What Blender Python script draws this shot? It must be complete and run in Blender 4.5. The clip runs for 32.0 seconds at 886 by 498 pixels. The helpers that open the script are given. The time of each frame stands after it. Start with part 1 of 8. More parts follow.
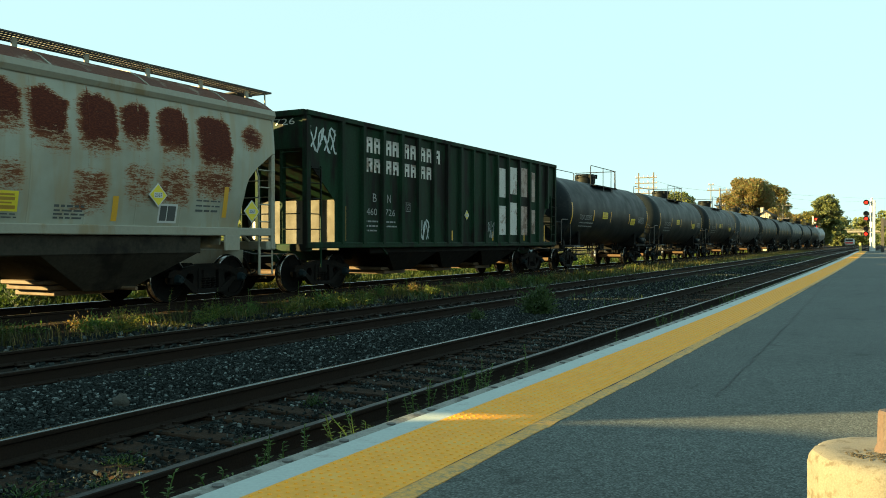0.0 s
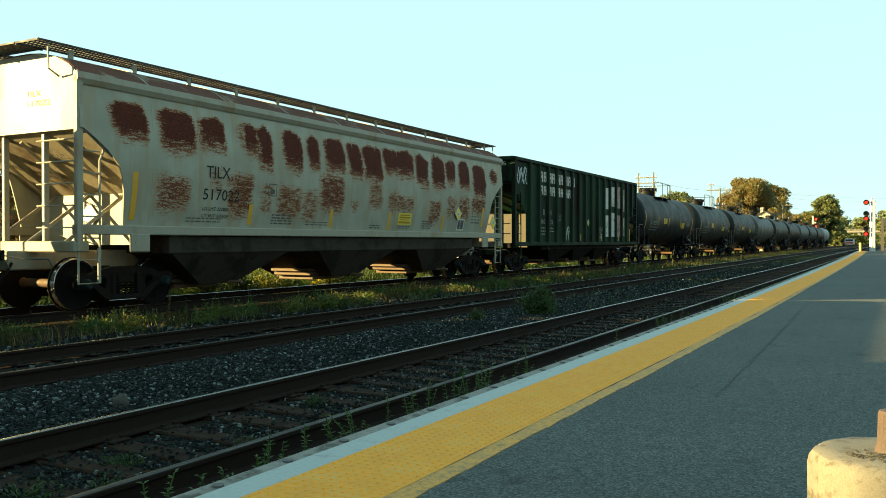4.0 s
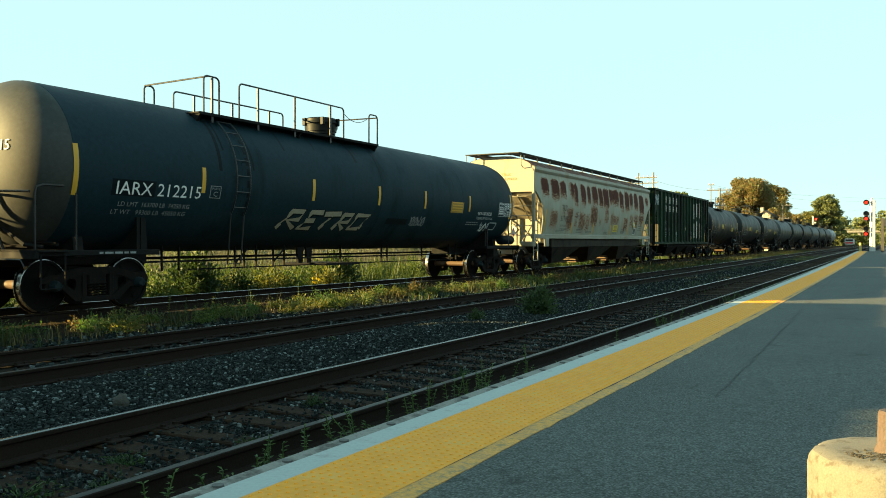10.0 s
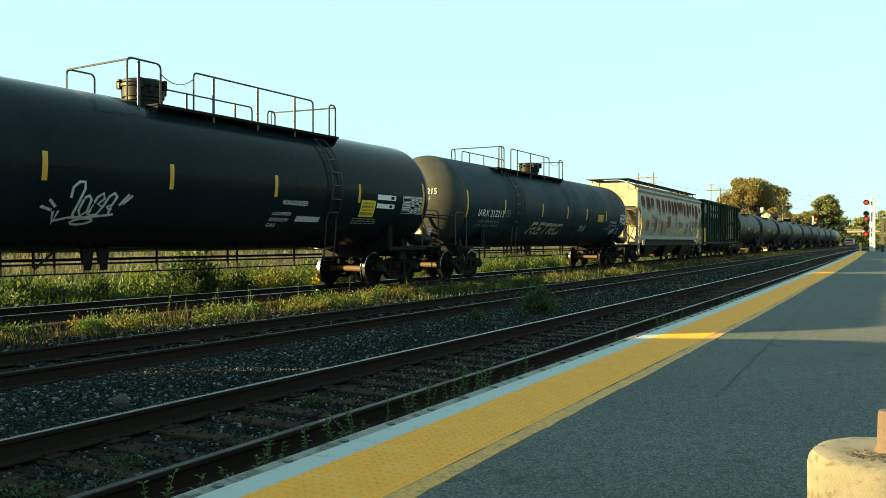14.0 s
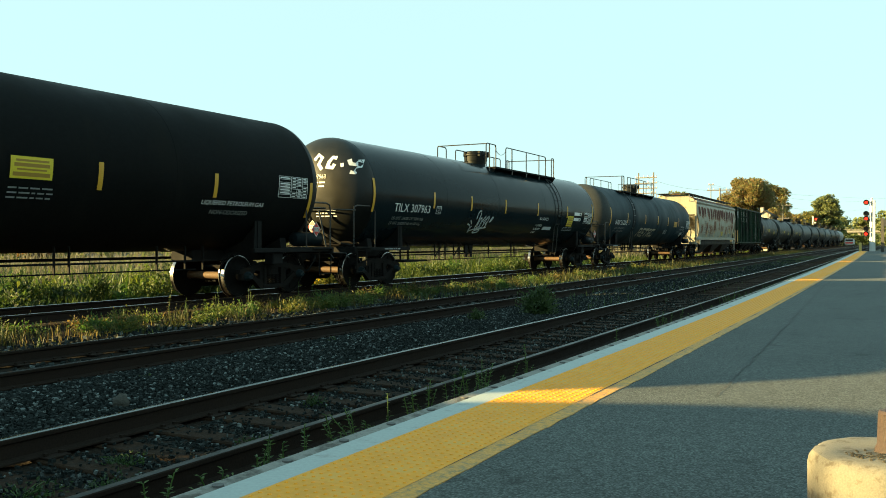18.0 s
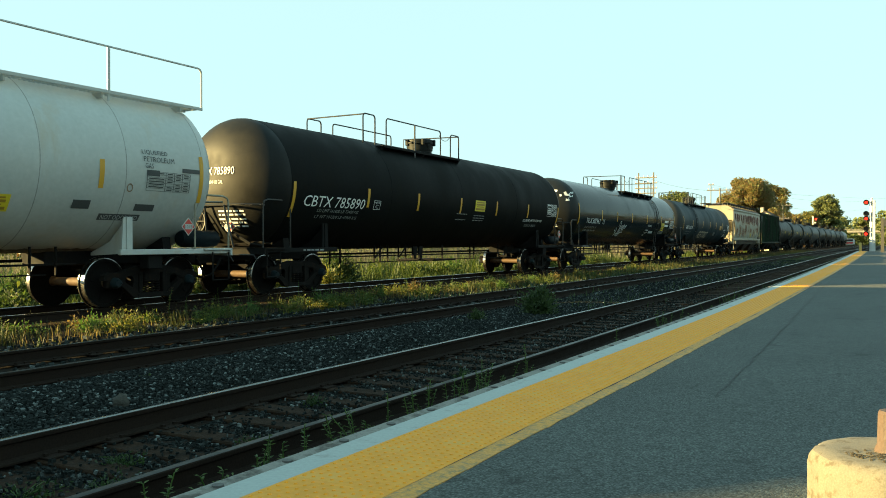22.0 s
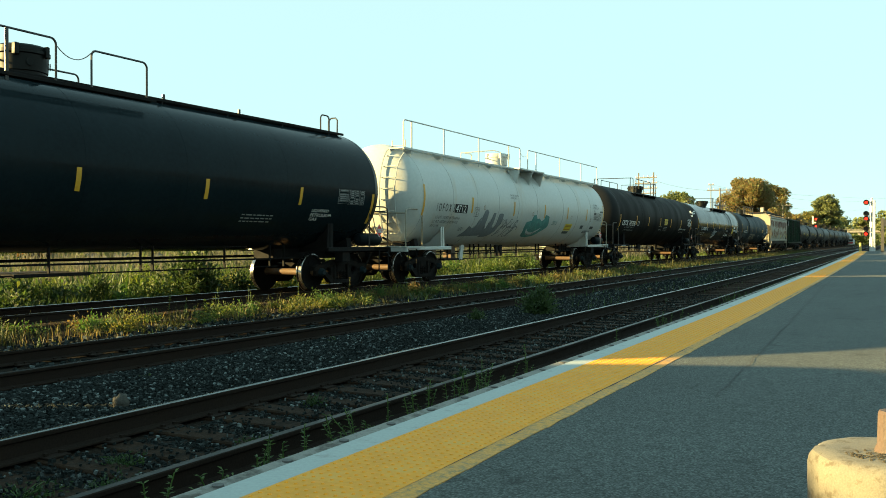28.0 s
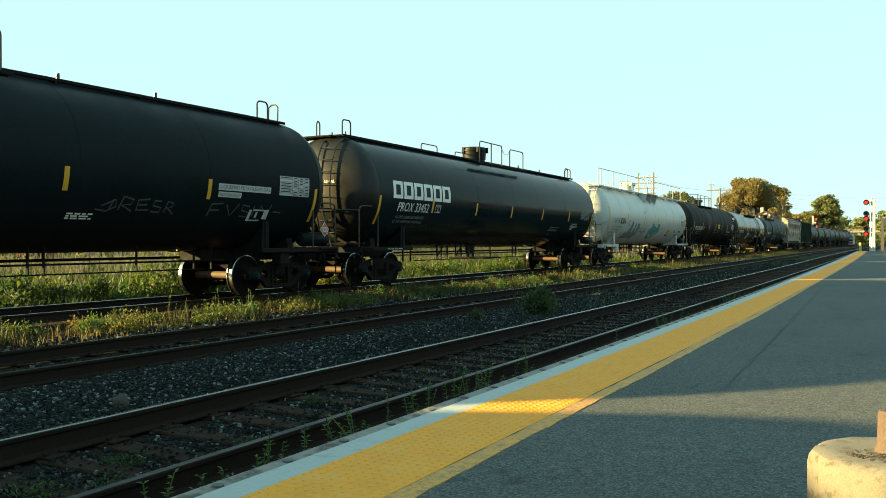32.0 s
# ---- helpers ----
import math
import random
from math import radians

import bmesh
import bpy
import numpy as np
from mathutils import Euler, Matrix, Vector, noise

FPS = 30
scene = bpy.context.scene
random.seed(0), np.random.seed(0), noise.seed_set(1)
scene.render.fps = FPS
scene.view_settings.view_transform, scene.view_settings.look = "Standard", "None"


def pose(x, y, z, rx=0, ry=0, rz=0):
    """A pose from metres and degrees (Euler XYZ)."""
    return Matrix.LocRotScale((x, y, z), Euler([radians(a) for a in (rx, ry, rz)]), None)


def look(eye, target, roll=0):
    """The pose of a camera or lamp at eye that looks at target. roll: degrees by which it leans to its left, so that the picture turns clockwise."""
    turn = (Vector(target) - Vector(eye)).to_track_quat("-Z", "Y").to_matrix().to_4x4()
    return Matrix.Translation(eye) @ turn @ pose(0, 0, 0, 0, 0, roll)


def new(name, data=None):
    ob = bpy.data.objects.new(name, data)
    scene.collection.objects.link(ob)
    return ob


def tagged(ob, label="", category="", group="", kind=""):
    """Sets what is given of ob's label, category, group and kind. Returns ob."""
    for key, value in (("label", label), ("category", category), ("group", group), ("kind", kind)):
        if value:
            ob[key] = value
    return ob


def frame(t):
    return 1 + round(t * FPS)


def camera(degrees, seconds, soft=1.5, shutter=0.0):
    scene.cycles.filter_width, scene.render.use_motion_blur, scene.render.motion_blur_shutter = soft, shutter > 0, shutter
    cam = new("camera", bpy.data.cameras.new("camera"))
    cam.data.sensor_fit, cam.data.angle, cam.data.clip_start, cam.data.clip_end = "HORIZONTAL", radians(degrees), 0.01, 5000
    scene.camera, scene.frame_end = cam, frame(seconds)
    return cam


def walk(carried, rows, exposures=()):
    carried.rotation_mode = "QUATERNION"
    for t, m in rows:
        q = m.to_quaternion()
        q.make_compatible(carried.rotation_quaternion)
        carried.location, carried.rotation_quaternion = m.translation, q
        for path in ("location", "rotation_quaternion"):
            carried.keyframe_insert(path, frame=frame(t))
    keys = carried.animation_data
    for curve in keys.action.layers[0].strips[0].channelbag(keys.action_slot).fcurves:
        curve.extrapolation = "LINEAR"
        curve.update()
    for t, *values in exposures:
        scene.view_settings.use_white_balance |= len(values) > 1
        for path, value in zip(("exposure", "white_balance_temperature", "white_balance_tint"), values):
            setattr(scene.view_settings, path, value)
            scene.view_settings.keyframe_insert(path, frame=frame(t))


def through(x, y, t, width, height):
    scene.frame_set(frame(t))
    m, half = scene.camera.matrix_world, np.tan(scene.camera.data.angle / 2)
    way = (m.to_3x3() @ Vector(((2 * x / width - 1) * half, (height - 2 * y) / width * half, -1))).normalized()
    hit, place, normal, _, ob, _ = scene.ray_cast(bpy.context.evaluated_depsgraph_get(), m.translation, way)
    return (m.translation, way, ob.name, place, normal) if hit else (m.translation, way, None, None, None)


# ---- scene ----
EYE = (0.0, 0.0, 1.311)
cam = camera(55.82, 32.0, soft=0.9)
VIEW = look(EYE, (0.8761, 0.4818, 1.3022))
walk(cam, [(0.0, VIEW), (32.0, VIEW)], exposures=[(0.0, 2.65, 8000, -9), (32.0, 2.65, 8000, -9)])

# ---- light: low evening sun behind the train, clear sky ----
SUN_FROM = Vector((-0.5962, 0.8028, 0.0)).normalized()
SUN_UP = radians(13.35)
sun_dir = Vector((SUN_FROM.x * math.cos(SUN_UP), SUN_FROM.y * math.cos(SUN_UP), math.sin(SUN_UP)))
world = bpy.data.worlds.new("evening_sky")
scene.world = world
world.use_nodes = True
wn = world.node_tree.nodes
sky = wn.new("ShaderNodeTexSky")
sky.sky_type = "NISHITA"
sky.sun_disc = False
sky.sun_elevation = SUN_UP
sky.sun_rotation = math.atan2(SUN_FROM.x, SUN_FROM.y)
sky.air_density, sky.dust_density, sky.ozone_density = 1.0, 0.05, 2.0
wn["Background"].inputs["Strength"].default_value = 0.043
haze = wn.new("ShaderNodeMix")
haze.data_type = "RGBA"
haze.inputs["Factor"].default_value = 0.9
# pale towards the horizon, deeper blue overhead
way_up = wn.new("ShaderNodeTexCoord")
height = wn.new("ShaderNodeSeparateXYZ")
world.node_tree.links.new(way_up.outputs["Generated"], height.inputs[0])
fade = wn.new("ShaderNodeMapRange")
fade.interpolation_type = "SMOOTHSTEP"
fade.inputs["From Min"].default_value, fade.inputs["From Max"].default_value = 0.3, 1.0
world.node_tree.links.new(height.outputs["Z"], fade.inputs["Value"])
blue = wn.new("ShaderNodeMix")
blue.data_type = "RGBA"
blue.inputs["A"].default_value, blue.inputs["B"].default_value = (2.5, 3.75, 4.85, 1), (1.75, 3.3, 4.75, 1)
world.node_tree.links.new(fade.outputs["Result"], blue.inputs["Factor"])
world.node_tree.links.new(blue.outputs["Result"], haze.inputs["B"])
world.node_tree.links.new(sky.outputs["Color"], haze.inputs["A"])
world.node_tree.links.new(haze.outputs["Result"], wn["Background"].inputs["Color"])
sun_data = bpy.data.lights.new("sun", "SUN")
sun_data.energy, sun_data.angle, sun_data.color = 4.2, radians(0.55), (1.0, 0.74, 0.4)
sun = new("sun", sun_data)
sun.matrix_world = look(sun_dir * 100, (0, 0, 0))


# ---- the line of the tracks ----
def bend(x):
    """How far the whole station bends to the left, x metres along it."""
    if x <= 0:
        return 0.0
    if x < 70:
        return 1.34e-4 * x * x
    return 0.6566 + 1.1256 * (1 - math.exp(-(x - 70) / 60))


def bend_slope(x):
    if x <= 0:
        return 0.0
    return 2.68e-4 * x if x < 70 else 0.01876 * math.exp(-(x - 70) / 60)


def travel(t):
    """Metres that the train has gone at t seconds."""
    k = t / 32.0
    return 91.461 * k + 35.576 * k * k - 5.671 * k ** 3


TRACK_1, TRACK_2, TRACK_3 = 4.49, 8.64, 13.60
LIFT_3 = 0.10


# ---- mesh helpers ----
class Shape:
    def __init__(self):
        self.v, self.f, self.m = [], [], []

    def add(self, verts, faces, m=0):
        n = len(self.v)
        self.v.extend(tuple(p) for p in verts)
        self.f.extend(tuple(i + n for i in f) for f in faces)
        self.m.extend([m] * len(faces))
        return self

    def box(self, x0, x1, y0, y1, z0, z1, c=0.0, m=0, rot=None):
        """A box, with its edges cut by c."""
        if c <= 0:
            vs = [(x, y, z) for x in (x0, x1) for y in (y0, y1) for z in (z0, z1)]
            fs = [(0, 1, 3, 2), (4, 6, 7, 5), (0, 4, 5, 1), (2, 3, 7, 6), (0, 2, 6, 4), (1, 5, 7, 3)]
        else:
            lo, hi = (x0, y0, z0), (x1, y1, z1)
            vs, at = [], {}
            for s in ((a, b, d) for a in (0, 1) for b in (0, 1) for d in (0, 1)):
                for k in range(3):
                    p = [(hi if s[j] else lo)[j] + (0 if j == k else (-c if s[j] else c)) for j in range(3)]
                    at[s, k] = len(vs)
                    vs.append(tuple(p))
            fs = []
            for k in range(3):
                a, b = [j for j in range(3) if j != k]
                for e in (0, 1):
                    ring = []
                    for pa, pb in ((0, 0), (1, 0), (1, 1), (0, 1)):
                        s = [0, 0, 0]
                        s[k], s[a], s[b] = e, pa, pb
                        ring.append(at[tuple(s), k])
                    fs.append(tuple(ring if (e == 1) == (k != 1) else ring[::-1]))
                for pa in (0, 1):
                    for pb in (0, 1):
                        s0, s1 = [0, 0, 0], [0, 0, 0]
                        s0[a], s0[b], s1[a], s1[b] = pa, pb, pa, pb
                        s1[k] = 1
                        s0, s1 = tuple(s0), tuple(s1)
                        r = [at[s0, a], at[s1, a], at[s1, b], at[s0, b]]
                        flip = (pa + pb + (k == 1)) % 2
                        fs.append(tuple(r if flip else r[::-1]))
            for s in ((a, b, d) for a in (0, 1) for b in (0, 1) for d in (0, 1)):
                r = [at[s, 0], at[s, 1], at[s, 2]]
                fs.append(tuple(r if sum(s) % 2 else r[::-1]))
        if rot is not None:
            vs = [tuple(rot @ Vector(p)) for p in vs]
        return self.add(vs, fs, m)

    def cyl(self, p0, p1, r, n=12, r1=None, caps=True, m=0):
        p0, p1 = Vector(p0), Vector(p1)
        r1 = r if r1 is None else r1
        d = (p1 - p0).normalized()
        a = d.orthogonal().normalized()
        b = d.cross(a)
        vs = []
        for p, q in ((p0, r), (p1, r1)):
            for i in range(n):
                w = 2 * math.pi * i / n
                vs.append(p + (a * math.cos(w) + b * math.sin(w)) * q)
        fs = [(i, (i + 1) % n, n + (i + 1) % n, n + i) for i in range(n)]
        if caps:
            fs += [tuple(range(n))[::-1], tuple(range(n, 2 * n))]
        return self.add(vs, fs, m)

    def tube(self, pts, r, n=6, m=0):
        pts = [Vector(p) for p in pts]
        vs, fs = [], []
        a = None
        for i, p in enumerate(pts):
            d = (pts[min(i + 1, len(pts) - 1)] - pts[max(i - 1, 0)]).normalized()
            a = d.orthogonal().normalized() if a is None else (a - d * a.dot(d)).normalized()
            b = d.cross(a)
            for k in range(n):
                w = 2 * math.pi * k / n
                vs.append(p + (a * math.cos(w) + b * math.sin(w)) * r)
        for i in range(len(pts) - 1):
            for k in range(n):
                fs.append((i * n + k, i * n + (k + 1) % n, (i + 1) * n + (k + 1) % n, (i + 1) * n + k))
        fs += [tuple(range(n))[::-1], tuple(range((len(pts) - 1) * n, len(pts) * n))]
        return self.add(vs, fs, m)

    def lathe(self, prof, z=0.0, n=40, axis="x", centre=(0, 0), m=0):
        """Turn a profile of (along, radius) about an axis through z."""
        vs, fs = [], []
        for a, r in prof:
            for i in range(n):
                w = 2 * math.pi * i / n
                c, s = r * math.cos(w), r * math.sin(w)
                if axis == "x":
                    vs.append((a, centre[0] + c, z + s))
                elif axis == "y":
                    vs.append((centre[0] + c, a, z + s))
                else:
                    vs.append((centre[0] + c, centre[1] + s, a))
        for j in range(len(prof) - 1):
            for i in range(n):
                q = (j * n + i, j * n + (i + 1) % n, (j + 1) * n + (i + 1) % n, (j + 1) * n + i)
                fs.append(q if axis != "y" else q[::-1])
        fs += [tuple(range(n))[::-1], tuple(range((len(prof) - 1) * n, len(prof) * n))]
        return self.add(vs, fs, m)

    def prism(self, poly, a0, a1, axis="y", m=0):
        """A flat outline pushed along an axis."""
        n = len(poly)
        put = {"y": lambda p, a: (p[0], a, p[1]), "x": lambda p, a: (a, p[0], p[1]), "z": lambda p, a: (p[0], p[1], a)}[axis]
        vs = [put(p, a0) for p in poly] + [put(p, a1) for p in poly]
        fs = [tuple(range(n)), tuple(range(2 * n - 1, n - 1, -1))]
        fs += [(i, n + i, n + (i + 1) % n, (i + 1) % n) for i in range(n)]
        return self.add(vs, fs, m)

    def mesh(self, name, mats, smooth=30):
        me = bpy.data.meshes.new(name)
        me.from_pydata(self.v, [], self.f)
        for q in mats if isinstance(mats, (list, tuple)) else [mats]:
            me.materials.append(q)
        if any(self.m):
            me.polygons.foreach_set("material_index", self.m)
        if smooth:
            me.polygons.foreach_set("use_smooth", [True] * len(self.f))
            me.set_sharp_from_angle(angle=radians(smooth))
        bm = bmesh.new()
        bm.from_mesh(me)
        bmesh.ops.recalc_face_normals(bm, faces=bm.faces)
        bm.to_mesh(me)
        bm.free()
        return me


def part(name, shape, mat, parent=None, label="", m=None, smooth=30):
    """One mesh object under a thing or a part."""
    me = shape if isinstance(shape, bpy.types.Mesh) else shape.mesh(name, mat, smooth)
    ob = new(name, me)
    if parent is not None:
        ob.parent = parent
    if m is not None:
        ob.matrix_basis = m
    if label:
        tagged(ob, label)
    return ob


def thing(name, label, category, group="", kind="", at=None):
    ob = new(name)
    tagged(ob, label, category, group, kind)
    if at is not None:
        ob.matrix_basis = at
    return ob


def arc(cx, cy, r, a0, a1, n=6):
    return [(cx + r * math.cos(radians(a0 + (a1 - a0) * i / n)), cy + r * math.sin(radians(a0 + (a1 - a0) * i / n))) for i in range(n + 1)]


# ---- materials ----
def paint(name, base, rough=0.5, metal=0.0, vary=0.25, scale=3.0, fine=40.0, bump=0.0, stain=None, stain_amt=0.0, stain_scale=1.5, spec=0.5, coat=0.0, streak=0.0, sheen=None):
    """Base colour broken up at two scales, with blotches of a second colour."""
    mt = bpy.data.materials.new(name)
    mt.use_nodes = True
    nt = mt.node_tree
    nd, ln = nt.nodes, nt.links
    bs = nd["Principled BSDF"]
    tc = nd.new("ShaderNodeTexCoord")
    big = nd.new("ShaderNodeTexNoise")
    big.inputs["Scale"].default_value, big.inputs["Detail"].default_value = scale, 5
    sml = nd.new("ShaderNodeTexNoise")
    sml.inputs["Scale"].default_value, sml.inputs["Detail"].default_value = fine, 3
    src = tc.outputs["Object"]
    if streak:
        mp = nd.new("ShaderNodeMapping")
        mp.inputs["Scale"].default_value = (1, 1, streak)
        ln.new(src, mp.inputs["Vector"])
        ln.new(mp.outputs["Vector"], big.inputs["Vector"])
    else:
        ln.new(src, big.inputs["Vector"])
    ln.new(src, sml.inputs["Vector"])
    add = nd.new("ShaderNodeMath")
    add.operation = "ADD"
    ln.new(big.outputs["Fac"], add.inputs[0])
    ln.new(sml.outputs["Fac"], add.inputs[1])
    rng = nd.new("ShaderNodeMapRange")
    rng.inputs["From Min"].default_value, rng.inputs["From Max"].default_value = 0.6, 1.4
    rng.inputs["To Min"].default_value, rng.inputs["To Max"].default_value = 1 - vary, 1 + vary
    ln.new(add.outputs[0], rng.inputs["Value"])
    mul = nd.new("ShaderNodeMix")
    mul.data_type, mul.blend_type = "RGBA", "MULTIPLY"
    mul.inputs["Factor"].default_value = 1.0
    mul.inputs["A"].default_value = (*base, 1)
    ln.new(rng.outputs["Result"], mul.inputs["B"])
    col = mul.outputs["Result"]
    if stain is not None:
        st = nd.new("ShaderNodeTexNoise")
        st.inputs["Scale"].default_value, st.inputs["Detail"].default_value, st.inputs["Roughness"].default_value = stain_scale, 8, 0.65
        if streak:
            ln.new(mp.outputs["Vector"], st.inputs["Vector"])
        else:
            ln.new(src, st.inputs["Vector"])
        rr = nd.new("ShaderNodeMapRange")
        rr.inputs["From Min"].default_value, rr.inputs["From Max"].default_value = 0.62 - 0.25 * stain_amt, 0.72 - 0.2 * stain_amt
        ln.new(st.outputs["Fac"], rr.inputs["Value"])
        mx = nd.new("ShaderNodeMix")
        mx.data_type = "RGBA"
        ln.new(rr.outputs["Result"], mx.inputs["Factor"])
        ln.new(col, mx.inputs["A"])
        mx.inputs["B"].default_value = (*stain, 1)
        col = mx.outputs["Result"]
    ln.new(col, bs.inputs["Base Color"])
    r2 = nd.new("ShaderNodeMapRange")
    r2.inputs["From Min"].default_value, r2.inputs["From Max"].default_value = 0.3, 0.7
    r2.inputs["To Min"].default_value, r2.inputs["To Max"].default_value = max(rough - 0.1, 0.03), min(rough + 0.1, 1)
    ln.new(big.outputs["Fac"], r2.inputs["Value"])
    ln.new(r2.outputs["Result"], bs.inputs["Roughness"])
    bs.inputs["Metallic"].default_value = metal
    bs.inputs["Specular IOR Level"].default_value = spec
    bs.inputs["Coat Weight"].default_value = coat
    if sheen:
        bs.inputs["Specular Tint"].default_value = (*sheen, 1)
    if bump:
        bp = nd.new("ShaderNodeBump")
        bp.inputs["Strength"].default_value, bp.inputs["Distance"].default_value = bump, 0.02
        ln.new(sml.outputs["Fac"], bp.inputs["Height"])
        ln.new(bp.outputs["Normal"], bs.inputs["Normal"])
    return mt


def glow(name, colour, strength):
    mt = bpy.data.materials.new(name)
    mt.use_nodes = True
    bs = mt.node_tree.nodes["Principled BSDF"]
    bs.inputs["Base Color"].default_value = (*colour, 1)
    bs.inputs["Emission Color"].default_value = (*colour, 1)
    bs.inputs["Emission Strength"].default_value = strength
    return mt


def leafy(name, base, tip, rough=0.6, through=0.5):
    """Leaves and grass, each island its own shade, that let light through."""
    mt = bpy.data.materials.new(name)
    mt.use_nodes = True
    nd, ln = mt.node_tree.nodes, mt.node_tree.links
    bs = nd["Principled BSDF"]
    ge = nd.new("ShaderNodeNewGeometry")
    ramp = nd.new("ShaderNodeMix")
    ramp.data_type = "RGBA"
    ramp.inputs["A"].default_value, ramp.inputs["B"].default_value = (*base, 1), (*tip, 1)
    ln.new(ge.outputs["Random Per Island"], ramp.inputs["Factor"])
    ln.new(ramp.outputs["Result"], bs.inputs["Base Color"])
    bs.inputs["Roughness"].default_value = rough
    tr = nd.new("ShaderNodeBsdfTranslucent")
    ln.new(ramp.outputs["Result"], tr.inputs["Color"])
    mx = nd.new("ShaderNodeMixShader")
    mx.inputs[0].default_value = through
    ln.new(bs.outputs[0], mx.inputs[1])
    ln.new(tr.outputs[0], mx.inputs[2])
    ln.new(mx.outputs[0], nd["Material Output"].inputs["Surface"])
    return mt


def stony(name, dark, light, rough=0.9, fine=60.0):
    mt = bpy.data.materials.new(name)
    mt.use_nodes = True
    nd, ln = mt.node_tree.nodes, mt.node_tree.links
    bs = nd["Principled BSDF"]
    ge = nd.new("ShaderNodeNewGeometry")
    tc = nd.new("ShaderNodeTexCoord")
    nz = nd.new("ShaderNodeTexNoise")
    nz.inputs["Scale"].default_value = fine
    ln.new(tc.outputs["Object"], nz.inputs["Vector"])
    pw = nd.new("ShaderNodeMath")
    pw.operation = "POWER"
    pw.inputs[1].default_value = 12.0
    ln.new(ge.outputs["Random Per Island"], pw.inputs[0])
    ad = nd.new("ShaderNodeMath")
    ad.operation = "MULTIPLY"
    ln.new(pw.outputs[0], ad.inputs[0])
    ln.new(nz.outputs["Fac"], ad.inputs[1])
    mx = nd.new("ShaderNodeMix")
    mx.data_type = "RGBA"
    mx.inputs["A"].default_value, mx.inputs["B"].default_value = (*dark, 1), (*light, 1)
    ln.new(ad.outputs[0], mx.inputs["Factor"])
    ln.new(mx.outputs["Result"], bs.inputs["Base Color"])
    bs.inputs["Roughness"].default_value = rough
    bs.inputs["Specular IOR Level"].default_value = 0.12
    return mt


def asphalt_top():
    """Worn asphalt: dark binder with pale and dark grains of crushed stone, blotches and tar spots."""
    mt = bpy.data.materials.new("asphalt")
    mt.use_nodes = True
    nd, ln = mt.node_tree.nodes, mt.node_tree.links
    bs = nd["Principled BSDF"]
    tc = nd.new("ShaderNodeTexCoord")

    def noise_at(scale, detail):
        q = nd.new("ShaderNodeTexNoise")
        q.inputs["Scale"].default_value, q.inputs["Detail"].default_value = scale, detail
        ln.new(tc.outputs["Object"], q.inputs["Vector"])
        return q.outputs["Fac"]

    def ramp(src, a, b, lo, hi):
        q = nd.new("ShaderNodeMapRange")
        for k, v in (("From Min", a), ("From Max", b), ("To Min", lo), ("To Max", hi)):
            q.inputs[k].default_value = v
        ln.new(src, q.inputs["Value"])
        return q.outputs["Result"]

    def times(a, b):
        q = nd.new("ShaderNodeMath")
        q.operation = "MULTIPLY"
        ln.new(a, q.inputs[0])
        ln.new(b, q.inputs[1])
        return q.outputs[0]

    vo = nd.new("ShaderNodeTexVoronoi")
    vo.inputs["Scale"].default_value = 90
    ln.new(tc.outputs["Object"], vo.inputs["Vector"])
    sep = nd.new("ShaderNodeSeparateColor")
    ln.new(vo.outputs["Color"], sep.inputs["Color"])
    grain = ramp(sep.outputs["Red"], 0, 1, 0.35, 1.65)
    edge = ramp(vo.outputs["Distance"], 0.2, 0.75, 1.2, 0.55)
    wide = ramp(noise_at(0.7, 5), 0.3, 0.7, 0.86, 1.14)
    mid = ramp(noise_at(14, 6), 0.3, 0.7, 0.87, 1.13)
    tar = ramp(noise_at(2.3, 3), 0.66, 0.7, 1.0, 0.6)
    val = times(times(grain, edge), times(wide, times(mid, tar)))
    mul = nd.new("ShaderNodeMix")
    mul.data_type, mul.blend_type = "RGBA", "MULTIPLY"
    mul.inputs["Factor"].default_value = 1.0
    mul.inputs["A"].default_value = (0.062, 0.071, 0.066, 1)
    ln.new(val, mul.inputs["B"])
    ln.new(mul.outputs["Result"], bs.inputs["Base Color"])
    bs.inputs["Roughness"].default_value = 0.9
    bp = nd.new("ShaderNodeBump")
    bp.inputs["Strength"].default_value, bp.inputs["Distance"].default_value = 0.5, 0.006
    ln.new(edge, bp.inputs["Height"])
    ln.new(bp.outputs["Normal"], bs.inputs["Normal"])
    return mt


M = {}
M["asphalt"] = asphalt_top()
M["concrete"] = paint("concrete", (0.14, 0.127, 0.1), 0.9, vary=0.25, scale=7, fine=150, bump=0.12, stain=(0.085, 0.07, 0.048), stain_amt=0.4, stain_scale=24)
M["kerb"] = paint("kerb_concrete", (0.18, 0.17, 0.15), 0.85, vary=0.25, scale=4, fine=60, bump=0.4, stain=(0.07, 0.06, 0.05), stain_amt=0.4, stain_scale=5)
M["white_line"] = paint("white_line_paint", (0.31, 0.34, 0.325), 0.65, vary=0.12, scale=3, fine=45, bump=0.15, stain=(0.24, 0.245, 0.23), stain_amt=0.2, stain_scale=9)
M["yellow_tile"] = paint("yellow_tactile", (0.69, 0.285, 0.037), 0.7, spec=0.2, vary=0.14, scale=3, fine=30, bump=0.08, stain=(0.62, 0.32, 0.08), stain_amt=0.4, stain_scale=3.5)
M["yellow_dome"] = paint("yellow_tactile_dome", (0.78, 0.29, 0.018), 0.55, spec=0.25, vary=0.12, scale=4, fine=30)
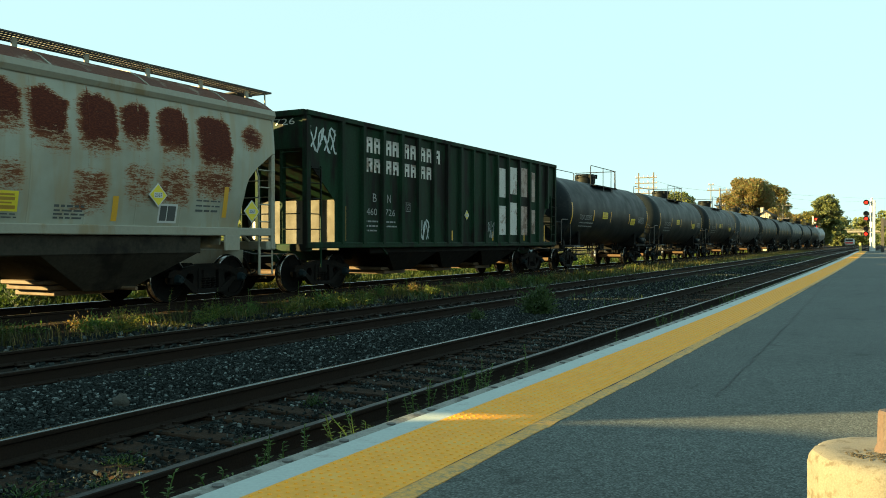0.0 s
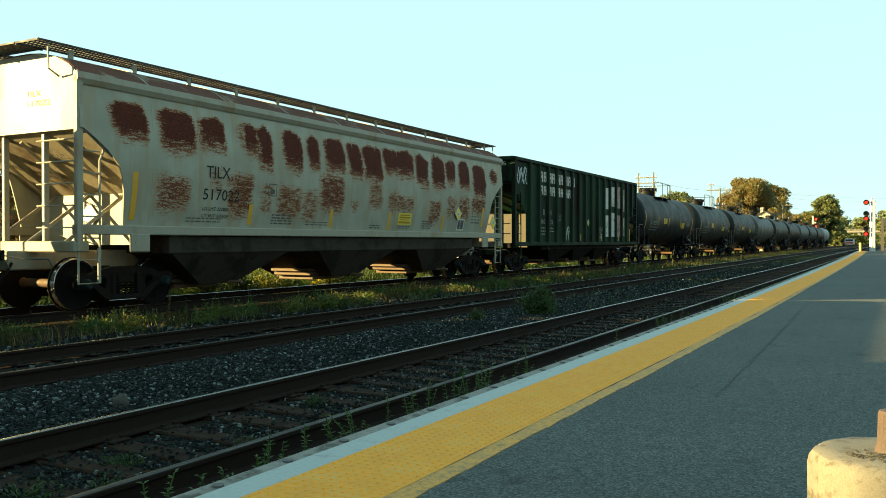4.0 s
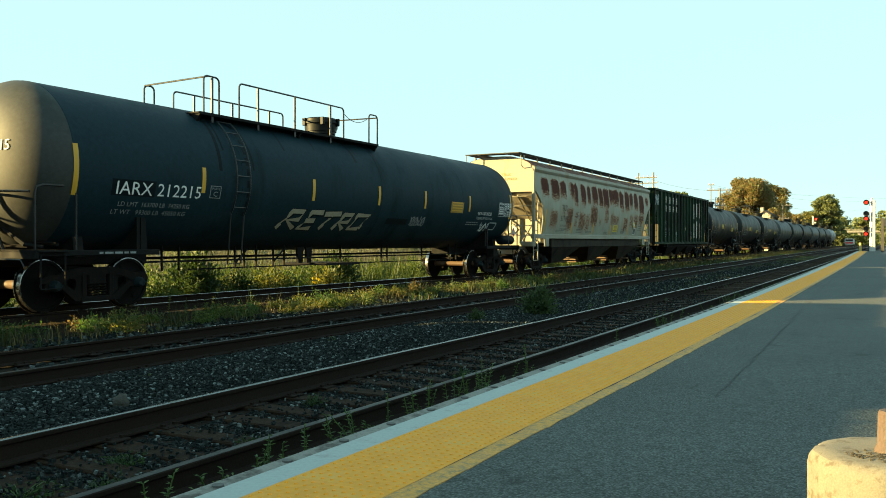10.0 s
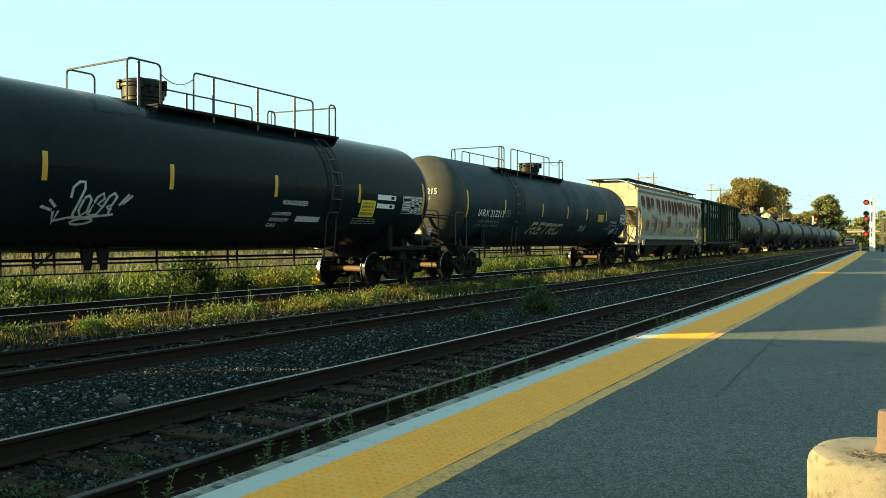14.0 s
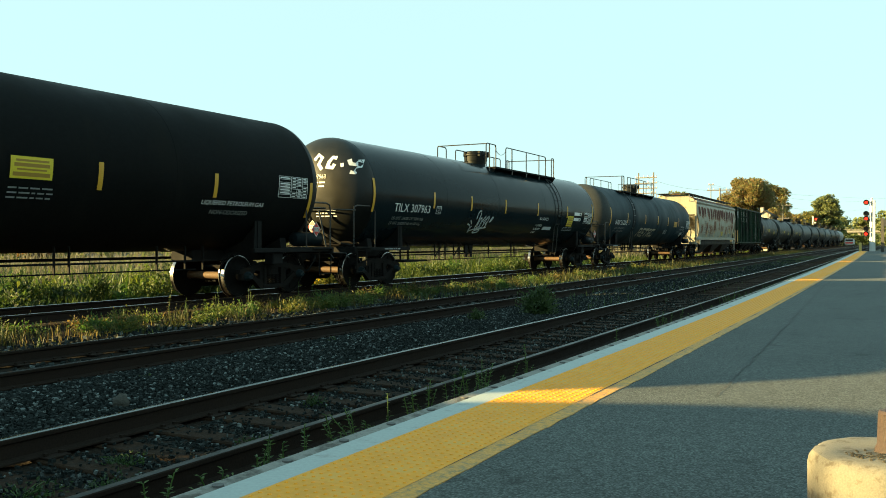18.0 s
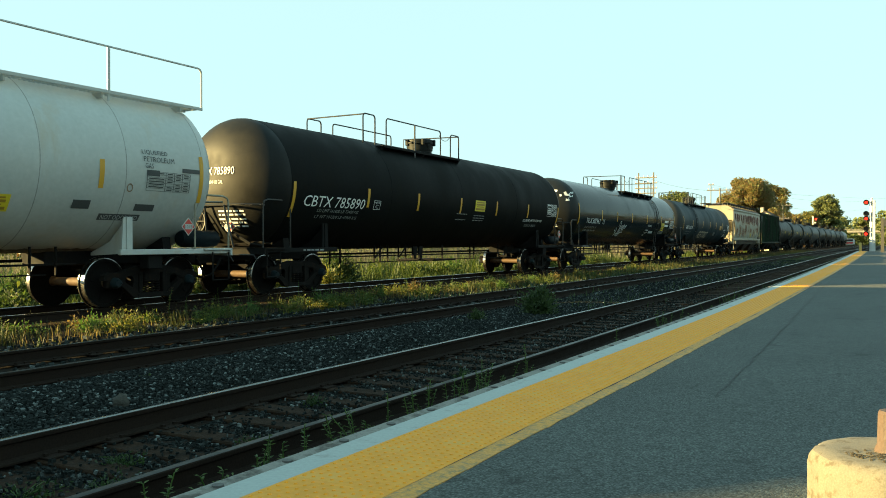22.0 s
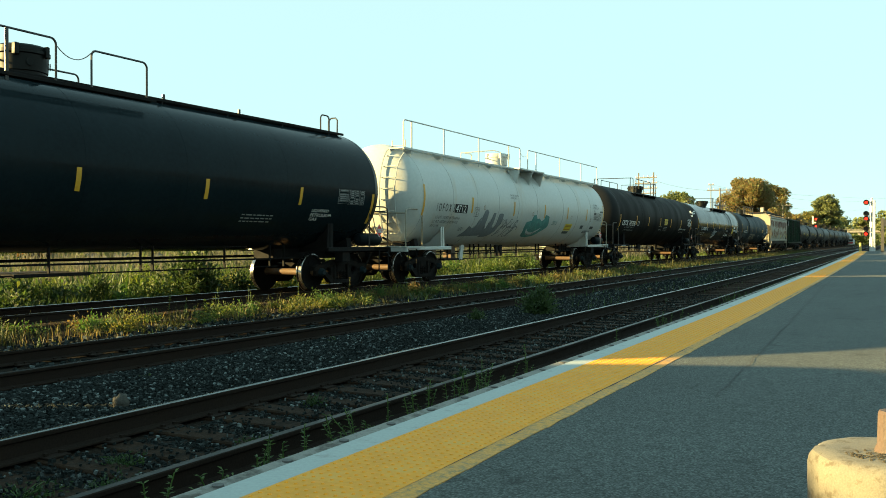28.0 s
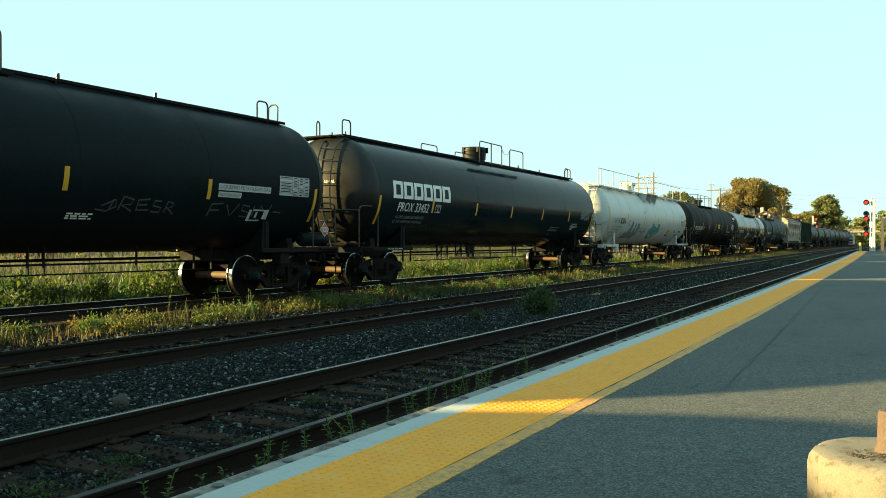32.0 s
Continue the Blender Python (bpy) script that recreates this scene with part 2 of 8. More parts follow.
M["yellow_paint"] = paint("yellow_paint", (0.5, 0.235, 0.045), 0.7, vary=0.35, scale=6, fine=70, bump=0.25, stain=(0.24, 0.155, 0.06), stain_amt=0.5, stain_scale=26)
M["soil"] = paint("trackside_soil", (0.05, 0.042, 0.032), 0.95, vary=0.4, scale=0.8, fine=25, bump=0.8, stain=(0.06, 0.07, 0.03), stain_amt=0.5, stain_scale=0.4)
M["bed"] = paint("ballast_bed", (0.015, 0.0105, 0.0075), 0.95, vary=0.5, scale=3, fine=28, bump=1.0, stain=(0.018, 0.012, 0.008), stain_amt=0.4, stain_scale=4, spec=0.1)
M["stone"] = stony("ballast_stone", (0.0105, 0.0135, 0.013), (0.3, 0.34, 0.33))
M["tie"] = paint("old_tie_wood", (0.026, 0.0145, 0.0085), 0.9, vary=0.5, scale=6, fine=40, bump=0.6, stain=(0.012, 0.009, 0.0068), stain_amt=0.6, stain_scale=5, spec=0.1)
M["rail_rust"] = paint("rail_rust", (0.0165, 0.0105, 0.0075), 0.9, vary=0.3, scale=5, fine=60, bump=0.2, spec=0.12)
M["rail_top"] = paint("rail_polished", (0.12, 0.135, 0.135), 0.26, metal=1.0, vary=0.2, scale=2, fine=30, stain=(0.07, 0.065, 0.06), stain_amt=0.3, stain_scale=3)
M["rail_dull"] = paint("rail_dull_top", (0.03, 0.03, 0.029), 0.45, metal=1.0, vary=0.3, scale=2, fine=30, stain=(0.016, 0.013, 0.011), stain_amt=0.4, stain_scale=3)
M["black"] = paint("black_tank_paint", (0.0058, 0.0095, 0.0112), 0.45, vary=0.3, scale=1.2, fine=14, stain=(0.008, 0.0105, 0.0115), stain_amt=0.25, stain_scale=1.2, streak=0.25, spec=0.05)
M["gloss_black"] = paint("glossy_black_tank_paint", (0.0075, 0.0135, 0.016), 0.16, vary=0.25, scale=1.0, fine=12, stain=(0.009, 0.0145, 0.0165), stain_amt=0.15, stain_scale=1.2, streak=0.25, spec=0.05)
M["satin_black"] = paint("satin_black_tank_paint", (0.0062, 0.0068, 0.0066), 0.55, vary=0.3, scale=1.2, fine=14, stain=(0.009, 0.009, 0.008), stain_amt=0.3, stain_scale=1.2, streak=0.25, spec=0.03)
M["grey_black"] = paint("dusty_black_tank_paint", (0.0115, 0.0265, 0.034), 0.5, vary=0.25, scale=0.9, fine=12, stain=(0.0085, 0.0175, 0.021), stain_amt=0.25, stain_scale=0.9, streak=0.3, spec=0.045)
# Head copies of the barrel paints; sunlight is put into the first one's tone.
M["sunlit_head"] = paint("road_dust_on_black_paint", (0.03, 0.032, 0.029), 0.62, vary=0.3, scale=1.4, fine=16, stain=(0.02, 0.021, 0.018), stain_amt=0.3, stain_scale=1.6, spec=0.3)
M["gloss_head"] = paint("worn_black_head_paint", (0.006, 0.0065, 0.0055), 0.43, vary=0.3, scale=1.6, fine=10.0, stain=(0.01, 0.0105, 0.009), stain_amt=0.35, stain_scale=1.4, spec=0.3)
M["plain_head"] = paint("plain_black_head_paint", (0.006, 0.006, 0.0052), 0.55, vary=0.35, scale=2, fine=16, stain=(0.011, 0.01, 0.008), stain_amt=0.25, stain_scale=1.5, spec=0.2)
M["seam"] = paint("grimy_weld_seam", (0.27, 0.275, 0.255), 0.6, vary=0.4, scale=3, fine=30)
M["white_tank"] = paint("white_tank_paint", (0.405, 0.42, 0.395), 0.4, vary=0.1, scale=1.0, fine=12, stain=(0.4, 0.37, 0.31), stain_amt=0.2, stain_scale=1.3, streak=0.3)
M["frame_black"] = paint("underframe_black", (0.0085, 0.0082, 0.008), 0.8, vary=0.35, scale=4, fine=40, stain=(0.016, 0.012, 0.009), stain_amt=0.3, stain_scale=3, spec=0.12)
M["cast"] = paint("truck_cast_steel", (0.0078, 0.0066, 0.0058), 0.85, vary=0.4, scale=6, fine=50, bump=0.2, stain=(0.015, 0.01, 0.007), stain_amt=0.3, stain_scale=4, spec=0.1)
M["axle_rust"] = paint("rusty_axle_steel", (0.085, 0.05, 0.028), 0.7, vary=0.45, scale=6, fine=40, spec=0.25)
M["wheel"] = paint("wheel_steel", (0.0062, 0.0054, 0.0049), 0.85, vary=0.3, scale=8, fine=50, spec=0.08)
M["tread"] = paint("wheel_tread", (0.3, 0.29, 0.28), 0.25, metal=1.0, vary=0.1, scale=5, fine=40)
M["yellow_mark"] = paint("reflective_yellow", (0.54, 0.28, 0.022), 0.5, vary=0.1, scale=5, fine=40)
M["letter"] = paint("white_lettering", (0.65, 0.66, 0.64), 0.6, vary=0.12, scale=4, fine=40)
M["faint_spray"] = paint("faint_grey_spray", (0.05, 0.052, 0.05), 0.7, vary=0.4, scale=5, fine=30)
M["letter_dim"] = paint("faded_lettering", (0.2, 0.21, 0.21), 0.6, vary=0.3, scale=6, fine=40)
M["dark_letter"] = paint("dark_lettering", (0.05, 0.055, 0.055), 0.6, vary=0.15, scale=4, fine=40)
M["plate_yellow"] = paint("yellow_plate", (0.62, 0.48, 0.03), 0.55, vary=0.1, scale=4, fine=30)
M["plate_grey"] = paint("grey_data_plate", (0.42, 0.43, 0.42), 0.6, vary=0.1, scale=6, fine=40)
M["red"] = paint("red_placard", (0.5, 0.04, 0.03), 0.5, vary=0.1)
M["board_steel"] = paint("galvanised_running_board", (0.05, 0.049, 0.046), 0.65, spec=0.2, vary=0.25, scale=5, fine=40, stain=(0.03, 0.022, 0.017), stain_amt=0.35, stain_scale=2)
M["rail_grey"] = paint("handrail_paint", (0.012, 0.012, 0.012), 0.4, vary=0.2, scale=6, fine=40, spec=0.45)
M["cream"] = paint("cream_hopper_paint", (0.23, 0.215, 0.165), 0.55, vary=0.12, scale=1.0, fine=16, stain=(0.2, 0.15, 0.085), stain_amt=0.35, stain_scale=1.6, streak=0.3)
M["green"] = paint("dark_green_hopper_paint", (0.0055, 0.023, 0.0105), 0.65, vary=0.5, scale=1.2, fine=20, stain=(0.0065, 0.0062, 0.0045), stain_amt=0.62, stain_scale=2.2, streak=0.22, spec=0.12)
M["grass"] = leafy("trackside_grass", (0.05, 0.08, 0.02), (0.12, 0.13, 0.03))
M["dry_grass"] = leafy("dry_grass", (0.1, 0.07, 0.02), (0.22, 0.16, 0.05))
M["weed"] = leafy("green_weed", (0.04, 0.09, 0.02), (0.09, 0.16, 0.03))
M["kerb_weed"] = leafy("kerb_weed_leaves", (0.045, 0.085, 0.02), (0.1, 0.14, 0.035), through=0.4)
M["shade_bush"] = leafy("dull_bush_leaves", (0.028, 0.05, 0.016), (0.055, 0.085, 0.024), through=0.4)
M["tree_green"] = leafy("green_leaves", (0.1, 0.125, 0.042), (0.17, 0.185, 0.065), through=0.5)
M["tree_autumn"] = leafy("autumn_leaves", (0.22, 0.13, 0.05), (0.18, 0.15, 0.055), through=0.5)
M["tree_red"] = leafy("red_leaves", (0.22, 0.06, 0.03), (0.17, 0.1, 0.035))
M["tree_yellow"] = leafy("yellow_leaves", (0.22, 0.16, 0.035), (0.14, 0.135, 0.035), through=0.4)
M["bark"] = paint("bark", (0.07, 0.05, 0.035), 0.95, vary=0.35, scale=5, fine=40, bump=0.6)
M["pole_wood"] = paint("pole_wood", (0.12, 0.112, 0.102), 0.9, vary=0.3, scale=5, fine=50, bump=0.3)
M["white_box"] = paint("white_signal_case", (0.5, 0.51, 0.5), 0.5, vary=0.08, scale=2, fine=20)
M["post_yellow"] = paint("yellow_post", (0.42, 0.34, 0.11), 0.6, vary=0.15)
M["signal_black"] = paint("signal_black", (0.015, 0.015, 0.016), 0.6, vary=0.2)
M["signal_red"] = glow("red_signal_lamp", (1.0, 0.018, 0.012), 0.6)
# ---- ground, track beds, platform ----
XS = [-60, -40, -25, -15, -10, -6, -3] + [i * 2 for i in range(0, 20)] + [40 + 5 * i for i in range(0, 20)] + [145, 155, 170, 190, 210, 240, 280, 330, 400, 500]


def ribbon(name, prof, xs, mat, parent=None, label="", category="", kind="structure", rise=None):
    """A strip with the given cross-section (y, z) that follows the line."""
    s = Shape()
    vs, n = [], len(prof)
    for x in xs:
        for y, z in prof:
            vs.append((x, y + bend(x), z + (rise(x) if rise else 0)))
    fs = [(i * n + k, (i + 1) * n + k, (i + 1) * n + k + 1, i * n + k + 1) for i in range(len(xs) - 1) for k in range(n - 1)]
    s.add(vs, fs)
    ob = part(name, s, mat, parent, smooth=20)
    if parent is None:
        tagged(ob, label, category, "", kind)
    elif label:
        tagged(ob, label)
    return ob


s = Shape()
xs = [-2500, -600, -150, -60, 0, 60, 150, 400, 900, 2500]
s.add([(x, y, -0.42) for x in xs for y in xs], [(i * 10 + j, (i + 1) * 10 + j, (i + 1) * 10 + j + 1, i * 10 + j + 1) for i in range(9) for j in range(9)])
tagged(part("ground", s, M["soil"], smooth=0), "bare dark soil with low weeds reaching the horizon", "ground", kind="structure")

BED = [(2.86, -0.30), (3.1, -0.22), (5.6, -0.20), (6.5, -0.17), (7.5, -0.19), (9.9, -0.20), (10.6, -0.22), (11.4, -0.20), (12.3, -0.12), (14.9, -0.12), (15.8, -0.24), (17.5, -0.36), (30, -0.42)]
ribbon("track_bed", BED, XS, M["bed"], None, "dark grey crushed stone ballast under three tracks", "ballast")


def rail_mesh(name, y, lift, xs, dull=False):
    """A rail with head, web and foot; its running surface is polished."""
    prof = [(-0.075, -0.172), (-0.075, -0.160), (-0.012, -0.142), (-0.009, -0.05), (-0.034, -0.035), (-0.036, -0.012), (-0.031, -0.005), (-0.018, -0.001), (0, 0), (0.018, -0.001), (0.031, -0.005), (0.036, -0.012), (0.034, -0.035), (0.009, -0.05), (0.012, -0.142), (0.075, -0.160), (0.075, -0.172)]
    s = Shape()
    n = len(prof)
    vs = [(x, y + a + bend(x), lift + b) for x in xs for a, b in prof]
    for i in range(len(xs) - 1):
        for k in range(n - 1):
            s.f.append((i * n + k, (i + 1) * n + k, (i + 1) * n + k + 1, i * n + k + 1))
            s.m.append(1 if 6 <= k <= 9 else 0)
    s.v = vs
    return s.mesh(name, [M["rail_rust"], M["rail_dull" if dull else "rail_top"]], 25)


TIE = Shape().box(-0.115, 0.115, -1.28, 1.28, -0.17, 0, 0.012).mesh("tie", M["tie"], 0)
PLATE = Shape().box(-0.09, 0.09, -0.17, 0.17, 0, 0.014, 0.003)
for sx in (-0.06, 0.06):
    for sy in (-0.1, 0.1):
        PLATE.box(sx - 0.014, sx + 0.014, sy - 0.014, sy + 0.014, 0.012, 0.035)
PLATE = PLATE.mesh("tie_plate", M["rail_rust"], 0)
for k, (c, lift) in enumerate(((TRACK_1, 0.0), (TRACK_2, 0.0), (TRACK_3, LIFT_3))):
    track = thing("railway_track", ("rusty rails on old timber ties beside the platform", "rusty rails on half-buried timber ties", "siding of rusty rails among weeds under the train")[k], "track", "tracks", "structure")
    for side in (-1, 1):
        part("rail", rail_mesh("rail", c + side * 0.7525, lift, XS, side < 0 and k < 2), None, track)
    rng = random.Random(k)
    for i in range(150 if k < 2 else 0):
        x = -3 + 0.52 * i + rng.uniform(-0.04, 0.04)
        up = (-0.176 if k == 0 else -0.2) + lift + rng.uniform(-0.012, 0.002)
        tie = part("tie", TIE, None, track, m=pose(x, c + bend(x) + rng.uniform(-0.06, 0.06), up, rng.uniform(-0.6, 0.6), 0, rng.uniform(-1.5, 1.5)))
    for i in range(70 if k < 2 else 0):
        x = -3 + 0.52 * i
        for side in (-1, 1):
            part("tie_plate", PLATE, None, track, m=pose(x, c + bend(x) + side * 0.7525, -0.176 + lift))
    rest = Shape()
    for i in range(150 if k < 2 else 0, 420):
        x = -3 + 0.52 * i
        y = c + bend(x)
        rest.box(x - 0.11, x + 0.11, y - 1.28, y + 1.28, lift - 0.3, lift - (0.176 if k < 2 else 0.215))
    tagged(part("far_ties", rest, M["tie"], track, smooth=0), kind="stuff")


def platform_rise(x):
    return 0.0036 * max(0.0, min(x, 84) - 14)


PLAT_END = 84
PX = [x for x in XS if x < PLAT_END] + [PLAT_END]
P0 = 0.20
platform = thing("platform", "low station platform of grey asphalt with a painted edge", "platform", kind="structure")
part("asphalt_top", ribbon("asphalt_top", [(-9, P0 - 0.02), (-9, P0), (-4, P0 + 0.004), (0, P0 + 0.004), (1.87, P0)], PX, M["asphalt"], None, "", "", "", platform_rise).data, None, platform)
part("kerb", ribbon("kerb_strip", [(1.86, P0 - 0.01), (2.70, P0 - 0.01), (2.78, P0), (2.80, P0 - 0.02), (2.80, -0.45)], PX, M["kerb"], None, "", "", "", platform_rise).data, None, platform, "weathered concrete kerb")
part("white_line", ribbon("white_strip", [(2.506, P0 - 0.012), (2.506, P0 + 0.004), (2.68, P0 + 0.004), (2.68, P0 - 0.012)], PX, M["white_line"], None, "", "", "", platform_rise).data, None, platform, "worn white painted line")
edge = Shape()
cols = [0.5 + 0.06 * i for i in range(560)] + [x for x in PX if x > 34.2]
for x in [q for q in PX if q < 0] + cols:
    y0 = 1.852 + 0.016 * noise.noise((x * 0.8, 3, 0)) + 0.012 * noise.noise((x * 5, 7, 0)) + 0.022 * min(max((x - 8) / 12, 0), 1)
    z = P0 + platform_rise(x)
    edge.v += [(x, y0 + bend(x), z - 0.012), (x, y0 + bend(x), z + 0.004), (x, 1.962 + bend(x), z + 0.006), (x, 1.962 + bend(x), z - 0.012)]
edge.f = [(4 * i + k, 4 * i + 4 + k, 4 * i + 5 + k, 4 * i + 1 + k) for i in range(len(edge.v) // 4 - 1) for k in range(3)]
edge.m = [0] * len(edge.f)
part("yellow_border", edge, M["yellow_paint"], platform, "worn yellow painted strip", smooth=0)
for nm in [o.name for o in scene.objects if o.name.startswith(("asphalt_top", "kerb_strip", "white_strip")) and o.parent is None]:
    bpy.data.objects.remove(bpy.data.objects[nm])
# ---- the train ----
R_TANK, Z_TANK = 1.545, 2.55
R_SLIM, Z_SLIM = 1.51, 2.515
W_R = 0.457


def wheel_mesh():
    s = Shape()
    prof = [(-0.085, 0.10), (-0.075, 0.16), (-0.06, 0.30), (-0.06, W_R - 0.06), (-0.06, W_R + 0.026), (-0.04, W_R + 0.026), (-0.025, W_R + 0.004), (0.066, W_R - 0.002), (0.074, W_R - 0.016), (0.074, W_R - 0.065), (0.05, W_R - 0.07), (0.03, 0.30), (0.06, 0.15), (0.085, 0.10)]
    n0 = len(s.f)
    s.lathe(prof, 0, 36, "y")
    for i in range(len(s.f) - 2):
        s.m[i] = 1 if i // 36 in (4, 6, 7) else 0
    # cast ribs so that the turning shows
    for i in range(4):
        w = math.pi / 2 * i + 0.3
        s.box(0.17, 0.34, 0.03, 0.05, -0.03, 0.03, 0.004, 0, Matrix.Rotation(w, 3, "Y"))
    return s.mesh("wheel", [M["wheel"], M["tread"]], 35)


def side_frame_mesh():
    """Cast side frame with its two windows and the spring opening."""
    s = Shape()
    y0, y1 = -0.06, 0.06
    # top and bottom members, pedestal arms and columns as separate castings
    s.prism([(-1.13, 0.50), (-1.10, 0.60), (-0.98, 0.655), (-0.80, 0.63), (-0.60, 0.70), (-0.30, 0.76), (0.30, 0.76), (0.60, 0.70), (0.80, 0.63), (0.98, 0.655), (1.10, 0.60), (1.13, 0.50), (0.74, 0.50), (0.56, 0.585), (0.28, 0.63), (-0.28, 0.63), (-0.56, 0.585), (-0.74, 0.50)], y0, y1)
    for d in (-1, 1):
        s.prism([(d * 0.70, 0.50), (d * 0.78, 0.44), (d * 0.46, 0.175), (d * 0.30, 0.165), (d * 0.34, 0.27)], y0 - 0.002, y1 + 0.002)
        s.box(min(d * 0.24, d * 0.33), max(d * 0.24, d * 0.33), y0 - 0.01, y1 + 0.01, 0.2, 0.68, 0.01)
        s.box(d * 0.889 - 0.16, d * 0.889 + 0.16, y0 - 0.004, y1 + 0.004, 0.36, 0.54, 0.02)
    s.box(-0.36, 0.36, y0 - 0.015, y1 + 0.015, 0.155, 0.25, 0.012)
    # webs between the members, each with a drop-shaped window
    edge = [(0.31, 0.66), (0.5, 0.65), (0.66, 0.6), (0.8, 0.55), (0.8, 0.45), (0.7, 0.37), (0.58, 0.28), (0.46, 0.2), (0.31, 0.19), (0.31, 0.32), (0.31, 0.44), (0.31, 0.56)]
    hole = [(0.46, 0.56), (0.54, 0.575), (0.61, 0.55), (0.64, 0.5), (0.635, 0.45), (0.6, 0.4), (0.56, 0.35), (0.51, 0.31), (0.48, 0.33), (0.455, 0.39), (0.44, 0.45), (0.435, 0.51)]
    n = len(edge)
    for d in (-1, 1):
        vs = [(d * x, y, z) for y in (y0 + 0.02, y1 - 0.02) for loop in (edge, hole) for x, z in loop]
        fs = []
        for i in range(n):
            j = (i + 1) % n
            fs += [(i, j, n + j, n + i), (2 * n + j, 2 * n + i, 3 * n + i, 3 * n + j), (n + i, n + j, 3 * n + j, 3 * n + i), (j, i, 2 * n + i, 2 * n + j)]
        s.add(vs, fs if d > 0 else [q[::-1] for q in fs])
    return s.mesh("side_frame", M["cast"], 25)


def spring_mesh():
    s = Shape()
    for dx in (-0.14, 0.0, 0.14):
        pts = [(dx + 0.055 * math.cos(a), 0.055 * math.sin(a), 0.25 + 0.235 * a / (2 * math.pi * 5)) for a in [2 * math.pi * i / 9 for i in range(46)]]
        s.tube(pts, 0.014, 5)
    return s.mesh("spring", M["cast"], 60)


def cap_mesh():
    s = Shape()
    s.lathe([(-0.13, 0.045), (-0.125, 0.07), (-0.09, 0.08), (-0.06, 0.1), (0.07, 0.1), (0.075, 0.085)], 0, 16, "y")
    for i in range(3):
        w = 2 * math.pi * i / 3
        s.cyl((0.055 * math.cos(w), -0.148, 0.055 * math.sin(w)), (0.055 * math.cos(w), -0.12, 0.055 * math.sin(w)), 0.016, 6)
    return s.mesh("bearing_cap", M["cap"], 35)


M["cap"] = paint("bearing_cap_blue_grey", (0.006, 0.014, 0.017), 0.75, vary=0.3, scale=10, fine=50, spec=0.2)
WHEEL, SIDE, SPRING, CAP = wheel_mesh(), side_frame_mesh(), spring_mesh(), cap_mesh()
AXLE = Shape().lathe([(-1.02, 0.07), (-0.86, 0.075), (-0.84, 0.1), (-0.66, 0.1), (-0.6, 0.082), (0.6, 0.082), (0.66, 0.1), (0.84, 0.1), (0.86, 0.075), (1.02, 0.07)], 0, 14, "y").mesh("axle", M["axle_rust"], 40)
BOLSTER = Shape().box(-0.2, 0.2, -1.05, 1.05, 0.44, 0.66, 0.03).box(-0.16, 0.16, -0.45, 0.45, 0.64, 0.76, 0.03).cyl((0, 0, 0.7), (0, 0, 0.8), 0.2, 16)
for d in (-1, 1):
    BOLSTER.box(d * 0.42 - 0.04, d * 0.42 + 0.04, -0.95, 0.95, 0.33, 0.40, 0.012)
    for y in (-0.72, 0.72):
        BOLSTER.prism([(d * 0.40, 0.25), (d * 0.47, 0.27), (d * 0.47, 0.55), (d * 0.40, 0.52)], y - 0.06, y + 0.06)
BOLSTER = BOLSTER.mesh("bolster", M["cast"], 25)


def add_truck(car, x):
    """A two-axle freight truck whose centre is x along the car. Returns its axles."""
    truck = part("truck", BOLSTER, None, car, m=pose(x, 0, 0))
    for sd in (-1, 1):
        m = pose(0, sd * 1.0, 0) if sd < 0 else pose(0, sd * 1.0, 0, 0, 0, 180)
        part("side_frame", SIDE, None, truck, m=m)
        part("spring", SPRING, None, truck, m=pose(0, sd * 1.0, 0))
        for d in (-1, 1):
            part("bearing_cap", CAP, None, truck, m=pose(d * 0.889, sd * 1.05, W_R, 0, 0, 0 if sd < 0 else 180))
    axles = []
    for d in (-1, 1):
        ax = part("wheelset", AXLE, None, car, m=pose(x + d * 0.889, 0, W_R))
        for sd in (-1, 1):
            part("wheel", WHEEL, None, ax, m=pose(0, sd * 0.735, 0, 0, 0, 0 if sd > 0 else 180))
        axles.append(ax)
    return axles


MOVERS = []


def tank_shell(length, r=R_TANK, z=Z_TANK):
    h = r * 0.5
    half = length / 2
    prof = []
    for i in range(13):
        a = math.pi / 2 * i / 12
        prof.append((-half - h * math.cos(a), max(r * math.sin(a), 0.01)))
    return Shape().lathe([(-half + length * i / 8, r) for i in range(9)], z, 72, "x"), Shape().lathe(prof, z, 72, "x"), Shape().lathe([(-a, b) for a, b in prof[::-1]], z, 72, "x")
# ---- lettering and marks on the cars ----
TEXTS = {}


def glyphs_of(flat, faces):
    """The faces of a word, parted glyph by glyph."""
    root = list(range(len(flat)))

    def top(i):
        while root[i] != i:
            root[i] = root[root[i]]
            i = root[i]
        return i
    for f in faces:
        for i in f[1:]:
            root[top(i)] = top(f[0])
    sets = {}
    for f in faces:
        sets.setdefault(top(f[0]), []).append(f)
    return list(sets.values())


